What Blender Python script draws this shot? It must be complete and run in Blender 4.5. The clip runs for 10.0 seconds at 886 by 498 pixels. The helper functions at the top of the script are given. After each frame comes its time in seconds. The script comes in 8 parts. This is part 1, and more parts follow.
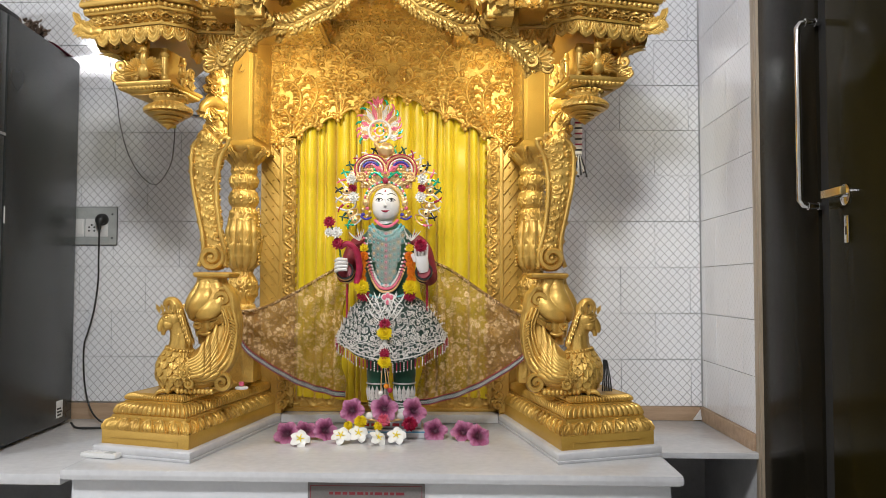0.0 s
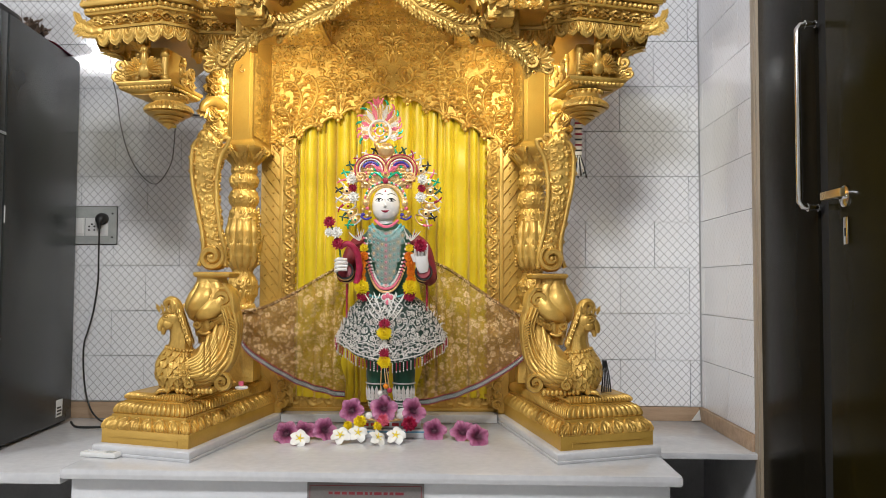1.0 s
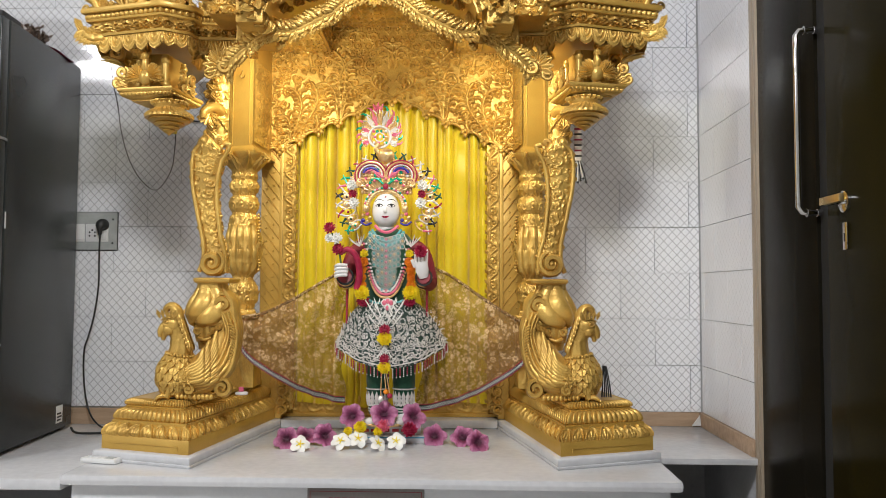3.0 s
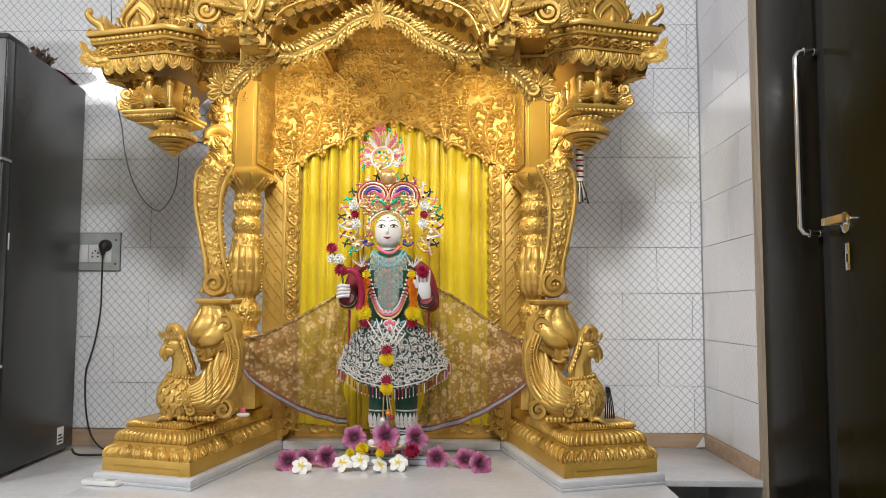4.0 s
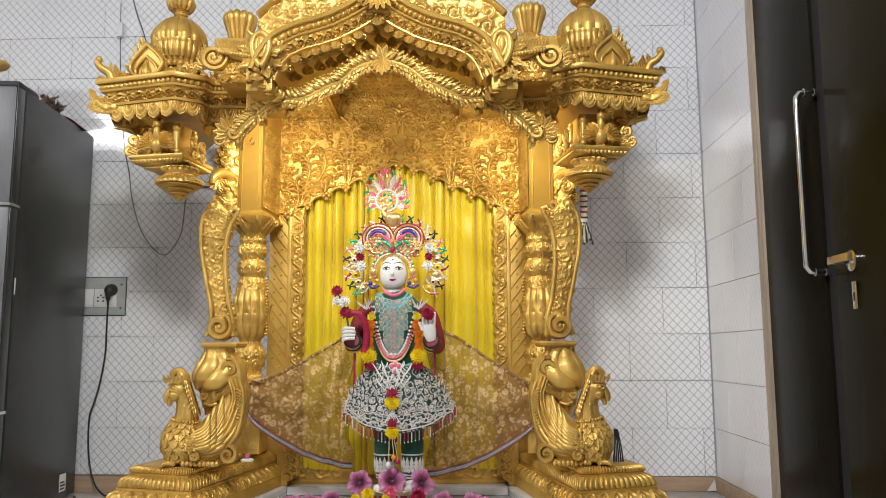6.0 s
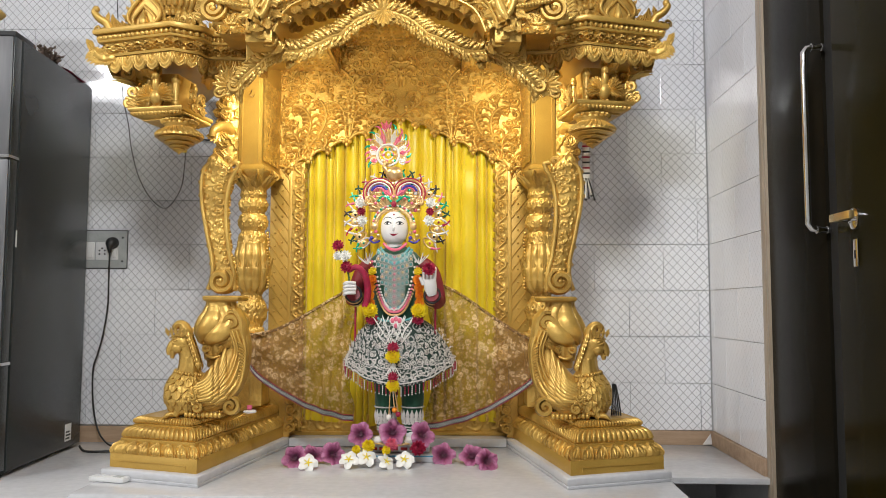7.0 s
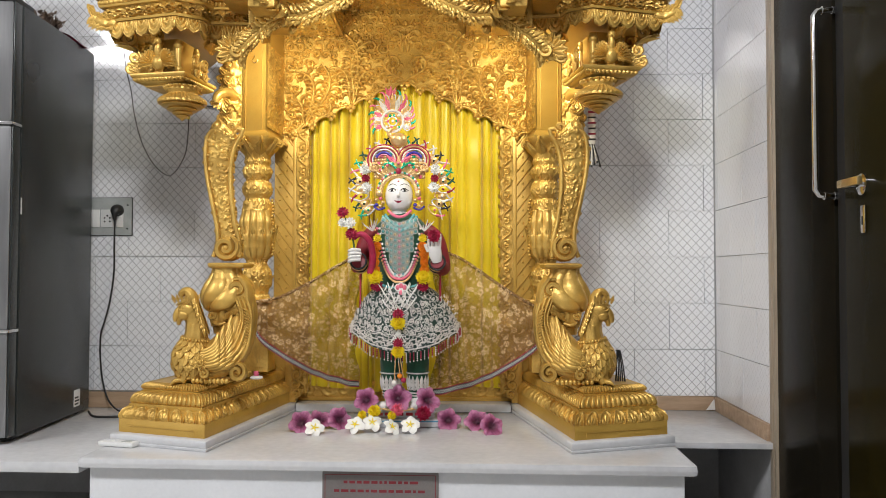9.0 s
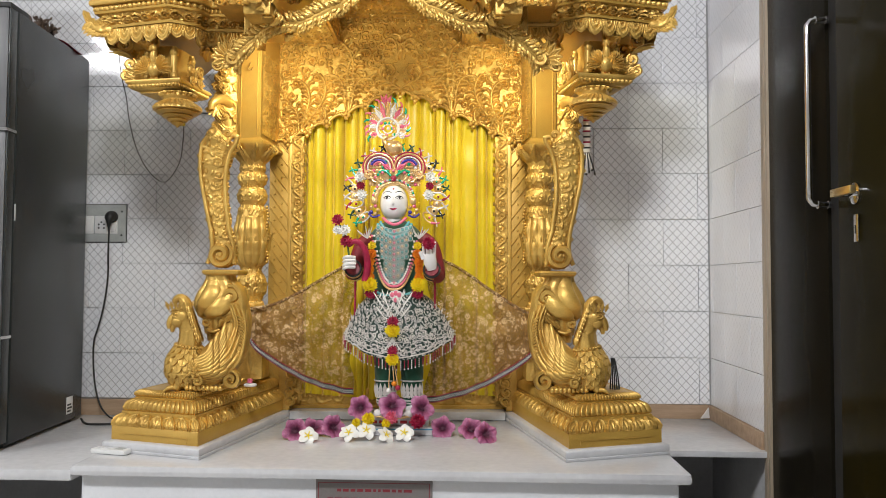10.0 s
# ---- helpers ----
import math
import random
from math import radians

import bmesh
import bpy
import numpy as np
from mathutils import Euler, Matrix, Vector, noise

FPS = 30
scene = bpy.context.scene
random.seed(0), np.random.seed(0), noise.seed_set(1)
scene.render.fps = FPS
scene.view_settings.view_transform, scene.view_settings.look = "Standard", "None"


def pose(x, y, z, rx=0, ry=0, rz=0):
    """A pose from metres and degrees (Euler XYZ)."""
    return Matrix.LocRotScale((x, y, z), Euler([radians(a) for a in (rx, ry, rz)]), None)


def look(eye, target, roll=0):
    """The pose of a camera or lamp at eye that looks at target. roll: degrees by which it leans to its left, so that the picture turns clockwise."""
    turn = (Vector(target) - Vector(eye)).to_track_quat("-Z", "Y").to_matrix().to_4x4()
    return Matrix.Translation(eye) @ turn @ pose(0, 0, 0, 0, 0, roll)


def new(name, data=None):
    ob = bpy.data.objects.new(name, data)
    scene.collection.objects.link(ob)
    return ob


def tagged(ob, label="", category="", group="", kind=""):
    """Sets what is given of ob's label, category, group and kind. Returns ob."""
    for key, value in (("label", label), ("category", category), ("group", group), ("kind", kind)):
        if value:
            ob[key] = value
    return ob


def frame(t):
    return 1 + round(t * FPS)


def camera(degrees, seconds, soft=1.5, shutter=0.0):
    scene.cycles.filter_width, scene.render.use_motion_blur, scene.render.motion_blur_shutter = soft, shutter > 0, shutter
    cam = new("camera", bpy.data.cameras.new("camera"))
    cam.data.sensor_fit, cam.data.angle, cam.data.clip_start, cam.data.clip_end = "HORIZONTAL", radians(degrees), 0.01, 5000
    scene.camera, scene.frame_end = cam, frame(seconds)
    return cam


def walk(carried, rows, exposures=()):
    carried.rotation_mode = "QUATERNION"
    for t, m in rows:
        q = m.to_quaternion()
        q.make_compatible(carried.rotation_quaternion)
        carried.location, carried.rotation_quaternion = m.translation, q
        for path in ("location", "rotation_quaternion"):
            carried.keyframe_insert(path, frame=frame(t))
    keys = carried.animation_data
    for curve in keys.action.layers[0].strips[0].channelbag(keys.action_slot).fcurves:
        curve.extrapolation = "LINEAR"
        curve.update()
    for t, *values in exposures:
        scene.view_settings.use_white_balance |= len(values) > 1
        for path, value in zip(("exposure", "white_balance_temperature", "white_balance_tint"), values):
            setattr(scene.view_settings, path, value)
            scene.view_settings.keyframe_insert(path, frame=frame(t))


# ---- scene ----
cam = camera(59.0, 10.0, soft=0.7)
# seconds, eye, degrees turned to the left, degrees up, degrees leaning left
PATH_ROWS = [
    (0, -0.0076, -3.4443, 0.9742, 1.966, 2.646, 0.162),
    (0.5, -0.0088, -3.4554, 0.9780, 2.870, 2.402, 0.288),
    (1, -0.0089, -3.4477, 0.9777, 1.928, 2.590, 0.297),
    (1.5, -0.0092, -3.4482, 0.9768, 1.551, 2.900, 0.350),
    (2, -0.0096, -3.4493, 0.9781, 1.446, 2.945, 0.298),
    (2.5, -0.0081, -3.4499, 0.9784, 1.700, 2.945, 0.253),
    (3.8, -0.0078, -3.4528, 0.9786, 2.117, 3.535, 0.234),
    (4, -0.0074, -3.4526, 0.9826, 2.127, 4.400, 0.192),
    (4.5, -0.0076, -3.4530, 0.9835, 2.192, 6.249, 0.054),
    (5, -0.0080, -3.4536, 0.9832, 2.302, 6.644, -0.089),
    (6.3, -0.0077, -3.4530, 0.9802, 2.517, 7.599, -0.194),
    (6.5, -0.0078, -3.4540, 0.9811, 2.494, 6.582, -0.088),
    (7, -0.0087, -3.4512, 0.9805, 2.547, 4.222, 0.166),
    (7.5, -0.0089, -3.4487, 0.9789, 2.681, 2.724, 0.206),
    (8, -0.0090, -3.4484, 0.9805, 2.833, 2.065, 0.235),
    (8.5, -0.0094, -3.4470, 0.9769, 2.936, 1.628, 0.200),
    (9, -0.0103, -3.4478, 0.9791, 2.871, 1.830, 0.112),
    (9.5, -0.0085, -3.4481, 0.9785, 2.698, 2.309, 0.178),
    (10, -0.0089, -3.4477, 0.9788, 2.518, 2.390, 0.276),
]


def aim(x, y, z, left, up, lean):
    a, b = radians(left), radians(up)
    return look((x, y, z), (x - math.sin(a) * math.cos(b), y + math.cos(a) * math.cos(b), z + math.sin(b)), lean)


walk(cam, [(r[0], aim(*r[1:])) for r in PATH_ROWS])

# ---- light: ceiling panels of the room, warm spots behind the canopy ----
world = bpy.data.worlds.new("world")
scene.world = world
world.use_nodes = True
world.node_tree.nodes["Background"].inputs[0].default_value = (0.75, 0.85, 1.0, 1)
world.node_tree.nodes["Background"].inputs[1].default_value = 0.3


def lamp(name, at, target, size, watts, colour):
    data = bpy.data.lights.new(name, "AREA")
    data.shape, data.size, data.size_y, data.energy, data.color = "RECTANGLE", size[0], size[1], watts, colour
    ob = new(name, data)
    ob.matrix_world = look(at, target)
    return ob


lamp("ceiling_panel_light", (-0.24, -3.1, 2.88), (-0.30, -1.0, 0.9), (0.45, 0.45), 79, (0.98, 0.985, 1.0))
lamp("side_panel_light", (-3.05, -3.0, 2.88), (-2.6, -2.4, 0), (0.45, 0.45), 56, (0.98, 0.985, 1.0))
for sx in (-1, 1):
    lamp("niche_spot_light", (-0.322 + 0.41 * sx, -0.66, 1.824), (-0.335 + 0.50 * sx, -0.25, 1.58), (0.18, 0.06), 3.8, (1.0, 0.96, 0.74))
scene.view_settings.exposure = 0.0

# ---- materials ----


def nodes_of(name):
    m = bpy.data.materials.new(name)
    m.use_nodes = True
    nt = m.node_tree
    return m, nt, nt.nodes["Principled BSDF"]


def math_node(nt, op, a, b=None, c=None):
    n = nt.nodes.new("ShaderNodeMath")
    n.operation = op
    for i, v in enumerate((a, b, c)):
        if v is None:
            continue
        if isinstance(v, (int, float)):
            n.inputs[i].default_value = v
        else:
            nt.links.new(v, n.inputs[i])
    return n.outputs[0]


def noise_node(nt, scale, detail=3.0, coord="Object", stretch=None):
    tc = nt.nodes.new("ShaderNodeTexCoord")
    n = nt.nodes.new("ShaderNodeTexNoise")
    n.inputs["Scale"].default_value, n.inputs["Detail"].default_value = scale, detail
    if stretch:
        mp = nt.nodes.new("ShaderNodeMapping")
        mp.inputs["Scale"].default_value = stretch
        nt.links.new(tc.outputs[coord], mp.inputs[0])
        nt.links.new(mp.outputs[0], n.inputs["Vector"])
    else:
        nt.links.new(tc.outputs[coord], n.inputs["Vector"])
    return n.outputs[0]


def ramp_node(nt, fac, stops):
    r = nt.nodes.new("ShaderNodeValToRGB")
    while len(r.color_ramp.elements) < len(stops):
        r.color_ramp.elements.new(0.5)
    for e, (p, c) in zip(r.color_ramp.elements, stops):
        e.position, e.color = p, (*c, 1)
    nt.links.new(fac, r.inputs[0])
    return r.outputs[0]


def bump_node(nt, bsdf, height, strength, distance):
    b = nt.nodes.new("ShaderNodeBump")
    b.inputs["Strength"].default_value, b.inputs["Distance"].default_value = strength, distance
    nt.links.new(height, b.inputs["Height"])
    nt.links.new(b.outputs[0], bsdf.inputs["Normal"])


def surface(name, dark, light, rough=0.5, metal=0.0, scale=6.0, fine=120.0, bump=0.15, dist=0.002, stretch=None, rough_var=0.1):
    """A painted, stone or metal surface: large and fine variation in colour, gloss and relief."""
    m, nt, b = nodes_of(name)
    big, small = noise_node(nt, scale, 4, stretch=stretch), noise_node(nt, fine, 2, stretch=stretch)
    mix = math_node(nt, "ADD", math_node(nt, "MULTIPLY", big, 0.7), math_node(nt, "MULTIPLY", small, 0.3))
    nt.links.new(ramp_node(nt, mix, [(0.3, dark), (0.7, light)]), b.inputs["Base Color"])
    nt.links.new(math_node(nt, "MULTIPLY_ADD", big, rough_var, rough - rough_var / 2), b.inputs["Roughness"])
    b.inputs["Metallic"].default_value = metal
    if bump:
        bump_node(nt, b, small, bump, dist)
    return m


GOLD = surface("gold_paint", (0.38, 0.212, 0.042), (0.84, 0.545, 0.135), 0.38, 0.50, 9, 260, 0.30, 0.0014, rough_var=0.16)
GOLD_FLAT = surface("smooth_gold_paint", (0.46, 0.270, 0.050), (0.68, 0.425, 0.095), 0.36, 0.32, 5, 300, 0.12, 0.0008)
MARBLE = surface("white_marble", (0.50, 0.50, 0.52), (0.66, 0.66, 0.67), 0.18, 0, 3, 40, 0.03, 0.001, rough_var=0.08)
WHITE_PAINT = surface("white_paint", (0.66, 0.67, 0.70), (0.76, 0.77, 0.80), 0.45, 0, 4, 90, 0.06, 0.001)
PLASTER = surface("plaster", (0.68, 0.68, 0.68), (0.78, 0.78, 0.77), 0.8, 0, 2, 70, 0.1, 0.001)
FLOOR_TILE = surface("floor_stone", (0.45, 0.44, 0.42), (0.6, 0.59, 0.56), 0.25, 0, 3, 50, 0.04, 0.001)
WOOD = surface("skirting_wood", (0.30, 0.20, 0.125), (0.48, 0.34, 0.23), 0.5, 0, 3, 30, 0.2, 0.001, stretch=(1, 12, 12))
FRAME_WOOD = surface("frame_wood", (0.30, 0.24, 0.17), (0.45, 0.37, 0.28), 0.4, 0, 3, 30, 0.15, 0.001, stretch=(12, 12, 1))
GROUT = surface("grout", (0.42, 0.42, 0.43), (0.55, 0.55, 0.56), 0.9, 0, 8, 90)
DOOR_DARK = surface("dark_laminate", (0.008, 0.007, 0.005), (0.014, 0.012, 0.008), 0.20, 0, 2, 200, 0.10, 0.0006, rough_var=0.10)
DOOR_DARK.node_tree.nodes["Principled BSDF"].inputs["Specular IOR Level"].default_value = 0.03
# yellow tint stands in for the gold mirrored in the leaf
DOOR_DARK.node_tree.nodes["Principled BSDF"].inputs["Specular Tint"].default_value = (0.70, 0.55, 0.26, 1)
# same laminate with the shrine's olive reflection painted into its base colour
DOOR_OLIVE_SHEEN = surface("laminate_olive_reflection", (0.009, 0.007, 0.002), (0.022, 0.017, 0.004), 0.16, 0, 2, 200, 0.10, 0.0006, rough_var=0.12)
DOOR_OLIVE_SHEEN.node_tree.nodes["Principled BSDF"].inputs["Specular IOR Level"].default_value = 0.03
DOOR_OLIVE_SHEEN.node_tree.nodes["Principled BSDF"].inputs["IOR"].default_value = 1.25
BLACK = surface("black_rubber", (0.010, 0.010, 0.010), (0.022, 0.022, 0.022), 0.5, 0, 8, 150)
# near-black colour for the shade inside the door gap
GAP_SHADE = surface("gap_shade_black", (0.004, 0.004, 0.004), (0.008, 0.008, 0.008), 0.8, 0, 8, 150)
CHROME = surface("chrome", (0.62, 0.62, 0.62), (0.78, 0.78, 0.78), 0.12, 1.0, 6, 120, 0.02, 0.0005)
BRASS = surface("pale_brass", (0.70, 0.52, 0.24), (0.84, 0.66, 0.34), 0.28, 0.9, 6, 120, 0.05, 0.0005)
FRIDGE_SIDE = surface("grey_enamel", (0.021, 0.025, 0.025), (0.033, 0.037, 0.036), 0.26, 0.1, 2, 420, 0.35, 0.0008)
STEEL = surface("brushed_steel", (0.24, 0.24, 0.25), (0.38, 0.38, 0.39), 0.30, 0.9, 3, 60, 0.05, 0.0005, stretch=(1, 1, 0.1))
PLASTIC = surface("white_plastic", (0.68, 0.68, 0.67), (0.78, 0.78, 0.77), 0.35, 0, 6, 120, 0.04, 0.0005)
PLATE_GREY = surface("grey_plate", (0.34, 0.36, 0.35), (0.46, 0.48, 0.47), 0.4, 0, 20, 200, 0.05, 0.0005)
PLAQUE = surface("grey_plaque", (0.16, 0.145, 0.14), (0.22, 0.20, 0.195), 0.35, 0.2, 4, 200, 0.06, 0.0006)
ROSE_RED_PAINT = surface("red_paint", (0.40, 0.012, 0.020), (0.52, 0.030, 0.040), 0.5, 0, 20, 200, 0)
BLUE_PAINT = surface("blue_paint", (0.06, 0.24, 0.38), (0.10, 0.32, 0.46), 0.5, 0, 20, 200, 0)
MAROON = surface("maroon_paint", (0.16, 0.010, 0.018), (0.24, 0.02, 0.03), 0.5, 0, 6, 120, 0)


def tile_material(name, line, ground, line_w, line_mix, ripple):
    """Glazed tile with a lattice of lines and a dot in each diamond."""
    m, nt, b = nodes_of(name)
    tc = nt.nodes.new("ShaderNodeTexCoord")
    sp = nt.nodes.new("ShaderNodeSeparateXYZ")
    nt.links.new(tc.outputs["Object"], sp.inputs[0])
    x = math_node(nt, "DIVIDE", sp.outputs[0], 0.0375)
    z = math_node(nt, "DIVIDE", sp.outputs[2], 0.0400)
    near = []
    for op in ("ADD", "SUBTRACT"):
        d = math_node(nt, "ABSOLUTE", math_node(nt, "SUBTRACT", math_node(nt, "FRACT", math_node(nt, "ADD", math_node(nt, op, x, z), 50.0)), 0.5))
        near.append(math_node(nt, "ABSOLUTE", d))
    best = math_node(nt, "MINIMUM", near[0], near[1])
    lines = math_node(nt, "LESS_THAN", best, line_w)
    dots = math_node(nt, "GREATER_THAN", math_node(nt, "ADD", near[0], near[1]), 0.90)
    mask = math_node(nt, "MAXIMUM", lines, math_node(nt, "MULTIPLY", dots, 0.35))
    cloud = noise_node(nt, 7, 3)
    info = nt.nodes.new("ShaderNodeObjectInfo")
    tone = math_node(nt, "ADD", math_node(nt, "MULTIPLY", cloud, 0.7), math_node(nt, "MULTIPLY", info.outputs["Random"], 0.3))
    base = ramp_node(nt, tone, [(0.2, tuple(0.93 * c for c in ground)), (0.8, ground)])
    mx = nt.nodes.new("ShaderNodeMix")
    mx.data_type = "RGBA"
    nt.links.new(math_node(nt, "MULTIPLY", mask, math_node(nt, "MULTIPLY_ADD", noise_node(nt, 30, 2), 0.5, line_mix)), mx.inputs[0])
    nt.links.new(base, mx.inputs[6])
    mx.inputs[7].default_value = (*line, 1)
    nt.links.new(mx.outputs[2], b.inputs["Base Color"])
    nt.links.new(math_node(nt, "MULTIPLY_ADD", mask, 0.12, 0.045), b.inputs["Roughness"])
    bump_node(nt, b, math_node(nt, "ADD", noise_node(nt, 60, 2), math_node(nt, "MULTIPLY", mask, -0.6)), ripple, 0.0010)
    return m


TILE = tile_material("glazed_tile", (0.24, 0.24, 0.27), (0.87, 0.88, 0.915), 0.058, 0.40, 0.15)
TILE_SIDE = tile_material("glazed_tile_faint", (0.54, 0.54, 0.57), (0.82, 0.83, 0.87), 0.030, 0.25, 0.24)

# ---- mesh tools ----


class Geo:
    """Collects vertices, faces and material slots of one mesh."""

    def __init__(self, *mats):
        self.v, self.f, self.m, self.n, self.mats = [], [], [], 0, list(mats) or [GOLD]

    def grid(self, p, cu=False, cv=False, mat=0, keep=None):
        p = np.asarray(p, float)
        n, m = p.shape[:2]
        ids = np.arange(n * m).reshape(n, m) + self.n
        if cu:
            ids = np.vstack([ids, ids[:1]])
        if cv:
            ids = np.hstack([ids, ids[:, :1]])
        q = np.stack([ids[:-1, :-1], ids[1:, :-1], ids[1:, 1:], ids[:-1, 1:]], -1)
        q = q[keep] if keep is not None else q.reshape(-1, 4)
        self.v.append(p.reshape(-1, 3))
        self.f += q.tolist()
        self.m += [mat] * len(q)
        self.n += n * m
        return self

    def poly(self, pts, faces, mat=0):
        self.v.append(np.asarray(pts, float).reshape(-1, 3))
        self.f += [[i + self.n for i in f] for f in faces]
        self.m += [mat] * len(faces)
        self.n += len(pts)
        return self

    def box(self, a, b, bev=0.003, mat=0, m4=None):
        """A box between two corners with chamfered edges."""
        a, b = np.minimum(a, b).astype(float), np.maximum(a, b).astype(float)
        bm = bmesh.new()
        bmesh.ops.create_cube(bm, size=1.0)
        for v in bm.verts:
            v.co = Vector(((a + b) / 2 + np.array(v.co) * (b - a)).tolist())
        w = min(bev, *((b - a) * 0.45))
        if w > 0.0003:
            bmesh.ops.bevel(bm, geom=bm.edges[:], offset=w, segments=2, affect="EDGES", profile=0.6)
        self.take(bm, mat, m4)
        return self

    def take(self, bm, mat=0, m4=None):
        bm.verts.index_update()
        if m4 is not None:
            bm.transform(m4)
        self.poly([tuple(v.co) for v in bm.verts], [[v.index for v in f.verts] for f in bm.faces], mat)
        bm.free()

    def ball(self, c, r, seg=10, rings=7, mat=0):
        th, ph = np.linspace(0, 2 * np.pi, seg, endpoint=False), np.linspace(0.02, np.pi - 0.02, rings)
        r = np.broadcast_to(np.asarray(r, float), 3)
        p = np.stack([np.outer(np.sin(ph), np.cos(th)) * r[0], np.outer(np.sin(ph), np.sin(th)) * r[1], np.outer(np.cos(ph), np.ones(seg)) * r[2]], -1)
        return self.grid(p + np.asarray(c, float), cv=True, mat=mat)

    def tube(self, pts, radii, seg=8, mat=0, side=(0, 1, 0), flat=1.0, orn=None, cap=True):
        """A round or flattened rod along a curve. side: direction in which flat scales it. orn(s, angle share): relief."""
        p = np.asarray(pts, float)
        r = np.broadcast_to(np.asarray(radii, float), len(p)).copy()
        t = np.gradient(p, axis=0)
        t /= np.linalg.norm(t, axis=1)[:, None] + 1e-12
        b = np.tile(np.asarray(side, float), (len(p), 1))
        b -= (b * t).sum(1)[:, None] * t
        b /= np.linalg.norm(b, axis=1)[:, None] + 1e-12
        n = np.cross(b, t)
        s = np.concatenate([[0], np.cumsum(np.linalg.norm(np.diff(p, axis=0), axis=1))])
        a = np.arange(seg) / seg
        rr = r[:, None] + (orn(s[:, None], a[None, :]) if orn else 0)
        ca, sa = np.cos(2 * np.pi * a), np.sin(2 * np.pi * a)
        g = p[:, None] + (rr * ca)[..., None] * n[:, None] + (rr * sa * flat)[..., None] * b[:, None]
        if cap:
            g = np.concatenate([np.repeat(p[:1, None], seg, 1), g, np.repeat(p[-1:, None], seg, 1)])
        return self.grid(g, cv=True, mat=mat)

    def curl(self, c, r, ax=(1, 0, 0), up=(0, 0, 1), turns=1.4, start=0.0, w=0.3, seg=6, n=20, ball=True, mat=0, flat=0.8):
        """A spiral scroll round c in the plane of ax and up, thick outside and thin inside, with a bead in its eye."""
        ax, up = np.asarray(ax, float), np.asarray(up, float)
        k = np.linspace(0, 1, n)
        a = start + 2 * np.pi * turns * k
        rad = r * (1 - 0.78 * k)
        p = np.asarray(c, float) + np.outer(rad * np.cos(a), ax) + np.outer(rad * np.sin(a), up)
        self.tube(p, r * w * (0.35 + 0.65 * np.sin(np.pi * np.clip(0.15 + 0.75 * (1 - k), 0, 1))), seg, mat, np.cross(ax, up), flat)
        if ball:
            self.ball(c, r * 0.26, 8, 5, mat)
        return self

    def leaf(self, base, d, n, length, width, bend=0.3, lobes=3, thick=0.25, mat=0, nu=9, nv=7):
        """A lobed leaf from base along d, facing n, its tip bending towards n, with a raised rib."""
        d, n = np.asarray(d, float), np.asarray(n, float)
        d = d / np.linalg.norm(d)
        n = n - n @ d * d
        n = n / np.linalg.norm(n)
        w = np.cross(n, d)
        k, a = np.linspace(0, 1, nu)[:, None], np.linspace(-1, 1, nv)[None, :]
        half = width / 2 * np.sin(np.pi * np.clip(k, 0.03, 0.985)) ** 0.6 * (1 - 0.35 * k) * (1 + 0.22 * np.cos(2 * np.pi * lobes * k))
        lift = bend * length * k ** 2.2 + thick * width * (1 - a ** 2) * np.sin(np.pi * np.clip(k, 0.05, 1)) * (0.75 + 0.25 * np.cos(3 * np.pi * a)) + 0 * a
        p = np.asarray(base, float) + (k * length * (1 - 0.25 * bend * k))[..., None] * d + (half * a)[..., None] * w + lift[..., None] * n
        self.grid(p, mat=mat)
        return self.grid(p - 0.12 * width * n[None, None] * (1 - 0.8 * np.abs(a))[..., None], mat=mat)

    def band(self, P, A, B, s, profile, orn=None, closed=False, m=None, mat=0):
        """A moulding: a profile of (along A, along B) carried along the frames P, with relief orn(s, t) on its face."""
        pr = np.asarray(profile, float)
        L = np.concatenate([[0], np.cumsum(np.linalg.norm(np.diff(pr, axis=0), axis=1))])
        t = np.linspace(0, 1, m or max(2, len(pr)))
        if m is None:
            t, q = L / L[-1], pr
        else:
            q = np.stack([np.interp(t * L[-1], L, pr[:, i]) for i in (0, 1)], 1)
        g = np.gradient(q, axis=0)
        g /= np.linalg.norm(g, axis=1)[:, None] + 1e-12
        h = orn(s[:, None], t[None, :]) if orn else np.zeros((len(P), len(t)))
        a = q[None, :, 0] + h * g[None, :, 1]
        b = q[None, :, 1] - h * g[None, :, 0]
        return self.grid(P[:, None] + a[..., None] * A[:, None] + b[..., None] * B[:, None], cu=closed, mat=mat)

    def lathe(self, c, profile, seg=32, orn=None, m=None, mat=0, squash=(1, 1)):
        """A turned body: profile of (radius, height) round the upright through c; orn(angle share, t) is its relief."""
        k = np.arange(seg) / seg
        A = np.stack([np.cos(2 * np.pi * k) * squash[0], np.sin(2 * np.pi * k) * squash[1], 0 * k], 1)
        return self.band(np.tile(np.asarray(c, float), (seg, 1)), A, np.tile([0.0, 0, 1], (seg, 1)), k, profile, orn, True, m, mat)

    def strip(self, path, profile, orn=None, ds=0.004, m=None, closed=False, mat=0):
        """A moulding round a plan of (x, y) points, outside to the right of the way, mitred at the corners."""
        pts = [np.asarray(p, float) for p in path]
        n = len(pts)
        segs = [(pts[(i + 1) % n] - pts[i]) for i in range(n if closed else n - 1)]
        out = [np.array([d[1], -d[0]]) / np.linalg.norm(d) for d in segs]
        mit = []
        for i in range(n):
            a, b = out[i - 1 if (i or closed) else 0], out[i if i < len(out) else -1]
            mm = a + b
            mit.append(mm / max(mm @ a, 0.3))
        P, A, S, at = [], [], [], 0.0
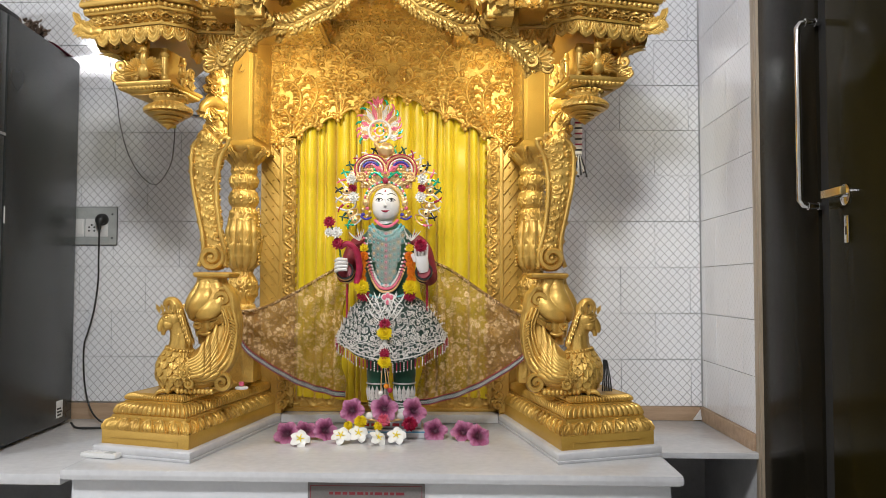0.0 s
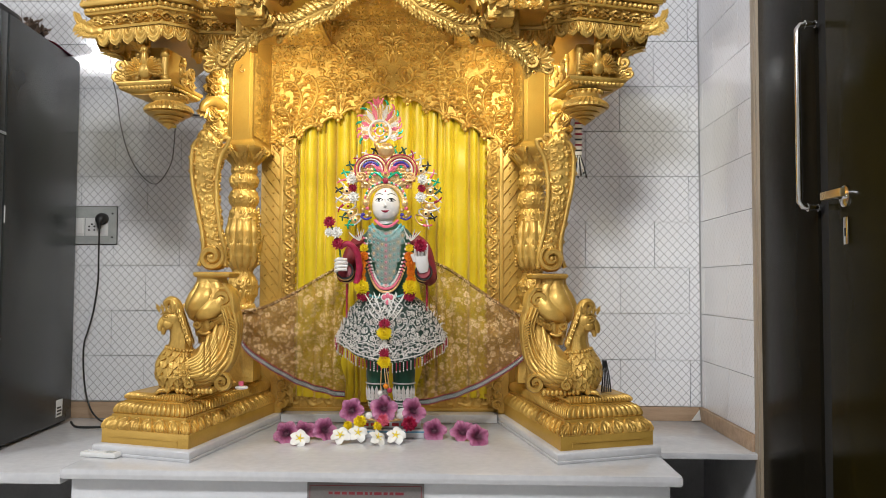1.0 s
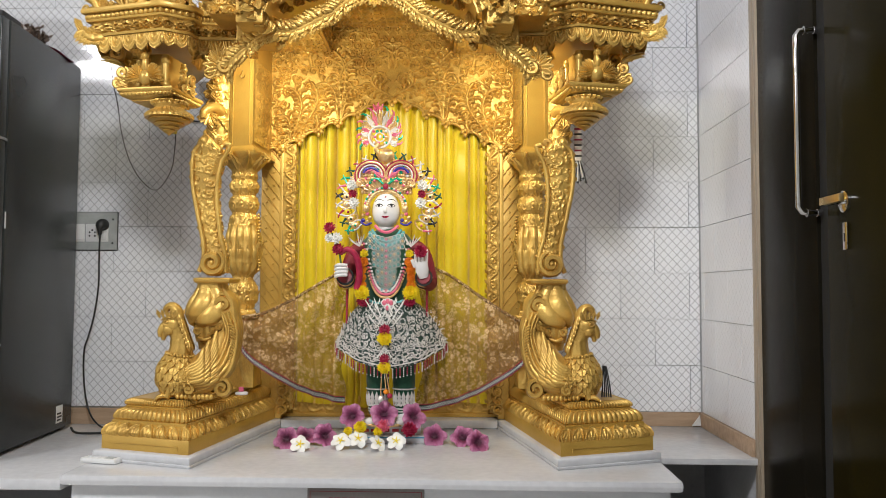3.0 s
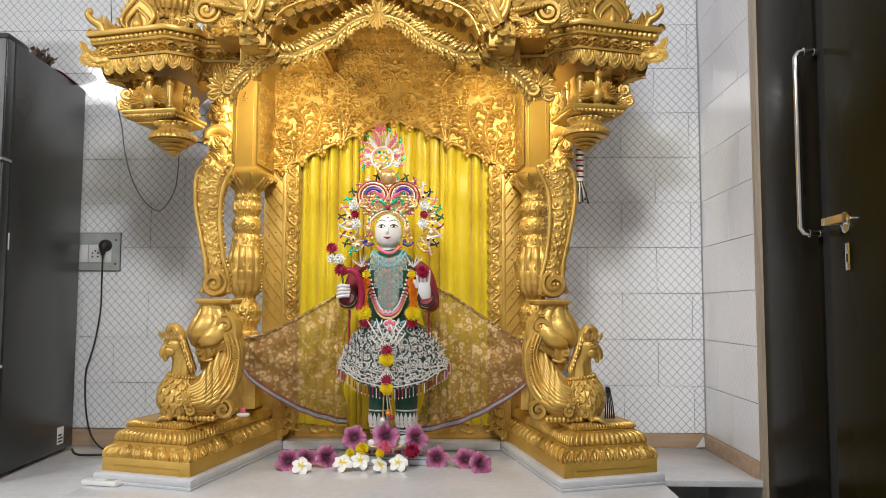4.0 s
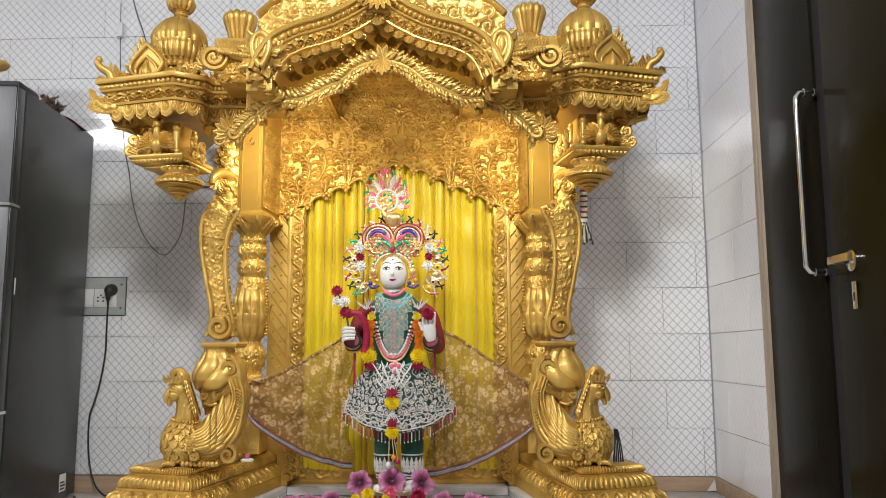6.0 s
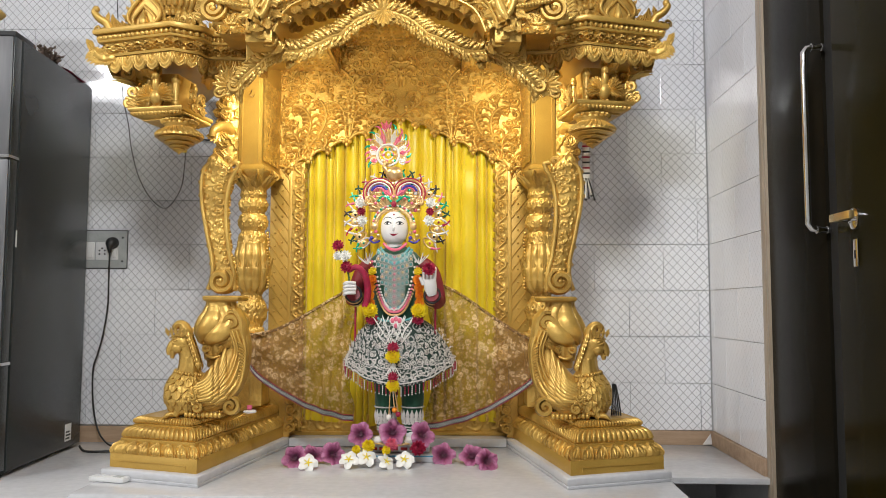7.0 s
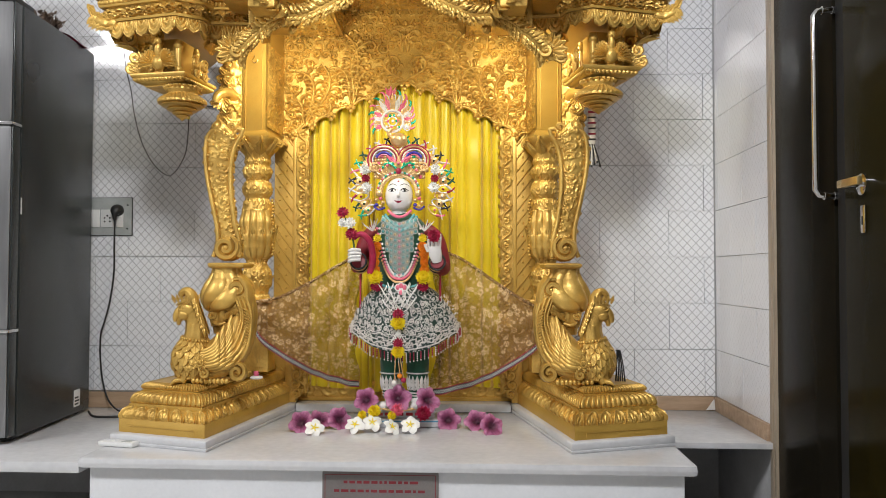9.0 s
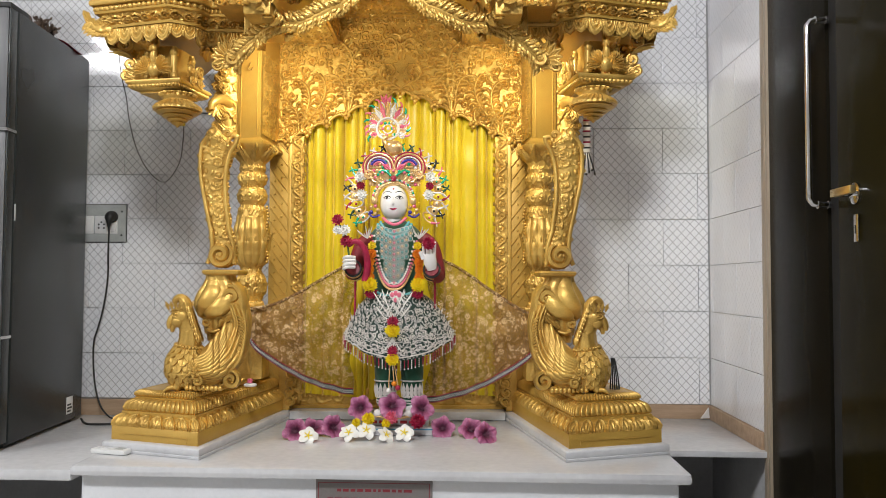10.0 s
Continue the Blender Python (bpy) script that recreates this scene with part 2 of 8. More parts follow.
        for i, d in enumerate(segs):
            j, ln = (i + 1) % n, np.linalg.norm(d)
            k = max(2, int(round(ln / ds)))
            for q in range(k + (1 if (i == len(segs) - 1 and not closed) else 0)):
                u = q / k
                P.append([*(pts[i] + d * u), 0])
                A.append([*(mit[i] * (1 - u) + mit[j] * u), 0])
                S.append(at + ln * u)
            at += ln
        return self.band(np.array(P), np.array(A), np.tile([0.0, 0, 1], (len(P), 1)), np.array(S), profile, orn, closed, m, mat)

    def prism(self, plan, z0, z1, mat=0, grow=0.0):
        """A flat-topped block over a plan of (x, y) points."""
        n = len(plan)
        pts = [(x, y, z0) for x, y in plan] + [(x, y, z1) for x, y in plan]
        return self.poly(pts, [list(range(n))[::-1], list(range(n, 2 * n))] + [[i, (i + 1) % n, n + (i + 1) % n, n + i] for i in range(n)], mat)

    def mirrored(self):
        g = Geo(*self.mats)
        g.v, g.f, g.m, g.n = [v * np.array([-1.0, 1, 1]) for v in self.v], [f[::-1] for f in self.f], self.m, self.n
        return g

    def moved(self, m4):
        g, m = Geo(*self.mats), np.array(m4)
        g.v, g.f, g.m, g.n = [v @ m[:3, :3].T + m[:3, 3] for v in self.v], self.f, self.m, self.n
        return g

    def mesh(self, name, smooth=True, angle=50):
        me = bpy.data.meshes.new(name)
        me.from_pydata(np.concatenate(self.v).tolist(), [], self.f)
        for mt in self.mats:
            me.materials.append(mt)
        me.polygons.foreach_set("material_index", self.m)
        me.polygons.foreach_set("use_smooth", [smooth] * len(self.f))
        bm = bmesh.new()
        bm.from_mesh(me)
        bmesh.ops.recalc_face_normals(bm, faces=bm.faces[:])
        bm.to_mesh(me)
        bm.free()
        if smooth:
            me.set_sharp_from_angle(angle=radians(angle))
        me.update()
        return me


def part(name, geo, parent=None, label="", smooth=True, angle=50):
    ob = new(name, geo.mesh(name, smooth, angle))
    ob.parent = parent
    if label:
        ob["label"] = label
    return ob


def thing(name, label, category, m4=None, group="", kind="", geo=None, smooth=True):
    ob = new(name, geo.mesh(name, smooth) if geo else None)
    if m4 is not None:
        ob.matrix_basis = m4
    return tagged(ob, label, category, group, kind)


# ---- relief patterns ----
def leaf_row(period, depth):
    def orn(s, t):
        x = np.abs((s / period) % 1 - 0.5) * 2
        w = np.clip(1.05 - t ** 2.2, 0.02, 1)
        body = np.sqrt(np.clip(1 - (x / w) ** 2, 0, 1))
        rib = 0.62 + 0.38 * np.cos(5 * np.pi * x / w)
        return depth * body * rib * np.clip(np.sin(np.pi * np.clip(t * 0.9 + 0.08, 0, 1)), 0, 1) ** 0.5
    return orn


def shell_row(period, depth):
    """Arches side by side, each with a raised rim and ribs that fan from its foot."""
    def orn(s, t):
        x = ((s / period) % 1 - 0.5) * 2.1
        rho = np.sqrt(x ** 2 + (t / 0.98) ** 2)
        ang = np.arctan2(x, t + 0.12)
        rim = np.sqrt(np.clip(1 - ((rho - 0.88) / 0.13) ** 2, 0, 1))
        ribs = (rho < 0.76) * (0.30 + 0.50 * np.abs(np.cos(3.5 * ang)) ** 0.7) * np.clip(1.25 - rho, 0, 1)
        return depth * np.maximum(rim, ribs)
    return orn


def gadroon_row(period, depth, slant=0.0):
    def orn(s, t):
        x = ((s / period + slant * t) % 1 - 0.5) * 2
        return depth * np.sqrt(np.clip(1 - x ** 2, 0, 1)) * np.clip(np.sin(np.pi * np.clip(t, 0.02, 0.98)), 0, 1) ** 0.4
    return orn


def bead_row(period, depth):
    def orn(s, t):
        x = ((s / period) % 1 - 0.5) * 2.3
        return depth * np.sqrt(np.clip(1 - x ** 2 - ((t - 0.5) * 2.1) ** 2, 0, 1))
    return orn


class Relief:
    """A height map that curved strokes are carved on; wraps round when it is to be repeated."""

    def __init__(self, w, h, step, wrap=False):
        self.step, self.wrap = step, wrap
        self.nx, self.ny = int(round(w / step)), int(round(h / step))
        self.h = np.zeros((self.ny, self.nx))

    def dab(self, x, y, r, amp=1.0):
        cx, cy, k = x / self.step, y / self.step, max(1, int(math.ceil(r / self.step)))
        ix, iy = int(round(cx)), int(round(cy))
        jx, jy = np.arange(ix - k, ix + k + 1), np.arange(iy - k, iy + k + 1)
        d2 = ((jx - cx) ** 2)[None, :] + ((jy - cy) ** 2)[:, None]
        val = amp * r * np.sqrt(np.clip(1 - d2 * self.step ** 2 / r ** 2, 0, 1))
        if self.wrap:
            jx, jy = jx % self.nx, jy % self.ny
        else:
            okx, oky = (jx >= 0) & (jx < self.nx), (jy >= 0) & (jy < self.ny)
            jx, jy, val = jx[okx], jy[oky], val[oky][:, okx]
        if len(jx) and len(jy):
            ix2 = np.ix_(jy, jx)
            self.h[ix2] = np.maximum(self.h[ix2], val)

    def stroke(self, pts, w0, w1, amp=1.0):
        pts = np.asarray(pts, float)
        L = np.concatenate([[0], np.cumsum(np.linalg.norm(np.diff(pts, axis=0), axis=1))])
        n = max(3, int(L[-1] / (0.45 * min(w0, w1) + 0.0006)))
        for k in np.linspace(0, 1, n):
            self.dab(np.interp(k * L[-1], L, pts[:, 0]), np.interp(k * L[-1], L, pts[:, 1]), w0 + (w1 - w0) * k, amp)

    def scroll(self, x, y, r, start, hand=1, turns=1.25, w=0.2, leaves=5, amp=1.0):
        k = np.linspace(0, 1, 26)
        a = start + hand * 2 * np.pi * turns * k
        rad = r * (1 - 0.8 * k)
        p = np.stack([x + rad * np.cos(a), y + rad * np.sin(a)], 1)
        self.stroke(p, r * w, r * w * 0.55, amp)
        self.dab(x, y, r * 0.27, amp)
        for i in range(leaves):
            q = int(2 + i * 3)
            an = a[q] + hand * 0.5
            tip = p[q] + 0.62 * r * np.array([np.cos(an), np.sin(an)])
            mid = p[q] + 0.34 * r * np.array([np.cos(an - hand * 0.5), np.sin(an - hand * 0.5)])
            self.stroke([p[q], mid, tip], r * w * 0.8, r * 0.04, amp)

    def frond(self, x, y, ang, length, curl, w=0.0095, amp=1.0):
        """An acanthus spray: an S-curved spine with broad lobes down both sides, ending in a small scroll."""
        k = np.linspace(0, 1, 40)
        c = ang - 0.45 * curl * np.sin(np.pi * k) + curl * k ** 1.6
        p = np.array([x, y]) + np.stack([np.cumsum(np.cos(c)), np.cumsum(np.sin(c))], 1) * length / 40
        self.stroke(p, w * 0.55, w * 0.8, amp)
        hand = 1 if curl > 0 else -1
        rr = 0.010 + 0.035 * length
        side = np.array([-math.sin(c[-1]), math.cos(c[-1])]) * hand
        self.scroll(*(p[-1] + side * rr), rr, c[-1] - hand * math.pi / 2, hand, 1.4, 0.26, 3, amp)
        n = max(4, int(length / 0.030))
        for i in range(n):
            q = int(6 + 31 * i / n)
            for sd in (-1, 1):
                a, ln = c[q] + sd * 0.45, (0.036 if sd == hand else 0.046) * (0.65 + 0.5 * math.sin(math.pi * (i + 0.5) / n))
                t = np.linspace(0, 1, 7)
                h = a + sd * 1.5 * t ** 2
                m = p[q] + np.stack([np.cumsum(np.cos(h)), np.cumsum(np.sin(h))], 1) * ln / 7
                self.stroke(np.vstack([p[q], m]), w * 0.34, w * 0.88, amp * 0.85)

    def at(self, x, y):
        gx, gy = np.asarray(x) / self.step, np.asarray(y) / self.step
        x0, y0 = np.floor(gx).astype(int), np.floor(gy).astype(int)
        fx, fy = gx - x0, gy - y0
        if self.wrap:
            g = lambda i, j: self.h[j % self.ny, i % self.nx]
        else:
            g = lambda i, j: self.h[np.clip(j, 0, self.ny - 1), np.clip(i, 0, self.nx - 1)]
        return (g(x0, y0) * (1 - fx) + g(x0 + 1, y0) * fx) * (1 - fy) + (g(x0, y0 + 1) * (1 - fx) + g(x0 + 1, y0 + 1) * fx) * fy


# a running scroll, one band high, repeated along friezes: two alternating spirals with leaves
RUN = Relief(0.16, 0.08, 0.001, True)
RUN.scroll(0.04, 0.042, 0.034, math.pi * 1.5, 1, 1.3, 0.2, 6)
RUN.scroll(0.12, 0.038, 0.034, math.pi * 0.5, -1, 1.3, 0.2, 6)
RUN.stroke([(0.0, 0.02), (0.04, 0.008), (0.08, 0.04), (0.12, 0.072), (0.16, 0.04)], 0.005, 0.005)
# dense foliage for carved grounds
FOL = Relief(0.24, 0.24, 0.0012, True)
_rng = random.Random(4)
for _i in range(5):
    for _j in range(5):
        FOL.scroll((_i + 0.5 + _rng.uniform(-0.12, 0.12)) * 0.048, (_j + 0.5 + _rng.uniform(-0.12, 0.12)) * 0.048, _rng.uniform(0.019, 0.024), _rng.uniform(0, 6.28), _rng.choice((-1, 1)), 1.2, 0.22, 5)


def run_row(height, depth, stretch=1.0):
    return lambda s, t: depth / 0.007 * RUN.at(s * 0.08 / height / stretch + 0 * t, t * 0.08 + 0 * s)


def foliage(height, depth, scale=1.0):
    return lambda s, t: depth / 0.006 * FOL.at(s / scale + 0 * t, t * height / scale + 0 * s)


def relief_sheet(geo, fn, u0, u1, z0, z1, y, step=0.004, mat=0, keep=None, depth_dir=-1):
    """An upright sheet facing the room whose relief is fn(u, z); keep(u, z) drops faces outside its outline."""
    u, z = np.linspace(u0, u1, int((u1 - u0) / step) + 1), np.linspace(z0, z1, int((z1 - z0) / step) + 1)
    U, Z = np.meshgrid(u, z, indexing="ij")
    p = np.stack([U, y + depth_dir * fn(U, Z), Z], -1)
    k = None
    if keep is not None:
        k = keep((U[:-1, :-1] + U[1:, 1:]) / 2, (Z[:-1, :-1] + Z[1:, 1:]) / 2)
    geo.grid(p, mat=mat, keep=k)


# ---- structure ----
Z0 = 0.40          # top of the marble platform
YL, XL, XR, TOP = -5.6, -4.4, 1.0, 2.95


def slab(name, a, b, mat, label="", category="", bev=0.0, kind="structure"):
    return thing(name, label, category, kind=kind, geo=Geo(mat).box(a, b, bev), smooth=False)


# floor, ceiling and plaster walls: unseen shell added for bounce light and gold reflections
slab("floor", (XL - 0.2, YL - 0.2, -0.12), (XR + 0.9, 0.2, 0), FLOOR_TILE, "unseen grey polished stone floor", "floor")
slab("ceiling", (XL - 0.2, YL - 0.2, TOP), (XR + 0.9, 0.2, TOP + 0.12), PLASTER, "unseen plain white plaster ceiling", "ceiling")
wall_back = slab("wall_back", (XL - 0.2, 0.006, 0), (XR + 0.2, 0.2, TOP), GROUT, "white lattice-patterned glazed tile wall", "wall")
wall_right = slab("wall_right", (XR + 0.006, -0.63, 0), (XR + 0.2, 0.006, TOP), GROUT, "white glazed tile side wall", "wall")
slab("wall_right_front", (XR, YL, 0), (XR + 0.2, -2.35, TOP), PLASTER, "unseen plain white side wall", "wall")
slab("wall_right_lintel", (XR + 0.03, -2.35, 2.42), (XR + 0.2, -0.63, TOP), PLASTER, "white wall over the doors", "wall")
slab("wall_left", (XL - 0.2, YL, 0), (XL, 0.006, TOP), PLASTER, "unseen plain white side wall", "wall")
slab("wall_front", (XL - 0.2, YL - 0.2, 0), (XR + 0.2, YL, TOP), PLASTER, "unseen plain white wall", "wall")

# platform: main block with a bullnosed marble top, a lower-fronted ledge at either side
def bull(a, b, r=0.016, mat=MARBLE):
    return Geo(mat).box(a, b, r)


thing("platform_top", "white marble platform top with a rounded edge", "platform", kind="structure", geo=bull((-1.285, -1.025, Z0 - 0.036), (0.645, -0.002, Z0)))
thing("platform_body", "white painted platform front", "platform", kind="structure", geo=Geo(WHITE_PAINT).box((-1.262, -0.985, 0), (0.612, -0.004, Z0 - 0.0375), 0.003), smooth=False)
thing("ledge_right", "grey-white marble ledge beside the platform", "ledge", kind="structure", geo=Geo(MARBLE).box((0.6475, -0.662, Z0 - 0.027), (XR - 0.001, -0.002, Z0 - 0.005), 0.004))
thing("ledge_left", "grey-white marble ledge under the refrigerator", "ledge", kind="structure", geo=Geo(MARBLE).box((XL + 0.01, -1.005, Z0 - 0.056), (-1.2875, -0.002, Z0 - 0.020), 0.008))
thing("ledge_support", "dark recess wall under the ledge", "wall", kind="structure", geo=Geo(WHITE_PAINT).box((-3.2, -0.10, 0), (-3.12, -0.9, Z0 - 0.0565), 0.002), smooth=False)
g = Geo(WOOD).box((XL + 0.01, -0.014, Z0 - 0.0195), (-1.28, 0.004, Z0 + 0.050), 0.002).box((-1.2795, -0.014, Z0 + 0.0005), (0.646, 0.004, Z0 + 0.054), 0.002).box((0.6465, -0.014, Z0 - 0.0048), (XR - 0.016, 0.004, Z0 + 0.054), 0.002)
thing("baseboard", "worn brown wooden baseboard along the tiles", "baseboard", kind="structure", geo=g)
thing("baseboard_side", "light brown wooden baseboard along the side wall", "baseboard", kind="structure", geo=Geo(WOOD).box((XR - 0.014, -0.634, Z0 - 0.0048), (XR + 0.004, 0.002, Z0 + 0.054), 0.002))
thing("tile_chip", "broken white tile chip wedged in the corner", "tile chip", geo=Geo(PLASTIC).poly([(0.945, -0.03, Z0 + 0.001), (0.985, -0.02, Z0 + 0.001), (0.982, -0.018, Z0 + 0.045), (0.945, -0.036, Z0 + 0.001), (0.986, -0.026, Z0 + 0.001), (0.983, -0.022, Z0 + 0.045)], [[0, 1, 2], [5, 4, 3], [0, 3, 4, 1], [1, 4, 5, 2], [2, 5, 3, 0]]), smooth=False)

# door side: frame strip, two dark leaves, pull handle, lever lock
def doors():
    fr = thing("door_frame", "pale brown wooden door frame strip", "door frame", kind="structure", geo=Geo(FRAME_WOOD).box((XR - 0.005, -0.672, 0), (XR + 0.10, -0.636, 2.42), 0.004).box((XR - 0.004, -0.690, 0), (XR + 0.10, -0.6725, 2.42), 0.003))
    d1 = thing("door_1", "closed glossy dark brown laminate door leaf with a steel pull", "door", kind="structure", geo=Geo(DOOR_DARK).box((XR + 0.004, -1.140, 0.004), (XR + 0.045, -0.692, 2.41), 0.003))
    # filler strip between the leaves; the gap's shade is painted as near-black
    part("door_gap_shade", Geo(GAP_SHADE).box((XR + 0.014, -1.206, 0.004), (XR + 0.05, -1.141, 2.41), 0.001), d1, smooth=False)
    hy = -1.130
    p = [(XR + 0.004, hy - 0.03, 1.742), (XR - 0.02, hy - 0.03, 1.742), (XR - 0.046, hy - 0.03, 1.738), (XR - 0.055, hy - 0.03, 1.725)]
    q = [(a, b, 1.205 + 1.742 - c) for a, b, c in p]
    k = np.concatenate([p, np.linspace(p[-1], q[-1], 12)[1:-1], q[::-1]])
    h = part("handle", Geo(CHROME).tube(k, 0.0095, 14, side=(0, 1, 0)), d1, "long chrome pull handle")
    for z in (1.742, 1.205):
        part("flange", Geo(CHROME).tube([(XR + 0.006, hy - 0.03, z), (XR - 0.004, hy - 0.03, z)], 0.011, 14, side=(0, 0, 1)), h)
        part("ring", Geo(CHROME).tube([(XR - 0.033, hy - 0.03, z), (XR - 0.026, hy - 0.03, z)], 0.012, 14, side=(0, 0, 1)), h)
    d2 = thing("door_2", "closed glossy dark brown laminate door with a lever lock", "door", kind="structure", geo=Geo(DOOR_OLIVE_SHEEN).box((XR + 0.004, -2.345, 0.004), (XR + 0.045, -1.208, 2.41), 0.003))
    ly, lz = -1.318, 1.220
    part("rose", Geo(CHROME).tube([(XR + 0.006, ly, lz), (XR - 0.004, ly, lz), (XR - 0.008, ly, lz)], [0.030, 0.029, 0.02], 22, side=(0, 0, 1)), d2, "round chrome lock rose")
    part("lever", Geo(BRASS).box((XR - 0.062, ly - 0.100, lz - 0.011), (XR - 0.046, ly + 0.014, lz + 0.011), 0.004), d2, "pale brass lever")
    part("spindle", Geo(CHROME).tube([(XR - 0.004, ly, lz), (XR - 0.05, ly, lz)], 0.009, 12, side=(0, 0, 1)), d2)
    e = part("escutcheon", Geo(CHROME).box((XR - 0.002, ly - 0.012, lz - 0.130), (XR + 0.006, ly + 0.012, lz - 0.055), 0.004), d2, "oblong chrome keyhole plate")
    part("keyhole", Geo(BLACK).box((XR - 0.0035, ly - 0.003, lz - 0.108), (XR - 0.0015, ly + 0.003, lz - 0.085), 0.0008), e)


doors()

# refrigerator
def fridge():
    x1, x0, yb, yf, zb, zt = 0.0, -0.60, 0.60, -0.028, Z0 - 0.004, 1.945
    fr = thing("refrigerator", "three-door steel refrigerator with dark grey sides, standing on the ledge", "refrigerator", pose(-1.665, -0.70, 0, 0, 0, 5.2))
    part("cabinet", Geo(FRIDGE_SIDE).box((x0, yf, zb), (x1, yb, zt), 0.006), fr, "dark grey textured side panels")
    part("top_cover", Geo(BLACK).box((x0 + 0.01, yf - 0.05, zt), (x1 - 0.006, yf + 0.09, zt + 0.02), 0.005), fr)
    for a, b in ((zb + 0.01, 0.772), (0.782, 1.500), (1.512, zt - 0.004)):
        d = part("door", Geo(STEEL).box((x0, yf - 0.066, a), (x1 - 0.004, yf - 0.010, b), 0.010), fr, "brushed steel door")
        part("door_seal", Geo(BLACK).box((x0 + 0.01, yf - 0.011, a + 0.004), (x1 - 0.010, yf + 0.001, b - 0.004), 0.002), d)
        part("door_edge", Geo(FRIDGE_SIDE).box((x1 - 0.0045, yf - 0.060, a + 0.001), (x1, yf - 0.012, b - 0.001), 0.001), d, "dark grey door side")
    for z in (0.777, 1.506):
        part("hinge", Geo(CHROME).box((x1 - 0.09, yf - 0.075, z - 0.006), (x1 + 0.004, yf - 0.004, z + 0.006), 0.004), fr)
    for y in (yf + 0.03, yb - 0.05):
        for x in (x1 - 0.05, x0 + 0.05):
            part("foot", Geo(BLACK).lathe((x, y, Z0 - 0.0198), [(0.001, 0), (0.024, 0), (0.024, 0.011), (0.012, 0.014), (0.012, 0.017)], 18), fr)
    part("base_rail", Geo(BLACK).box((x0 + 0.01, yf + 0.01, Z0 - 0.014), (x1 - 0.02, yb - 0.01, zb + 0.001), 0.002), fr)
    st = part("sticker", Geo(PLASTIC).box((x1 - 0.001, 0.445, Z0 + 0.022), (x1 + 0.0012, 0.505, Z0 + 0.092), 0.0005), fr, "small white printed sticker")
    for i in range(3):
        part("print_bar", Geo(BLACK).box((x1 + 0.0010, 0.451, Z0 + 0.030 + 0.013 * i), (x1 + 0.0016, 0.488 + 0.008 * (i % 2), Z0 + 0.037 + 0.013 * i), 0.0002), st)
    part("edge_label", Geo(PLASTIC).box((x1 - 0.001, yf + 0.002, 1.19), (x1 + 0.001, yf + 0.008, 1.25), 0.0004), fr)


fridge()

# ---- shrine: everything below is in its own axes, x across, -y towards the room, z up from the platform ----
SH = pose(-0.345, -0.05, Z0, 0, 0, 2.1)
shrine = thing("shrine", "ornate gold-painted carved wooden shrine canopy on stepped pedestals", "shrine", SH)


def both(name, geo, label="", parent=None):
    """A part and its mirror image on the other side of the shrine."""
    return part(name, geo, parent or shrine, label), part(name, geo.mirrored(), parent or shrine, label)


# marble under the pedestals
SLAB = [(0.445, -0.06), (0.590, -0.868), (0.960, -0.738), (0.825, -0.04)]


def grown(plan, d):
    n, pts = len(plan), [np.array(p) for p in plan]
    res = []
    for i in range(n):
        a, b = pts[i] - pts[i - 1], pts[(i + 1) % n] - pts[i]
        na, nb = np.array([a[1], -a[0]]) / np.linalg.norm(a), np.array([b[1], -b[0]]) / np.linalg.norm(b)
        m = na + nb
        res.append(tuple(pts[i] + m / max(m @ na, 0.3) * d))
    return res


def slab_geo():
    g = Geo(MARBLE)
    g.strip(SLAB, [(-0.001, 0.0005), (0, 0.002), (0, 0.009), (-0.0025, 0.0105), (-0.001, 0.0125), (-0.001, 0.029), (-0.003, 0.034), (-0.008, 0.0365), (-0.05, 0.037)], ds=0.05, closed=True)
    return g.prism(grown(SLAB, -0.04), 0.0006, 0.0368)


for gg in (slab_geo(), slab_geo().mirrored()):
    thing("pedestal_slab", "white marble slab under a gold pedestal", "slab", SH, "pedestal slabs", geo=gg)
thing("niche_step", "white marble step under the niche", "step", SH, geo=Geo(MARBLE).box((-0.452, -0.115, 0.0005), (0.452, 0.045, 0.036), 0.006))
plinth = thing("marble_block", "low stepped white marble block carrying the statue", "block", SH, geo=Geo(MARBLE).box((-0.13, -0.44, 0.0005), (0.17, -0.27, 0.030), 0.004).box((-0.10, -0.41, 0.0305), (0.14, -0.29, 0.062), 0.006))
for x, w in ((-0.088, 0.030), (-0.050, 0.022), (-0.020, 0.040), (0.030, 0.026), (0.064, 0.034), (0.106, 0.020)):
    part("text_bar", Geo(ROSE_RED_PAINT).box((x, -0.4112, 0.040), (x + w, -0.4095, 0.051), 0.0004), plinth, smooth=False)
part("painted_line", Geo(BLUE_PAINT).box((-0.122, -0.4412, 0.021), (0.162, -0.4395, 0.026), 0.0004), plinth, "thin blue painted line", smooth=False)


# pedestals: stepped mouldings with carved leaf rows
PED = [(0.472, -0.05), (0.606, -0.832), (0.938, -0.716), (0.812, -0.04)]


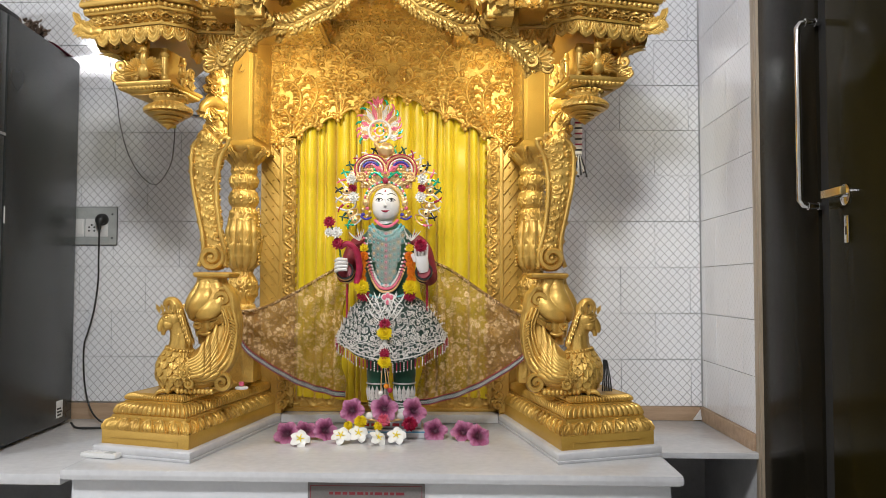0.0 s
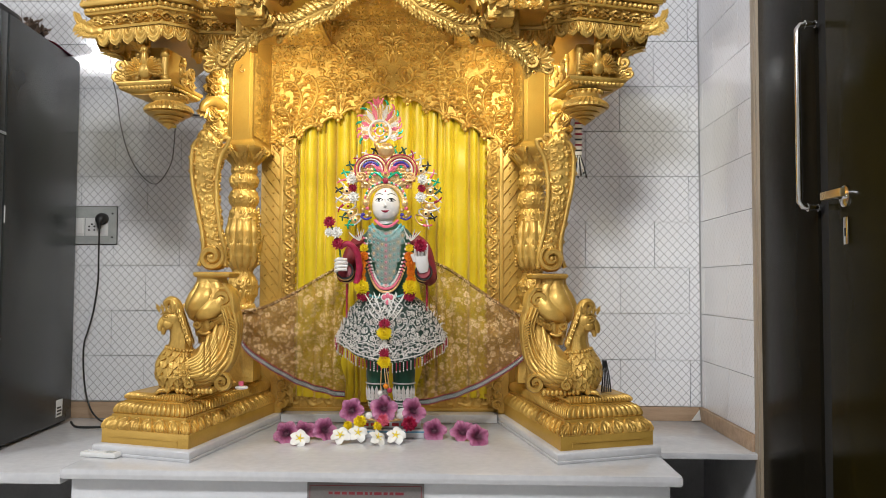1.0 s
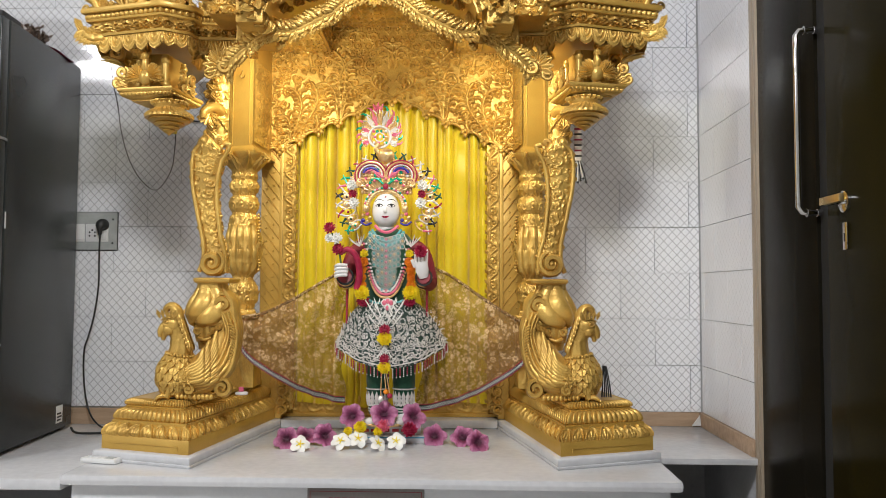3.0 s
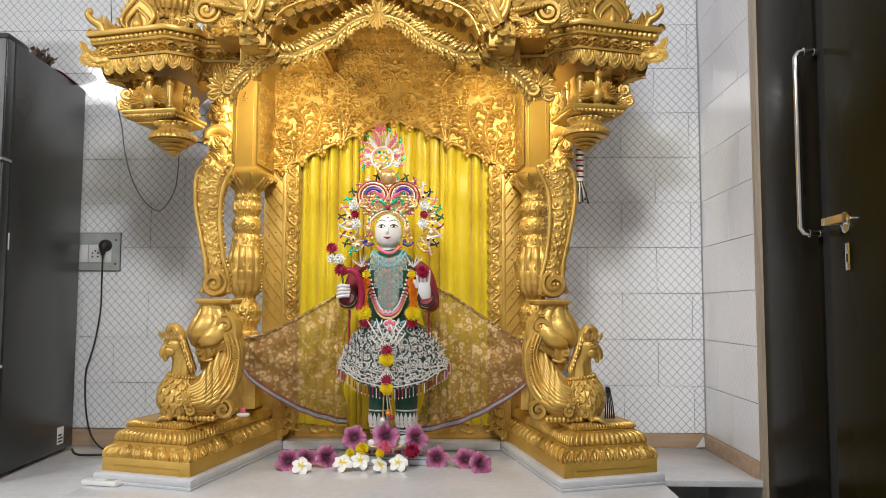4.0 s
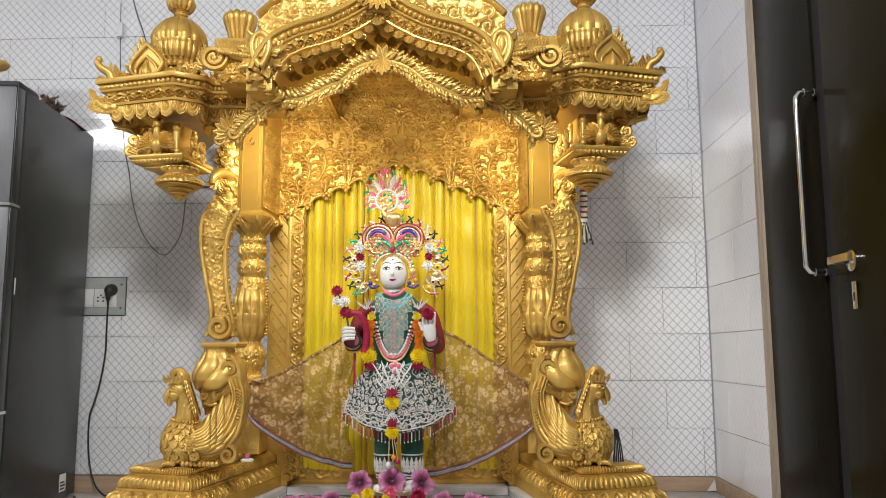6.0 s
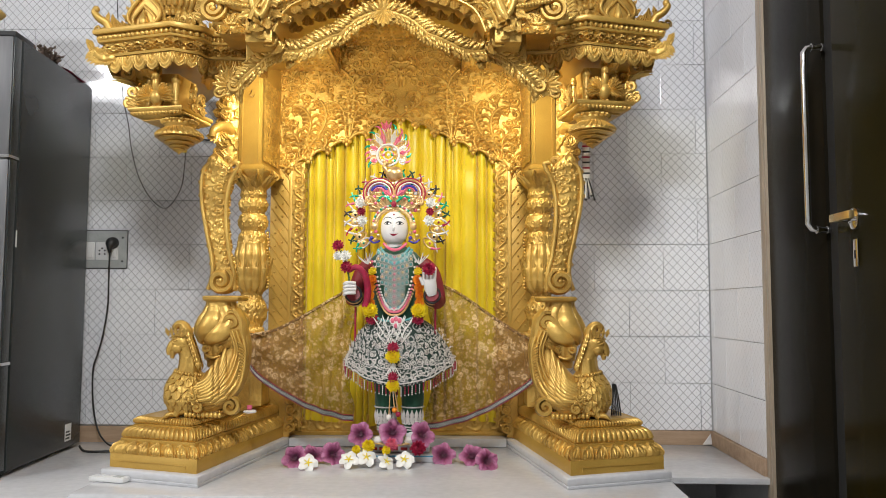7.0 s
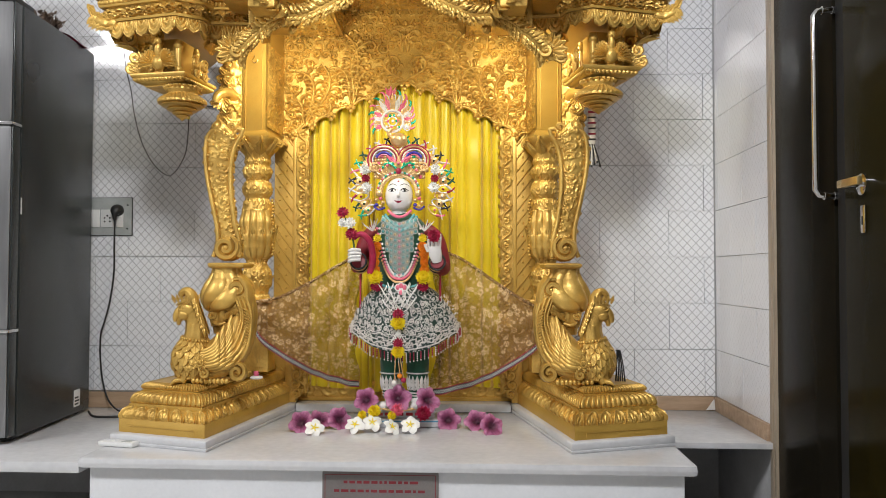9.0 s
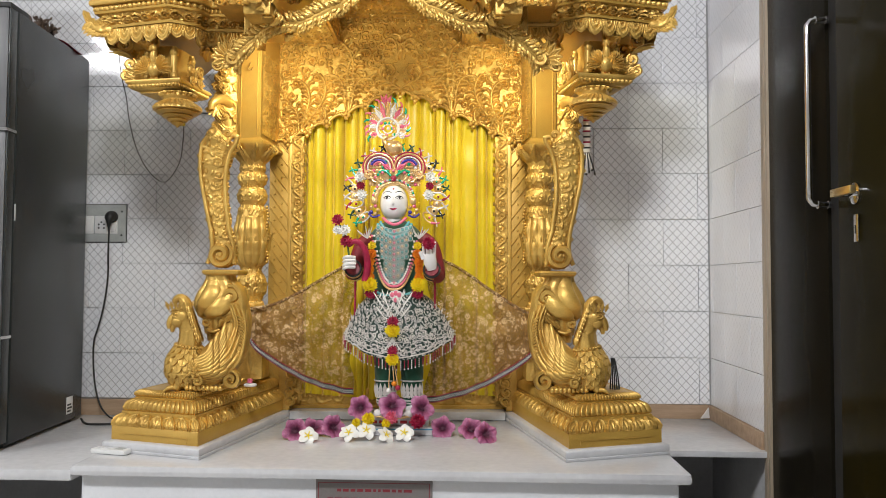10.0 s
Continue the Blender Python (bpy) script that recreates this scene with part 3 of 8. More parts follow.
def pedestal(side):
    mk = (lambda g: g) if side > 0 else (lambda g: g.mirrored())
    z = 0.037
    body = Geo(GOLD_FLAT).strip(PED, [(0, z), (0, z + 0.044), (-0.003, z + 0.047), (-0.012, z + 0.048)], ds=0.04, closed=True)
    body.prism(grown(PED, -0.011), z + 0.001, z + 0.05)
    body.strip(PED, [(-0.024, z + 0.079), (-0.024, z + 0.094), (-0.036, z + 0.095)], ds=0.04, closed=True)
    body.strip(PED, [(-0.056, z + 0.131), (-0.054, z + 0.137), (-0.062, z + 0.141)], ds=0.04, closed=True)
    body.prism(grown(PED, -0.060), z + 0.08, z + 0.158).prism(grown(PED, -0.076), z + 0.15, z + 0.163)
    ped = part("pedestal", mk(body), shrine, "smooth gold-painted pedestal")
    w = Geo(GOLD).strip(PED, [(-0.006, z + 0.047), (-0.004, z + 0.056), (-0.010, z + 0.070), (-0.022, z + 0.079), (-0.030, z + 0.080)], shell_row(0.052, 0.0085), 0.0020, 26, True)
    part("leaf_moulding", mk(w), ped, "row of carved acanthus leaves")
    w = Geo(GOLD).strip(PED, [(-0.034, z + 0.094), (-0.030, z + 0.103), (-0.038, z + 0.121), (-0.056, z + 0.132)], gadroon_row(0.0235, 0.0085, 0.25), 0.0020, 14, True)
    part("gadroon_moulding", mk(w), ped, "row of carved fluted petals")
    w = Geo(GOLD).strip(PED, [(-0.060, z + 0.141), (-0.058, z + 0.150), (-0.074, z + 0.161)], gadroon_row(0.016, 0.008, 0.6), 0.0018, 10, True)
    part("petal_moulding", mk(w), ped)
    # incised outline on the front face
    a, b = np.array(PED[1]), np.array(PED[2])
    o = np.array([b[1] - a[1], -(b[0] - a[0])])
    o = o / np.linalg.norm(o) * 0.0012
    line = [(*(a + (b - a) * k + o), zz) for k, zz in ((0.12, z + 0.008), (0.12, z + 0.022), (0.88, z + 0.022))]
    part("incised_line", mk(Geo(GOLD).tube([line[0], line[1]], 0.0012, 5).tube([line[1], line[2]], 0.0012, 5, side=(0, 0, 1))), ped)
    return ped


for sd in (1, -1):
    pedestal(sd)


# birds on the pedestals
def scales(rows, per, depth):
    """Overlapping round scales, tips down and proud."""
    def orn(s, a):
        i = np.floor(s / rows)
        k = s / rows - i
        x = ((a * per + 0.5 * (i % 2)) % 1 - 0.5) * 2
        xo = ((a * per + 0.5 * ((i + 1) % 2)) % 1 - 0.5) * 2
        kb = 1 - np.sqrt(np.clip(1 - 0.96 * x ** 2, 0, 1))
        ko = 1 - np.sqrt(np.clip(1 - 0.96 * xo ** 2, 0, 1))
        kk = np.where(k >= kb, k - kb, k + 1 - ko)
        return depth * (1 - kk / 1.15) + 0.25 * depth * (np.abs(np.where(k >= kb, x, xo)) < 0.10)
    return orn


def spline(pts, n):
    p = np.asarray(pts, float)
    t = np.linspace(0, len(p) - 1, n)
    i = np.clip(np.floor(t).astype(int), 0, len(p) - 2)
    f = (t - i)[:, None]
    g = lambda k: p[np.clip(k, 0, len(p) - 1)]
    a, b, c, d = g(i - 1), g(i), g(i + 1), g(i + 2)
    return 0.5 * (2 * b + (c - a) * f + (2 * a - 5 * b + 4 * c - d) * f ** 2 + (3 * b - a - 3 * c + d) * f ** 3)


def bird():
    """A carved bird, breast outward, tail sweeping up into a scroll."""
    g = Geo(GOLD)
    y = -0.665
    bp = spline([(0.698, y, 0.206), (0.701, y - 0.002, 0.245), (0.702, y - 0.004, 0.285), (0.697, y - 0.004, 0.325), (0.694, y - 0.006, 0.358)], 170)
    sc = scales(0.0205, 13, 0.0065)
    g.tube(bp, np.interp(np.linspace(0, 1, 170), [0, 0.10, 0.35, 0.6, 0.85, 1], [0.020, 0.050, 0.068, 0.066, 0.050, 0.036]), 190, side=(0, 1, 0), flat=1.02, orn=sc)
    g.tube(spline([(0.700, y, 0.262), (0.670, y + 0.004, 0.262), (0.635, y + 0.01, 0.262)], 20), np.linspace(0.054, 0.044, 20), 40)
    # neck with a bead collar, swelling into the head
    nk = spline([(0.692, y - 0.006, 0.335), (0.690, y - 0.008, 0.375), (0.694, y - 0.010, 0.410), (0.706, y - 0.014, 0.440), (0.714, y - 0.018, 0.462)], 60)
    g.tube(nk, np.interp(np.linspace(0, 1, 60), [0, 0.3, 0.6, 0.85, 1], [0.045, 0.035, 0.030, 0.033, 0.028]), 70, flat=0.95, orn=lambda s, a: 0.0016 * np.cos(2 * np.pi * 9 * a + 30 * s) * (s < 0.07))
    for i in range(26):
        a = i / 26 * 2 * math.pi
        g.ball((0.692 + 0.046 * math.cos(a), y - 0.007 + 0.045 * math.sin(a), 0.350 + 0.008 * math.cos(a)), 0.0062, 7, 5)
    # head, short hooked beak, cheek
    g.ball((0.716, y - 0.020, 0.456), (0.036, 0.032, 0.034), 28, 18)
    g.ball((0.724, y - 0.038, 0.436), (0.020, 0.014, 0.018), 18, 12)
    g.tube(spline([(0.732, y - 0.024, 0.454), (0.746, y - 0.028, 0.444), (0.754, y - 0.031, 0.428), (0.754, y - 0.032, 0.412)], 18), np.linspace(0.020, 0.006, 18), 16, flat=0.85)
    g.tube(spline([(0.730, y - 0.026, 0.432), (0.742, y - 0.028, 0.418), (0.744, y - 0.030, 0.400)], 10), np.linspace(0.014, 0.006, 10), 12, flat=0.9)
    for dy in (-0.050, 0.010):
        g.ball((0.726, y + dy, 0.462), (0.006, 0.004, 0.005), 10, 6)
        e = np.linspace(0, 2 * np.pi, 18)
        g.tube(np.stack([0.728 + 0.012 * np.cos(e), y + dy + 0.001 + 0 * e, 0.462 + 0.008 * np.sin(e)], 1), 0.0020, 5)
        g.tube(spline([(0.708, y + dy + 0.002, 0.474), (0.728, y + dy, 0.480), (0.748, y + dy + 0.004, 0.470)], 10), 0.0028, 6)
    # leaf crest: one plume curling forward, others swept back down the neck
    g.tube(spline([(0.706, y - 0.018, 0.470), (0.704, y - 0.018, 0.496), (0.712, y - 0.020, 0.513), (0.724, y - 0.022, 0.518), (0.736, y - 0.024, 0.508), (0.733, y - 0.024, 0.498)], 26), np.interp(np.linspace(0, 1, 26), [0, 0.5, 0.85, 1], [0.024, 0.013, 0.010, 0.006]), 22, flat=1.2, orn=lambda s, a: 0.0025 * np.abs(np.cos(np.pi * 7 * a)))
    for i in range(8):
        for sg in (-1, 0, 1):
            g.leaf((0.688 - 0.005 * i, y - 0.018 + sg * 0.020, 0.492 - 0.014 * i), (-0.12, 0.10 * sg, -1), (-0.9, sg * 0.7, 0.1), 0.034, 0.022, 0.05, 2)
    for i in range(5):
        for sg in (-1, 1):
            g.leaf((0.700 + 0.012 * i, y - 0.020 + sg * 0.036, 0.478), (-0.35 + 0.15 * i, 0.25 * sg, 1), (0, sg, 0.3), 0.034, 0.015, 0.2, 2)
    # wing: layered feathers fanning back and up
    wp = spline([(0.660, y - 0.008, 0.268), (0.626, y - 0.004, 0.290), (0.596, y + 0.01, 0.330), (0.568, y + 0.03, 0.385), (0.556, y + 0.04, 0.430)], 60)
    g.tube(wp, np.interp(np.linspace(0, 1, 60), [0, 0.35, 0.75, 1], [0.044, 0.052, 0.034, 0.012]), 60, flat=0.95)
    for j, (n, ln, out) in enumerate(((9, 0.150, 0.056), (8, 0.105, 0.070), (7, 0.068, 0.080))):
        for i in range(n):
            k = i / (n - 1)
            p0 = np.array([0.664 - 0.012 * j + 0.004 * k, y - out + 0.012 * k, 0.242 + 0.010 * j + 0.052 * k])
            up = 0.22 + 0.75 * k
            p1 = p0 + ln * np.array([-0.50, 0.02 + 0.06 * k, 0.30 * up])
            p2 = p0 + ln * np.array([-0.78 + 0.12 * k, 0.16 + 0.16 * k, 0.95 * up])
            g.tube(spline([p0, p1, p2], 12), np.interp(np.linspace(0, 1, 12), [0, 0.55, 0.9, 1], [0.0055, 0.0085, 0.0075, 0.003]), 8, flat=0.75)
    for i in range(8):
        a = i / 8 * 2 * math.pi
        g.leaf((0.652, y - 0.082, 0.276), (math.cos(a), 0.1, math.sin(a)), (0, -1, 0), 0.030, 0.018, 0.3, 2)
    g.curl((0.652, y - 0.088, 0.276), 0.013, turns=1.3, start=2.2, w=0.36)
    g.curl((0.640, y - 0.076, 0.238), 0.018, turns=1.4, start=0.8, w=0.34)
    # tail: sweep up to the volute above, with a beaded outer rib
    tp = spline([(0.640, y + 0.02, 0.262), (0.596, y + 0.03, 0.268), (0.552, y + 0.045, 0.312), (0.530, y + 0.055, 0.378), (0.525, y + 0.062, 0.435), (0.540, y + 0.066, 0.492)], 60)
    tr = np.interp(np.linspace(0, 1, 60), [0, 0.3, 0.7, 1], [0.042, 0.038, 0.026, 0.028])
    g.tube(tp, tr, 150, flat=1.9, orn=lambda s, a: 0.005 * np.abs(np.cos(np.pi * 13 * a + 3 * np.sin(8 * s))))
    for i in range(24):
        q = tp[6 + 2 * i]
        g.tube([(q[0] - tr[6 + 2 * i] * 0.75, q[1] - 0.052, q[2] - 0.016), (q[0] - tr[6 + 2 * i] * 0.1, q[1] - 0.062, q[2] - 0.004)], [0.005, 0.0035], 6)
    g.tube(tp[3:] + np.stack([-tr[3:] * 0.9, -0.050 + 0 * tr[3:], -0.014 + 0 * tr[3:]], 1), 0.006, 8)
    # scroll and bead row under the tail
    g.curl((0.543, y - 0.01, 0.236), 0.034, turns=1.5, start=0.6, w=0.34, flat=1.6)
    g.tube(spline([(0.575, y + 0.03, 0.232), (0.57, y + 0.02, 0.245), (0.62, y + 0.01, 0.232), (0.68, y, 0.215)], 14), 0.022, 10, flat=2.0)
    for i in range(9):
        g.ball((0.566 + 0.0145 * i, y - 0.062 + 0.001 * i, 0.211), (0.0085, 0.008, 0.010), 9, 6)
    # legs and claws
    for dy in (-0.042, 0.042):
        g.tube([(0.712, y + dy, 0.245), (0.718, y + dy, 0.215), (0.726, y + dy - 0.004, 0.206)], [0.019, 0.015, 0.013], 10)
        for i in range(3):
            g.tube(spline([(0.722, y + dy, 0.211), (0.740, y + dy - 0.014 + 0.014 * i, 0.213), (0.756, y + dy - 0.020 + 0.020 * i, 0.2025)], 6), [0.009, 0.010, 0.009, 0.008, 0.006, 0.004], 8)
    return g


both("bird_carving", bird(), "carved gold bird with scaled breast")


# scroll brackets in front of the columns
def lower_bracket():
    g = Geo(GOLD)
    c, y = 0.610, -0.585
    g.lathe((c, y, 0), [(0.026, 0.448), (0.058, 0.450), (0.076, 0.462), (0.084, 0.486), (0.082, 0.510), (0.072, 0.535), (0.058, 0.558), (0.050, 0.580), (0.052, 0.600)], 320, lambda k, t: 0.0150 * np.abs(np.cos(np.pi * 8 * k + 5.2 * np.sin(2.2 * t) + 0.9 * np.sin(4 * np.pi * k))) ** 0.7 * np.sin(np.pi * np.clip(t, 0.06, 0.97)) ** 0.5, 70, squash=(0.95, 0.78))
    for dy in (-0.052, 0.03):
        g.curl((0.556, y + dy, 0.522), 0.040, turns=1.7, start=1.2, w=0.30, flat=1.2, n=30)
    g.tube(spline([(0.548, y - 0.03, 0.566), (0.525, y - 0.03, 0.530), (0.520, y - 0.03, 0.480), (0.530, y - 0.03, 0.44)], 16), 0.016, 10, flat=2.2)
    # mask-like palmette under the cushion
    for i in (-1, 1):
        g.curl((0.622 + 0.026 * i, y - 0.040, 0.432), 0.017, ax=(i, 0, 0), turns=1.4, start=1.0, w=0.42, flat=1.3)
    g.tube(spline([(0.60, y - 0.042, 0.405), (0.622, y - 0.050, 0.398), (0.644, y - 0.042, 0.405)], 9), 0.007, 8)
    g.tube(np.linspace((0.622, y - 0.005, 0.462), (0.618, y - 0.005, 0.365), 40), np.linspace(0.046, 0.034, 40), 60, side=(0, 1, 0), flat=0.9, orn=lambda s, a: 0.006 * np.abs(np.cos(np.pi * 9 * a)) * (s < 0.07))
    for i in range(6):
        g.leaf((0.600 - 0.010 * i, y - 0.055, 0.415 + 0.006 * i), (-0.5, -0.1, 0.8), (0, -1, 0), 0.036, 0.018, 0.25, 2)
    return g


def collar():
    g, c = Geo(GOLD), [(0.526, -0.535), (0.534, -0.645), (0.662, -0.637), (0.664, -0.525)]
    return g.strip(c, [(-0.012, 0.598), (-0.004, 0.600), (0, 0.606), (0.002, 0.612), (-0.002, 0.617), (-0.02, 0.618)], ds=0.05, closed=True).prism(grown(c, -0.012), 0.598, 0.618)


def upper_bracket():
    g = Geo(GOLD)
    y = -0.565
    sp = spline([(0.612, y, 0.640), (0.606, y, 0.700), (0.620, y, 0.780), (0.634, y, 0.860), (0.644, y, 0.950), (0.640, y, 1.030), (0.622, y, 1.085), (0.606, y, 1.105)], 220)
    hw = np.interp(np.linspace(0, 1, 220), [0, 0.1, 0.25, 0.45, 0.65, 0.85, 0.95, 1], [0.050, 0.042, 0.034, 0.039, 0.050, 0.063, 0.055, 0.032])
    g.tube(sp, hw, 110, flat=0.62, orn=lambda s, a: 1.9 * FOL.at(s * 1.1, a * 0.24))
    # raised rims
    for sgn in (-1, 1):
        rim = sp + np.stack([sgn * hw * 0.96, -0.020 - 0 * hw, 0 * hw], 1)
        g.tube(rim, 0.0085, 8)
    for i in range(13):
        q = sp[34 + 14 * i]
        for sgn in (-1, 0, 1):
            g.ball((q[0] + sgn * hw[34 + 14 * i] * 0.5, q[1] - hw[34 + 14 * i] * 0.62 + 0.004 * abs(sgn), q[2] + 0.008 * sgn), (0.0075, 0.007, 0.010), 8, 5)
    for dy in (-0.03, 0.03):
        g.curl((0.612, y + dy, 0.672), 0.046, turns=1.6, start=2.0, w=0.28, flat=1.0, n=30)
    g.curl((0.625, y - 0.03, 1.050), 0.030, turns=1.5, start=-0.6, w=0.26)
    g.curl((0.596, y - 0.015, 1.112), 0.020, turns=1.3, start=3.4, w=0.4)
    # knobs on the outer edge
    for z in (1.075, 1.035, 0.985, 0.800, 0.735):
        x = np.interp(z, sp[:, 2], sp[:, 0] + hw)
        g.tube([(x - 0.012, y, z), (x + 0.008, y, z), (x + 0.013, y, z + 0.004)], [0.012, 0.011, 0.007], 10, flat=1.5)
    return g


both("lower_bracket", lower_bracket(), "gold cushion bracket with volutes")
both("collar", collar())
both("upper_bracket", upper_bracket(), "tall carved gold scroll bracket")


# turned columns
COL = [(20, 548), (23, 546), (22, 541), (18, 538), (20, 532), (26, 521), (27, 508), (24, 497), (19, 489), (16, 482), (18, 478), (24, 470), (30, 456), (31, 436), (29, 412), (26, 392), (24, 378), (21, 373), (19, 369), (24, 362), (26, 352), (24, 343), (18, 338), (20, 334), (25, 327), (25, 318), (21, 311), (23, 305), (21, 298)]


def column():
    z = lambda yy: 0.475 + (548 - yy) * 0.002265
    prof = [(r * 0.00222, z(yy)) for r, yy in COL]

    def orn(k, t):
        flute = np.abs(np.cos(np.pi * 12 * k))
        leafy = 0.5 * FOL.at(k * 0.48, t * 0.6) / 0.005
        zone = (t > 0.30) & (t < 0.62)
        return 0.0085 * np.where(zone, flute * (0.75 + 0.25 * np.sin(60 * t)), leafy)
    shaft = Geo(GOLD).lathe((0.578, -0.28, 0), prof, 220, orn, 240)
    for i in range(18):
        shaft.ball((0.578 - 0.0665 - 0.003 * math.sin(i), -0.30, 0.655 + 0.0128 * i), (0.007, 0.008, 0.007), 8, 5)
    for i in range(12):
        a = i / 12 * 2 * math.pi
        d = (math.cos(a), math.sin(a), 0)
        shaft.leaf((0.578 + 0.05 * d[0], -0.28 + 0.05 * d[1], 0.66), (0.25 * d[0], 0.25 * d[1], 1), d, 0.12, 0.034, 0.06, 4)
        shaft.leaf((0.578 + 0.038 * d[0], -0.28 + 0.038 * d[1], 0.53), (0.5 * d[0], 0.5 * d[1], 1), d, 0.055, 0.030, 0.2, 3)
    col = both("column", shaft, "turned gold column with carved leaves")
    cap = Geo(GOLD).lathe((0.578, -0.28, 0), [(0.046, 1.036), (0.050, 1.06), (0.062, 1.09), (0.078, 1.115), (0.080, 1.122)], 40, lambda k, t: 0.004 * np.abs(np.cos(np.pi * 14 * k)), 16)
    for cp in both("capital", cap, "leafy gold capital"):
        sg = 1 if cp.name == "capital" else -1
        for i in range(8):
            a = (i + 0.5) / 8 * 2 * math.pi
            d = (math.cos(a), math.sin(a), 0)
            lf = Geo(GOLD).leaf((0.578 + 0.046 * d[0], -0.28 + 0.046 * d[1], 1.045), (0.35 * d[0], 0.35 * d[1], 1), d, 0.085, 0.050, 0.35, 3)
            cu = Geo(GOLD).curl((0.578 + 0.088 * d[0], -0.28 + 0.088 * d[1], 1.108), 0.017, ax=d, turns=1.2, start=2.4, w=0.36)
            part("leaf", lf if sg > 0 else lf.mirrored(), cp)
            part("scroll", cu if sg > 0 else cu.mirrored(), cp)
    base = Geo(GOLD).box((0.515, -0.345, 0.195), (0.642, -0.215, 0.462), 0.004).box((0.508, -0.352, 0.462), (0.649, -0.208, 0.478), 0.004)
    relief_sheet(base, foliage(0.2, 0.005), 0.528, 0.630, 0.215, 0.445, -0.347, 0.0035)
    both("column_base", base)
    return col


column()

# blocks over the columns: plain splayed faces, carved inner sides
BLOCK = [(0.520, -0.06), (0.540, -0.318), (0.640, -0.290), (0.640, -0.06)]


def block():
    g = Geo(GOLD_FLAT).prism(BLOCK, 1.150, 1.60)
    g.strip(BLOCK, [(0.0, 1.120), (0.016, 1.124), (0.016, 1.134), (0.008, 1.142), (0.004, 1.150), (-0.01, 1.151)], ds=0.05, closed=True)
    g.prism(grown(BLOCK, 0.0), 1.121, 1.149)
    a, b = np.array(BLOCK[1]), np.array(BLOCK[2])
    o = np.array([b[1] - a[1], a[0] - b[0]]) / np.linalg.norm(b - a)
    for k in (0.14, 0.86):   # thin upright rails on the plain front
        q = a + (b - a) * k + o * 0.001
        g.tube([(*q, 1.155), (*q, 1.50)], 0.0025, 6)
    hook = a + (b - a) * 0.45 + o * 0.006
    both("block", g, "plain gold block over a column")
    both("hook", Geo(CHROME).tube(spline([(*hook, 1.452), (hook[0], hook[1] - 0.008, 1.440), (hook[0] + 0.006, hook[1] - 0.01, 1.428), (hook[0] - 0.006, hook[1] - 0.008, 1.420), (hook[0] - 0.012, hook[1] - 0.004, 1.432)], 14), 0.0018, 6), "small bent metal hook")
    w = Geo(GOLD)
    u, z = np.linspace(0.04, 0.86, 60), np.linspace(1.165, 1.50, 90)
    p0, p1 = np.array(BLOCK[1]), np.array(BLOCK[0])
    U, Z = np.meshgrid(u, z, indexing="ij")
    nrm = np.array([-(p1 - p0)[1], (p1 - p0)[0]]) / np.linalg.norm(p1 - p0)
    nrm = nrm if nrm[0] < 0 else -nrm
    h = 0.003 + 1.0 * FOL.at(U * 0.26, Z) * (np.abs(U - 0.45) < 0.36)
    w.grid(np.stack([p0[0] + (p1 - p0)[0] * U + nrm[0] * h, p0[1] + (p1 - p0)[1] * U + nrm[1] * h, Z], -1))
    both("carved_side", w, "carved foliage panel")
    # carved wing beside the block
    v = Geo(GOLD).box((0.6415, -0.292, 1.15), (0.700, -0.24, 1.52), 0.006)
    edge = lambda Z: 0.712 + 0.012 * np.sin(38 * Z) + 0.010 * np.abs(np.sin(75 * Z))
    relief_sheet(v, lambda U, Z: 0.010 + 2.8 * FOL.at(U * 0.8, Z * 0.8) + 0.02 * np.sin(np.pi * np.clip((U - 0.640) / 0.09, 0, 1)), 0.6415, 0.735, 1.152, 1.520, -0.292, 0.003, keep=lambda U, Z: U < edge(Z))
    for i in range(9):
        z0 = 1.165 + 0.038 * i
        v.curl((float(edge(np.array(z0))) - 0.010, -0.310, z0), 0.019, turns=1.4, start=i * 1.3, w=0.36, flat=1.2)
        v.leaf((0.668 + 0.012 * (i % 2), -0.318, z0), (0.75, -0.15, 0.75), (0.2, -1, 0), 0.058, 0.036, 0.12, 3)
    # leaf boss that juts out towards the tower
    for i in range(7):
        a = i / 6 * 2.6 - 1.3
        v.leaf((0.690, -0.385, 1.262), (math.sin(a) + 0.3, -0.25, -0.4 - 0.6 * math.cos(a)), (0.2, -1, 0), 0.056, 0.032, 0.15, 2)
    v.tube(spline([(0.668, -0.29, 1.285), (0.685, -0.36, 1.290), (0.708, -0.40, 1.268), (0.712, -0.405, 1.240)], 16), np.linspace(0.026, 0.012, 16), 12)
    both("carved_wing", v, "carved foliage wing")


block()


# niche: arch panel with a scalloped edge, carved strips, lattice strips, foot panel
def edge_z(u):
    a = np.abs(u)
    z = np.interp(a, [0, 0.03, 0.10, 0.19, 0.30, 0.40, 0.47, 0.535], [1.392, 1.385, 1.362, 1.318, 1.270, 1.222, 1.183, 1.172])
    return z + 0.017 * np.abs(np.sin(np.pi * (a + 0.018) / 0.083)) - 0.008


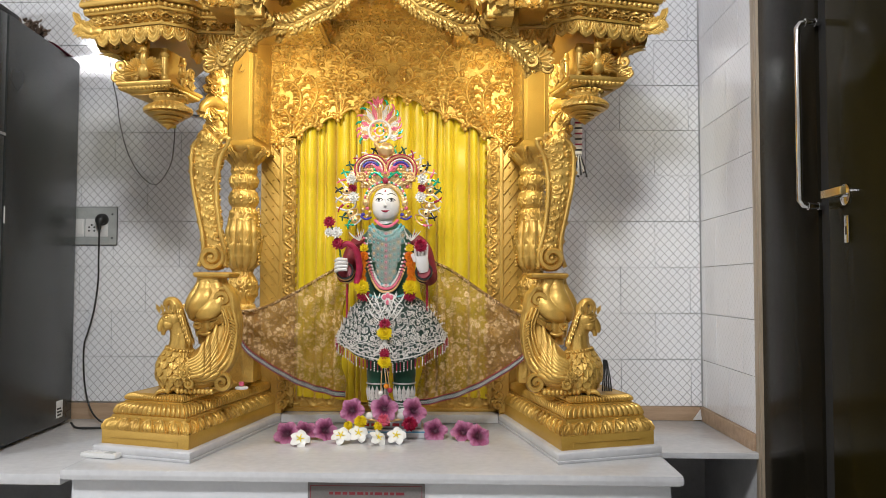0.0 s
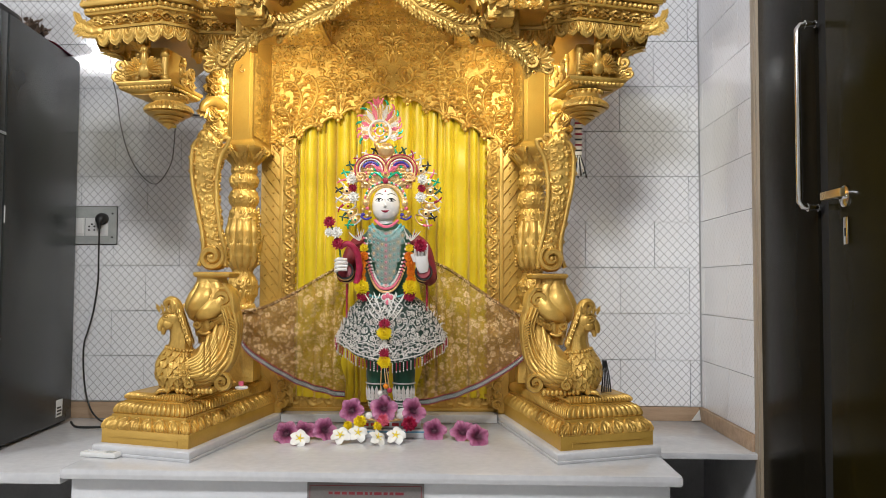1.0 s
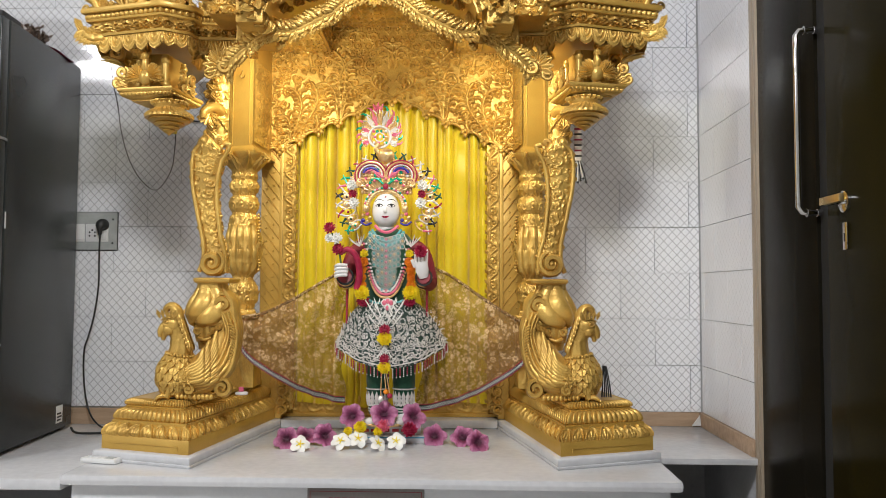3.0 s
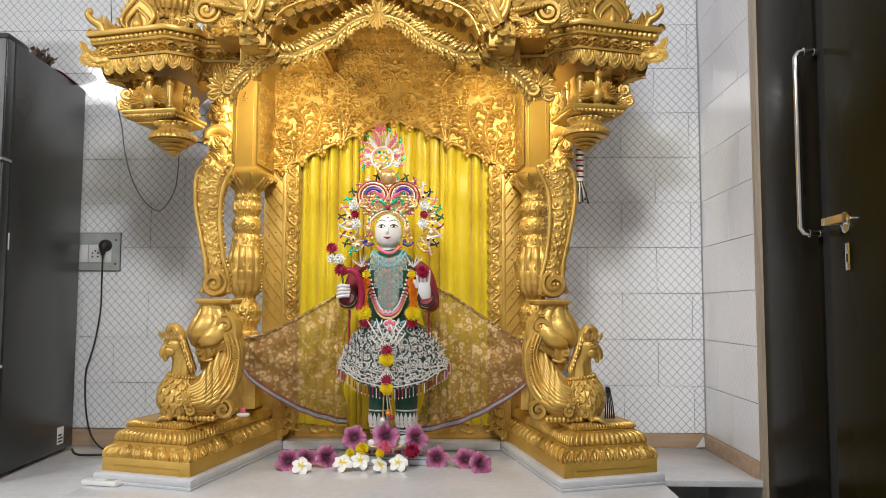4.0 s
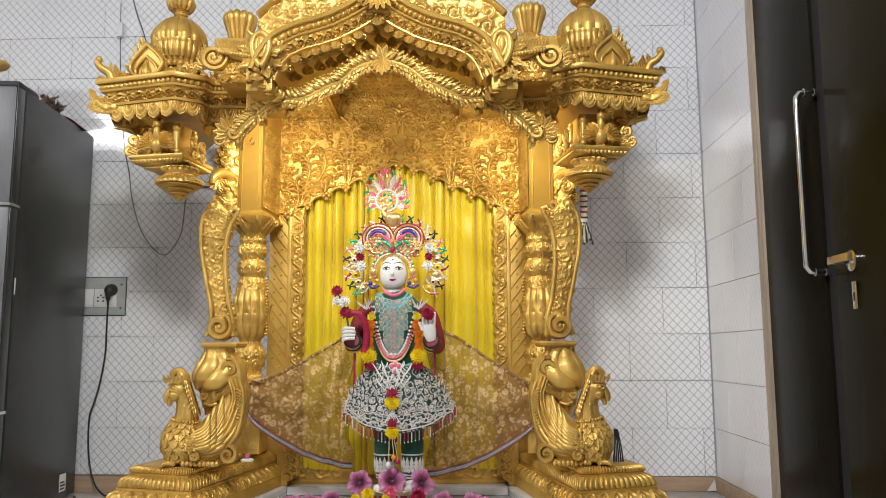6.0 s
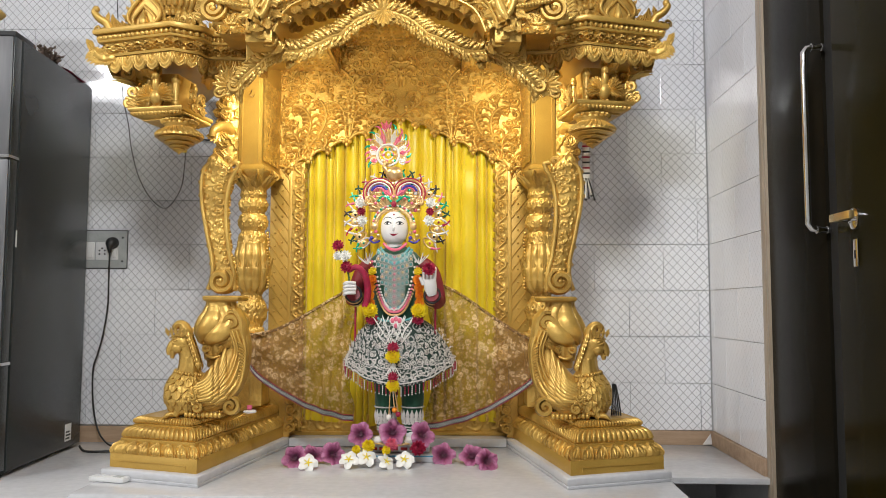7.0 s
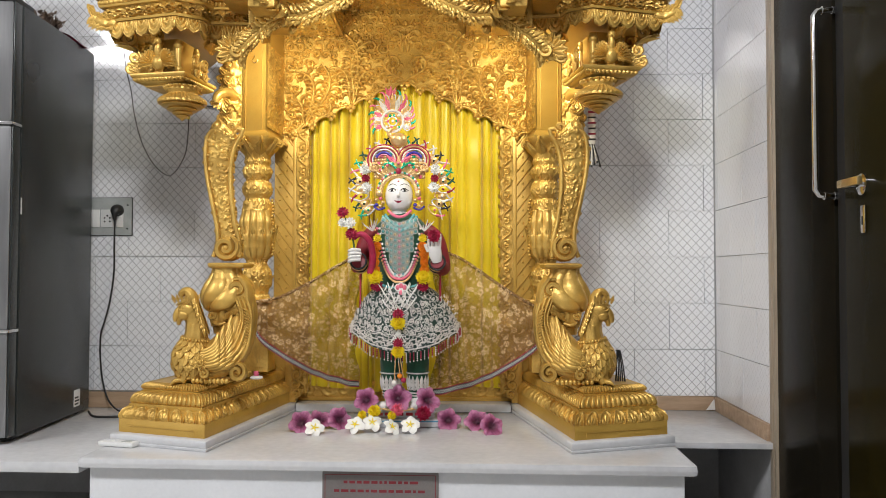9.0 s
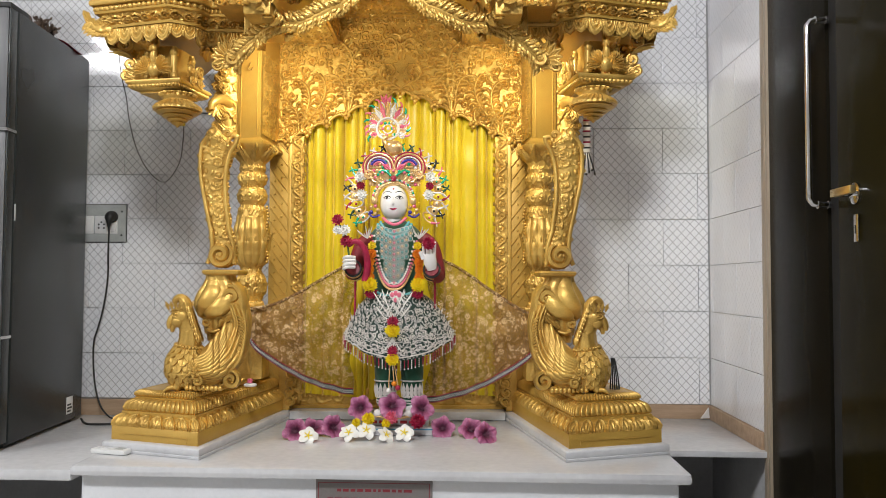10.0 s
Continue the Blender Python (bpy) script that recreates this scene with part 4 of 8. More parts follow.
def arch_panel():
    W, B = 0.535, 1.14
    r = Relief(W, 0.62, 0.0013)
    # tall feathered sprays either side of the middle, fans over the haunches, hearts of scrolls on the axis
    for x, y, ang, ln, curl in ((0.222, 0.165, 2.05, 0.20, 1.5), (0.222, 0.165, 1.72, 0.31, 1.2), (0.222, 0.165, 1.52, 0.34, -1.1), (0.225, 0.165, 1.12, 0.22, -1.7), (0.425, 0.075, 2.45, 0.17, -1.7), (0.425, 0.075, 1.98, 0.29, -1.2), (0.425, 0.075, 1.60, 0.26, -1.4), (0.430, 0.075, 1.15, 0.15, -1.8), (0.0, 0.262, 0.85, 0.16, 1.8), (0.010, 0.395, 1.10, 0.13, -2.2), (0.012, 0.395, 1.50, 0.14, -1.9), (0.350, 0.400, 1.75, 0.12, 1.8), (0.350, 0.400, 1.20, 0.13, -1.8)):
        r.frond(x, y, ang, ln, curl)
    for x, y, rr, st, hd in ((0.050, 0.345, 0.034, 0.2, 1), (0.105, 0.300, 0.028, 2.6, -1), (0.090, 0.405, 0.030, 1.2, -1), (0.055, 0.505, 0.034, 2.2, 1), (0.330, 0.190, 0.030, 0.8, 1), (0.320, 0.270, 0.028, 3.8, -1), (0.495, 0.330, 0.030, 2.0, 1), (0.500, 0.160, 0.024, 4.0, 1)):
        r.scroll(x, y, rr, st, hd, 1.5, 0.15, 7)
    rng = random.Random(11)
    for row in range(15):   # smaller scrolls fill the gaps
        for col in range(14):
            x, y = 0.02 + 0.0385 * (col + 0.5 * (row % 2)) * 1.12 + rng.uniform(-0.005, 0.005), 0.05 + 0.037 * row + rng.uniform(-0.005, 0.005)
            if x < W - 0.012 and all(float(r.at(x + dx, y + dy)) < 0.0010 for dx, dy in ((0, 0), (0.009, 0), (-0.009, 0), (0, 0.009), (0, -0.009))):
                r.scroll(x, y, rng.uniform(0.018, 0.024), rng.uniform(0, 6.28), rng.choice((-1, 1)), 1.3, 0.21, 4, 0.9)
    g = Geo(GOLD)
    hh = lambda U, Z: 0.003 + np.maximum(2.4 * r.at(np.abs(U), Z - B), 0.12 * FOL.at(np.abs(U) * 1.15, Z * 1.15))
    relief_sheet(g, hh, -W, W, 1.150, 1.74, -0.062, 0.0021, keep=lambda U, Z: Z > edge_z(U))
    # rounded rim along the scallops, with clover drops at the cusps
    u = np.linspace(-0.53, 0.53, 360)
    rim = np.stack([u, -0.070 + 0 * u, edge_z(u)], 1)
    g.tube(rim, 0.0065, 8)
    g.tube(rim + np.array([0, 0.004, 0.012]), 0.004, 6)
    for i in range(1, 7):
        for sg in (-1, 1):
            x = sg * (0.083 * i - 0.018)
            z = float(edge_z(np.array(x)))
            for dx, dz in ((-0.012, 0.004), (0.012, 0.004), (0, -0.010), (0, 0.012)):
                g.ball((x + dx, -0.078, z + dz - 0.004), (0.0095, 0.008, 0.0105), 9, 6)
    for dx, dz in ((-0.012, 0.004), (0.012, 0.004), (0, -0.012)):
        g.ball((dx, -0.078, 1.384 + dz), (0.010, 0.008, 0.011), 9, 6)
    part("arch_panel", g, shrine, "gold arch panel carved with scrolling foliage and a scalloped edge")
    part("panel_back", Geo(GOLD_FLAT).box((-0.54, -0.030, 1.40), (0.54, 0.02, 1.76), 0.003), shrine)


arch_panel()


def niche_sides():
    r = Relief(0.053, 0.104, 0.001, True)
    r.stroke([(0.012, 0), (0.042, 0.026), (0.042, 0.035), (0.010, 0.060), (0.010, 0.075), (0.012, 0.104)], 0.005, 0.005)
    r.scroll(0.030, 0.030, 0.019, 0.5, 1, 1.2, 0.24, 6)
    r.scroll(0.024, 0.080, 0.019, 2.6, -1, 1.2, 0.24, 6)
    s = Geo(GOLD)
    relief_sheet(s, lambda U, Z: 0.004 + 1.35 * r.at(U - 0.409, Z), 0.409, 0.462, 0.075, 1.20, -0.075, 0.0027)
    s.box((0.412, -0.074, 0.075), (0.460, -0.02, 1.2), 0.002)
    for i in range(26):   # leafy inner edge
        s.leaf((0.414, -0.082, 0.10 + 0.042 * i), (-0.8, 0, 1), (0, -1, 0), 0.026, 0.018, 0.3, 2)
    both("carved_strip", s, "upright gold strip carved with running leaves")
    p = Geo(GOLD_FLAT).box((0.463, -0.062, 0.05), (0.56, 0.0, 1.22), 0.002).box((0.463, -0.078, 0.05), (0.478, -0.063, 1.2), 0.002)
    for i in range(19):
        z = 0.12 + 0.056 * i
        p.tube([(0.480, -0.066, z), (0.520, -0.066, z + 0.052), (0.556, -0.066, z + 0.100)], 0.0022, 6)
        for k in (0.35, 0.75):
            p.ball((0.480 + 0.076 * k, -0.064, z + 0.1 * k - 0.028), (0.0045, 0.003, 0.0045), 8, 5)
    both("lattice_strip", p, "plain gold strip with slanting ribs")
    f = Geo(GOLD)
    relief_sheet(f, lambda U, Z: 0.003 + 0.8 * RUN.at(np.abs(U) * 1.1, (Z - 0.05) * 0.8 / 0.8), -0.43, 0.43, 0.050, 0.122, -0.034, 0.0032)
    f.box((-0.46, -0.045, 0.0365), (0.46, 0.0, 0.052), 0.003).box((-0.45, -0.034, 0.05), (0.45, 0.0, 0.124), 0.003)
    part("foot_panel", f, shrine, "low gold panel carved with a running scroll")
    e = Geo(GOLD)
    for i in range(4):
        e.curl((0.452 + 0.006 * (i % 2), -0.10, 0.075 + 0.040 * i), 0.022, turns=1.3, start=1.2 * i, w=0.34, flat=1.2)
        e.leaf((0.470, -0.10, 0.06 + 0.04 * i), (-1, -0.2, 0.5), (0, -1, 0.2), 0.045, 0.030, 0.3, 3)
    e.box((0.455, -0.10, 0.037), (0.50, -0.03, 0.22), 0.005)
    both("corner_foliage", e)


niche_sides()

# soffit: stepped boxes under the canopy
def soffit():
    for u0, u1, zb in ((0.262, 0.63, 1.597), (-0.2615, 0.2615, 1.708)):
        g = Geo(GOLD).box((u0, -0.64, zb), (u1, -0.085, 1.74), 0.003)
        u, v = np.linspace(u0 + 0.012, u1 - 0.012, max(8, int((u1 - u0) / 0.005))), np.linspace(-0.625, -0.10, 105)
        U, V = np.meshgrid(u, v, indexing="ij")
        g.grid(np.stack([U, V, zb - 0.001 - 1.8 * FOL.at(np.abs(U), V)], -1))
        if u0 > 0:
            both("soffit_box", g, "carved gold soffit step")
            z = np.linspace(zb + 0.01, zb + 0.085, 18)
            Z, V = np.meshgrid(z, v, indexing="ij")
            both("soffit_side", Geo(GOLD).grid(np.stack([u0 - 0.001 - 1.6 * FOL.at(V, Z), V, Z], -1)))
        else:
            part("soffit_box", g, shrine, "carved gold soffit step")


soffit()

# ---- canopy: corner towers with cornices, domes and pendants; a projecting arched hood between them ----
EAVE = [(0.470, -0.688), (0.618, -0.698), (0.634, -0.752), (0.706, -0.796), (0.952, -0.722), (0.890, -0.300), (0.885, -0.02)]
TRAY = [(0.655, -0.560), (0.690, -0.755), (0.862, -0.722), (0.825, -0.530)]


def towers(name, geo, label="", rise=0.0, shift=-0.030, parents=(None, None)):
    """A part of both corner towers, which stand a little off the shrine's axis and not quite level."""
    return [part(name, g.moved(pose(shift, 0, rise + 0.011 * sd)), up or shrine, label) for sd, g, up in ((1, geo, parents[0]), (-1, geo.mirrored(), parents[1]))]


def tower():
    tops = Geo(GOLD_FLAT)
    lvl = [(0.004, 1.415), (0.010, 1.416), (0.012, 1.424), (0.004, 1.426)]
    tops.strip(EAVE, lvl, ds=0.05)
    tops.strip(EAVE, [(0.018, 1.461), (0.032, 1.462), (0.034, 1.469), (0.028, 1.471)], ds=0.05)
    tops.strip(EAVE, [(0.030, 1.488), (0.044, 1.489), (0.047, 1.496), (0.045, 1.505), (0.02, 1.507), (-0.25, 1.512)], ds=0.05)
    tops.prism(EAVE, 1.395, 1.508)
    towers("cornice", tops, "projecting gold cornice with plain fillets", rise=0.046)
    w = Geo(GOLD).strip(EAVE, [(0.003, 1.426), (0.004, 1.436), (0.010, 1.450), (0.020, 1.461)], run_row(0.036, 0.016), 0.0022, 18)
    towers("frieze", w, "frieze of carved running leaves", rise=0.046)
    w = Geo(GOLD).strip(EAVE, [(0.024, 1.470), (0.029, 1.479), (0.027, 1.488)], bead_row(0.0165, 0.010), 0.0020, 9)
    towers("bead_moulding", w, rise=0.046)
    # valance of hanging shells
    v = Geo(GOLD).strip(EAVE, [(-0.004, 1.398), (0.0, 1.400), (0.004, 1.415)], ds=0.05)
    for a, b in zip(EAVE, EAVE[1:]):
        a, b = np.array(a), np.array(b)
        ln = np.linalg.norm(b - a)
        n = max(1, int(round(ln / 0.052)))
        d = (b - a) / ln
        o = np.array([d[1], -d[0]])
        for i in range(n):
            c = a + (b - a) * (i + 0.5) / n
            R = ln / n * 0.54
            k, th = np.linspace(0.05, 1, 15), np.linspace(np.pi, 2 * np.pi, 17)
            K, T = np.meshgrid(k, th, indexing="ij")
            rim = 1 + 0.07 * np.abs(np.sin(5 * T)) * K
            h = 0.004 + 0.0075 * np.abs(np.cos(2.6 * np.pi * K)) * (0.6 + 0.4 * np.abs(np.cos(7 * T)))
            x, z = R * K * rim * np.cos(T), 1.412 + R * 1.85 * K * rim * np.sin(T)
            P = np.stack([c[0] + d[0] * x + o[0] * h, c[1] + d[1] * x + o[1] * h, z], -1)
            v.grid(P)
            v.grid(P - np.array([o[0], o[1], 0]) * 0.008)
            q = a + (b - a) * (i + 1) / n
            v.ball((q[0] + o[0] * 0.004, q[1] + o[1] * 0.004, 1.392), (0.007, 0.007, 0.016), 8, 6)
    towers("valance", v, "scalloped gold valance of carved shells", rise=0.046)
    # leaf consoles under the eave
    for m, (cx, cy, ang) in enumerate(((0.90, -0.67, -0.35), (0.62, -0.66, -1.9), (0.79, -0.72, -1.25), (0.87, -0.55, 0.1))):
        d = np.array([math.cos(ang), math.sin(ang), 0])
        cons = towers("console", Geo(GOLD).curl(np.array([cx, cy, 1.372]) + d * 0.012, 0.028, ax=d, turns=1.4, start=0.8, w=0.42, flat=1.6), rise=0.046)
        for i in range(-1, 2):
            lf = Geo(GOLD).leaf((cx - 0.02 * d[0], cy - 0.02 * d[1], 1.325 + 0.012 * abs(i)), d + np.array([-d[1], d[0], 0]) * 0.6 * i + np.array([0, 0, 0.9]), d, 0.085, 0.045, 0.5, 3)
            towers("leaf", lf, rise=0.046, parents=cons)
    # curled leaf at the outer tip of the eave
    g = Geo(GOLD)
    way = spline([(0.912, -0.700, 1.392), (0.940, -0.722, 1.412), (0.966, -0.738, 1.408), (0.988, -0.748, 1.416), (0.994, -0.751, 1.434), (0.982, -0.747, 1.440)], 30)
    g.tube(way, np.interp(np.linspace(0, 1, 30), [0, 0.4, 0.8, 1], [0.014, 0.017, 0.011, 0.006]), 24, orn=lambda s, a: 0.004 * np.abs(np.cos(np.pi * 6 * a)) * (0.5 + 0.5 * np.sin(190 * s)))
    for i in range(8):
        q = way[3 + 3 * i]
        for dz in (-1, 1):
            g.leaf(q + np.array([0, -0.010, 0.006 * dz]), (0.5, -0.15, 0.55 * dz), (0.2, -1, 0.2), 0.036, 0.024, 0.10, 2)
    towers("corner_leaf", g, "curled gold leaf at the eave's corner", rise=0.046)
    # tower body and tray
    b = Geo(GOLD_FLAT).prism(grown(TRAY, -0.040), 1.275, 1.41)
    pl = grown(TRAY, -0.040)
    for c in pl:
        b.tube([(c[0], c[1], 1.278), (c[0], c[1], 1.405)], 0.013, 10)
        b.ball((c[0], c[1], 1.30), 0.018)
        b.ball((c[0], c[1], 1.385), 0.018)
    towers("tower_body", b)
    t = Geo(GOLD).strip(TRAY, [(-0.045, 1.240), (-0.010, 1.248), (-0.002, 1.252), (0.002, 1.262), (0.012, 1.268), (0.016, 1.274), (0.014, 1.281), (-0.03, 1.283)], ds=0.02, closed=True)
    t.prism(grown(TRAY, -0.02), 1.241, 1.282)
    t.strip(grown(TRAY, 0.004), [(-0.004, 1.254), (0.003, 1.261), (0.004, 1.268)], bead_row(0.014, 0.005), 0.0022, 8, True)
    towers("tray", t, "beaded gold tray under the tower")
    # spread-winged birds and leaf clumps on the tower faces
    for n, (p, q) in enumerate(((TRAY[1], TRAY[2]), (TRAY[0], TRAY[1]))):
        a, b2 = np.array(p), np.array(q)
        d = (b2 - a) / np.linalg.norm(b2 - a)
        o = np.array([d[1], -d[0], 0])
        d3, c = np.array([d[0], d[1], 0]), np.array([*((a + b2) / 2), 1.315]) + o * 0.0
        g = Geo(GOLD)
        if n == 0:
            g.ball(c + np.array([0, 0, 0.002]), (0.026, 0.026, 0.030), 14, 10)
            g.tube(spline([c + np.array([0, 0, 0.02]), c + o * 0.012 + np.array([0, 0, 0.045]), c + o * 0.01 + np.array([0, 0, 0.068])], 9), np.linspace(0.016, 0.010, 9), 10)
            g.ball(c + o * 0.014 + np.array([0, 0, 0.072]), 0.014, 10, 8)
            g.tube([c + o * 0.022 + np.array([0, 0, 0.070]), c + o * 0.038 + np.array([0, 0, 0.058])], [0.007, 0.003], 8)
            for sg in (-1, 1):
                for i in range(7):
                    g.leaf(c + d3 * sg * 0.014 + o * 0.012, d3 * sg * (1.0 - 0.10 * i) + np.array([0, 0, -0.25 + 0.26 * i]), o, 0.064 - 0.002 * i, 0.032, 0.12, 4, 0.5)
            for i in range(5):
                g.leaf(c + np.array([0, 0, -0.012]), d3 * 0.35 * (i - 2) + np.array([0, 0, -1]), o, 0.030, 0.014, 0.3, 2)
            towers("winged_bird", g, "small carved gold bird with spread wings")
        else:
            for i in range(8):
                an = i / 7 * 2.8 - 1.4
                g.leaf(c + np.array([0, 0, -0.03]), d3 * math.sin(an) + np.array([0, 0, math.cos(an)]), o, 0.072, 0.034, 0.2, 3)
            for sg in (-1, 1):
                g.curl(c + d3 * sg * 0.034 + o * 0.012 + np.array([0, 0, 0.018]), 0.022, ax=d3 * sg, turns=1.3, start=0.4, w=0.34)
                g.curl(c + d3 * sg * 0.030 + o * 0.016 + np.array([0, 0, -0.022]), 0.018, ax=d3 * sg, turns=1.3, start=2.4, w=0.36)
            towers("leaf_clump", g, "carved gold leaf clump")
    for cx, cy in ((0.880, -0.67), (0.862, -0.60)):
        g = Geo(GOLD)
        for i in range(7):
            an = i / 6 * 2.4 - 1.0
            g.leaf((cx - 0.03, cy, 1.290), (math.sin(an) + 0.4, -0.3, math.cos(an)), (0.6, -0.8, 0), 0.062, 0.036, 0.2, 3)
        g.curl((cx + 0.022, cy - 0.01, 1.312), 0.020, ax=(0.9, -0.4, 0), turns=1.4, start=1.0, w=0.36)
        g.curl((cx + 0.005, cy - 0.01, 1.352), 0.022, ax=(0.9, -0.4, 0), turns=1.4, start=2.0, w=0.36)
        towers("leaf_clump", g)
    # turned pendant under the tray
    c = (0.728, -0.690, 0)
    p = Geo(GOLD).lathe(c, [(0.066, 1.243), (0.066, 1.236), (0.054, 1.228), (0.050, 1.219)], 200, lambda k, t: 0.008 * np.abs(np.cos(np.pi * 20 * k)) * (t < 0.6), 12)
    p.lathe(c, [(0.050, 1.219), (0.062, 1.213), (0.080, 1.203), (0.087, 1.192), (0.082, 1.183)], 300, lambda k, t: 0.009 * np.sqrt(np.clip(1 - (((k * 30 + 0.8 * t) % 1 - 0.5) * 2) ** 2, 0, 1)) * np.sin(np.pi * t) ** 0.5, 14)
    p.lathe(c, [(0.082, 1.183), (0.070, 1.181), (0.073, 1.176), (0.066, 1.171), (0.050, 1.168), (0.053, 1.163), (0.047, 1.158), (0.033, 1.156), (0.036, 1.151), (0.031, 1.146), (0.021, 1.145), (0.023, 1.140), (0.017, 1.136), (0.009, 1.132), (0.001, 1.124)], 36)
    towers("pendant", p, "turned gold pendant with stepped tip", shift=-0.014)
    # dome and pot
    c = (0.750, -0.640, 0)
    q = Geo(GOLD).box((0.680, -0.710, 1.470), (0.820, -0.570, 1.560), 0.006)
    q.lathe(c, [(0.075, 1.555), (0.080, 1.565), (0.072, 1.572), (0.078, 1.590)], 200, lambda k, t: 0.007 * np.abs(np.cos(np.pi * 22 * k)), 10)
    q.lathe(c, [(0.078, 1.590), (0.088, 1.612), (0.094, 1.640), (0.100, 1.650), (0.090, 1.655)], 240, lambda k, t: 0.011 * np.sqrt(np.clip(1 - (((k * 26) % 1 - 0.5) * 2) ** 2, 0, 1)) * np.clip(1.15 - t, 0, 1), 16)
    towers("dome_skirt", q, "fluted gold skirt under a dome", rise=0.065)
    q = Geo(GOLD).lathe(c, [(0.088, 1.653), (0.092, 1.672), (0.084, 1.700), (0.064, 1.728), (0.040, 1.746), (0.026, 1.756)], 200, lambda k, t: 0.013 * np.abs(np.cos(np.pi * 12 * k)) ** 0.7 * (1 - 0.6 * t), 24)
    for i in range(10):
        a = (i + 0.5) / 10 * 2 * math.pi
        q.ball((c[0] + 0.090 * math.cos(a), c[1] + 0.090 * math.sin(a), 1.684), 0.0065, 8, 6)
    towers("dome", q, "ribbed gold dome", rise=0.065)
    q = Geo(GOLD).lathe(c, [(0.024, 1.755), (0.020, 1.765), (0.026, 1.772), (0.022, 1.780), (0.042, 1.800), (0.048, 1.818), (0.040, 1.832), (0.024, 1.842), (0.030, 1.850), (0.018, 1.862), (0.022, 1.885), (0.008, 1.915), (0.001, 1.93)], 160, lambda k, t: 0.006 * np.abs(np.cos(np.pi * 14 * k)) * ((t > 0.2) & (t < 0.55)), 60)
    towers("pot_finial", q, "turned gold pot finial", rise=0.065)
    # palmette on the outer face of the cornice
    a, b2 = np.array(EAVE[3]), np.array(EAVE[4])
    d = (b2 - a) / np.linalg.norm(b2 - a)
    o = np.array([d[1], -d[0], 0])
    c = np.array([*(a + (b2 - a) * 0.50), 1.508]) - o * 0.020
    d3 = np.array([d[0], d[1], 0])
    g = Geo(GOLD)
    up = np.array([0, 0, 1.0])
    for sc, w in ((1.0, 0.007), (0.66, 0.006)):
        k = np.linspace(0, 1, 30)
        for sg in (-1, 1):
            x = sg * 0.074 * sc * np.sin(np.pi * k ** 0.8) * (1 - 0.25 * k)
            g.tube(c + np.outer(x, d3) + np.outer(0.128 * sc * k, up) + o * 0.012, w, 8)
    g.tube(c + np.outer(np.linspace(0, 0.07, 10), up) + o * 0.014, np.array([0.004, 0.010, 0.014, 0.016, 0.015, 0.013, 0.010, 0.007, 0.005, 0.002]), 10)
    for sg in (-1, 1):
        for i in range(6):
            g.leaf(c + d3 * sg * (0.068 - 0.009 * i) + up * (0.014 + 0.022 * i), d3 * sg * (1 - 0.13 * i) + up * (0.45 + 0.25 * i), o, 0.042, 0.026, 0.35, 2)
            g.curl(c + d3 * sg * (0.075 + 0.026 * i) + up * (0.016 + 0.008 * (i % 2)), 0.015, ax=d3 * sg, turns=1.3, start=0.6 + i, w=0.36)
            g.leaf(c + d3 * sg * (0.070 + 0.024 * i), d3 * sg * 0.5 + up, o, 0.046 - 0.004 * i, 0.026, 0.4, 2)
    k = np.linspace(0, 1, 14)
    g.grid(np.stack([c + d3 * x * 0.064 * math.sin(math.pi * min(1, 0.15 + t * 0.85)) + up * 0.12 * t + o * 0.006 for t in k for x in (-1, -0.5, 0, 0.5, 1)]).reshape(14, 5, 3))
    towers("palmette", g, "onion-shaped gold palmette on the cornice", rise=0.046)
    # leaf crest along the rest of the cornice
    g = Geo(GOLD)
    for a, b2 in zip(EAVE[:3], EAVE[1:4]):
        a, b2 = np.array(a), np.array(b2)
        n = max(1, int(np.linalg.norm(b2 - a) / 0.03))
        for i in range(n):
            p = a + (b2 - a) * (i + 0.5) / n
            g.leaf((p[0], p[1] + 0.01, 1.506), (0.2, 0.1, 1), (0.2, -1, 0), 0.05, 0.034, 0.4, 2)
            g.curl((p[0] + 0.006, p[1] + 0.004, 1.522), 0.014, turns=1.3, start=i, w=0.4)
    towers("leaf_crest", g, rise=0.046)
    # fluted posts behind the volutes
    q = Geo(GOLD).lathe((0.56, -0.52, 0), [(0.05, 1.50), (0.045, 1.74), (0.055, 1.76), (0.030, 1.78), (0.045, 1.83), (0.060, 1.87), (0.056, 1.885), (0.02, 1.89)], 160, lambda k, t: 0.008 * np.abs(np.cos(np.pi * 12 * k)), 40)
    towers("rear_post", q, "fluted gold post behind the volute")
    f = Geo(GOLD)
    f.tube(spline([(0.950, -0.735, 1.508), (0.962, -0.740, 1.535), (0.984, -0.748, 1.548), (1.000, -0.752, 1.570), (0.990, -0.750, 1.588)], 26), np.interp(np.linspace(0, 1, 26), [0, 0.4, 0.8, 1], [0.014, 0.012, 0.009, 0.005]), 14, orn=lambda s, a: 0.002 * np.abs(np.cos(np.pi * 6 * a)))
    f.ball((0.994, -0.752, 1.580), 0.012, 12, 8)
    fin = towers("corner_finial", f, "small curled gold finial on the cornice corner", rise=0.046)
    for i in range(5):
        towers("leaf", Geo(GOLD).leaf((0.944 - 0.012 * i, -0.738, 1.506), (-0.35 + 0.22 * i, -0.1, 1), (0.1, -1, 0.1), 0.062 - 0.008 * i, 0.030, 0.4, 3), rise=0.046, parents=fin)
    towers("leaf", Geo(GOLD).leaf((0.966, -0.742, 1.530), (-0.5, 0, 1), (0, -1, 0.2), 0.045, 0.024, 0.3, 3), rise=0.046, parents=fin)


tower()

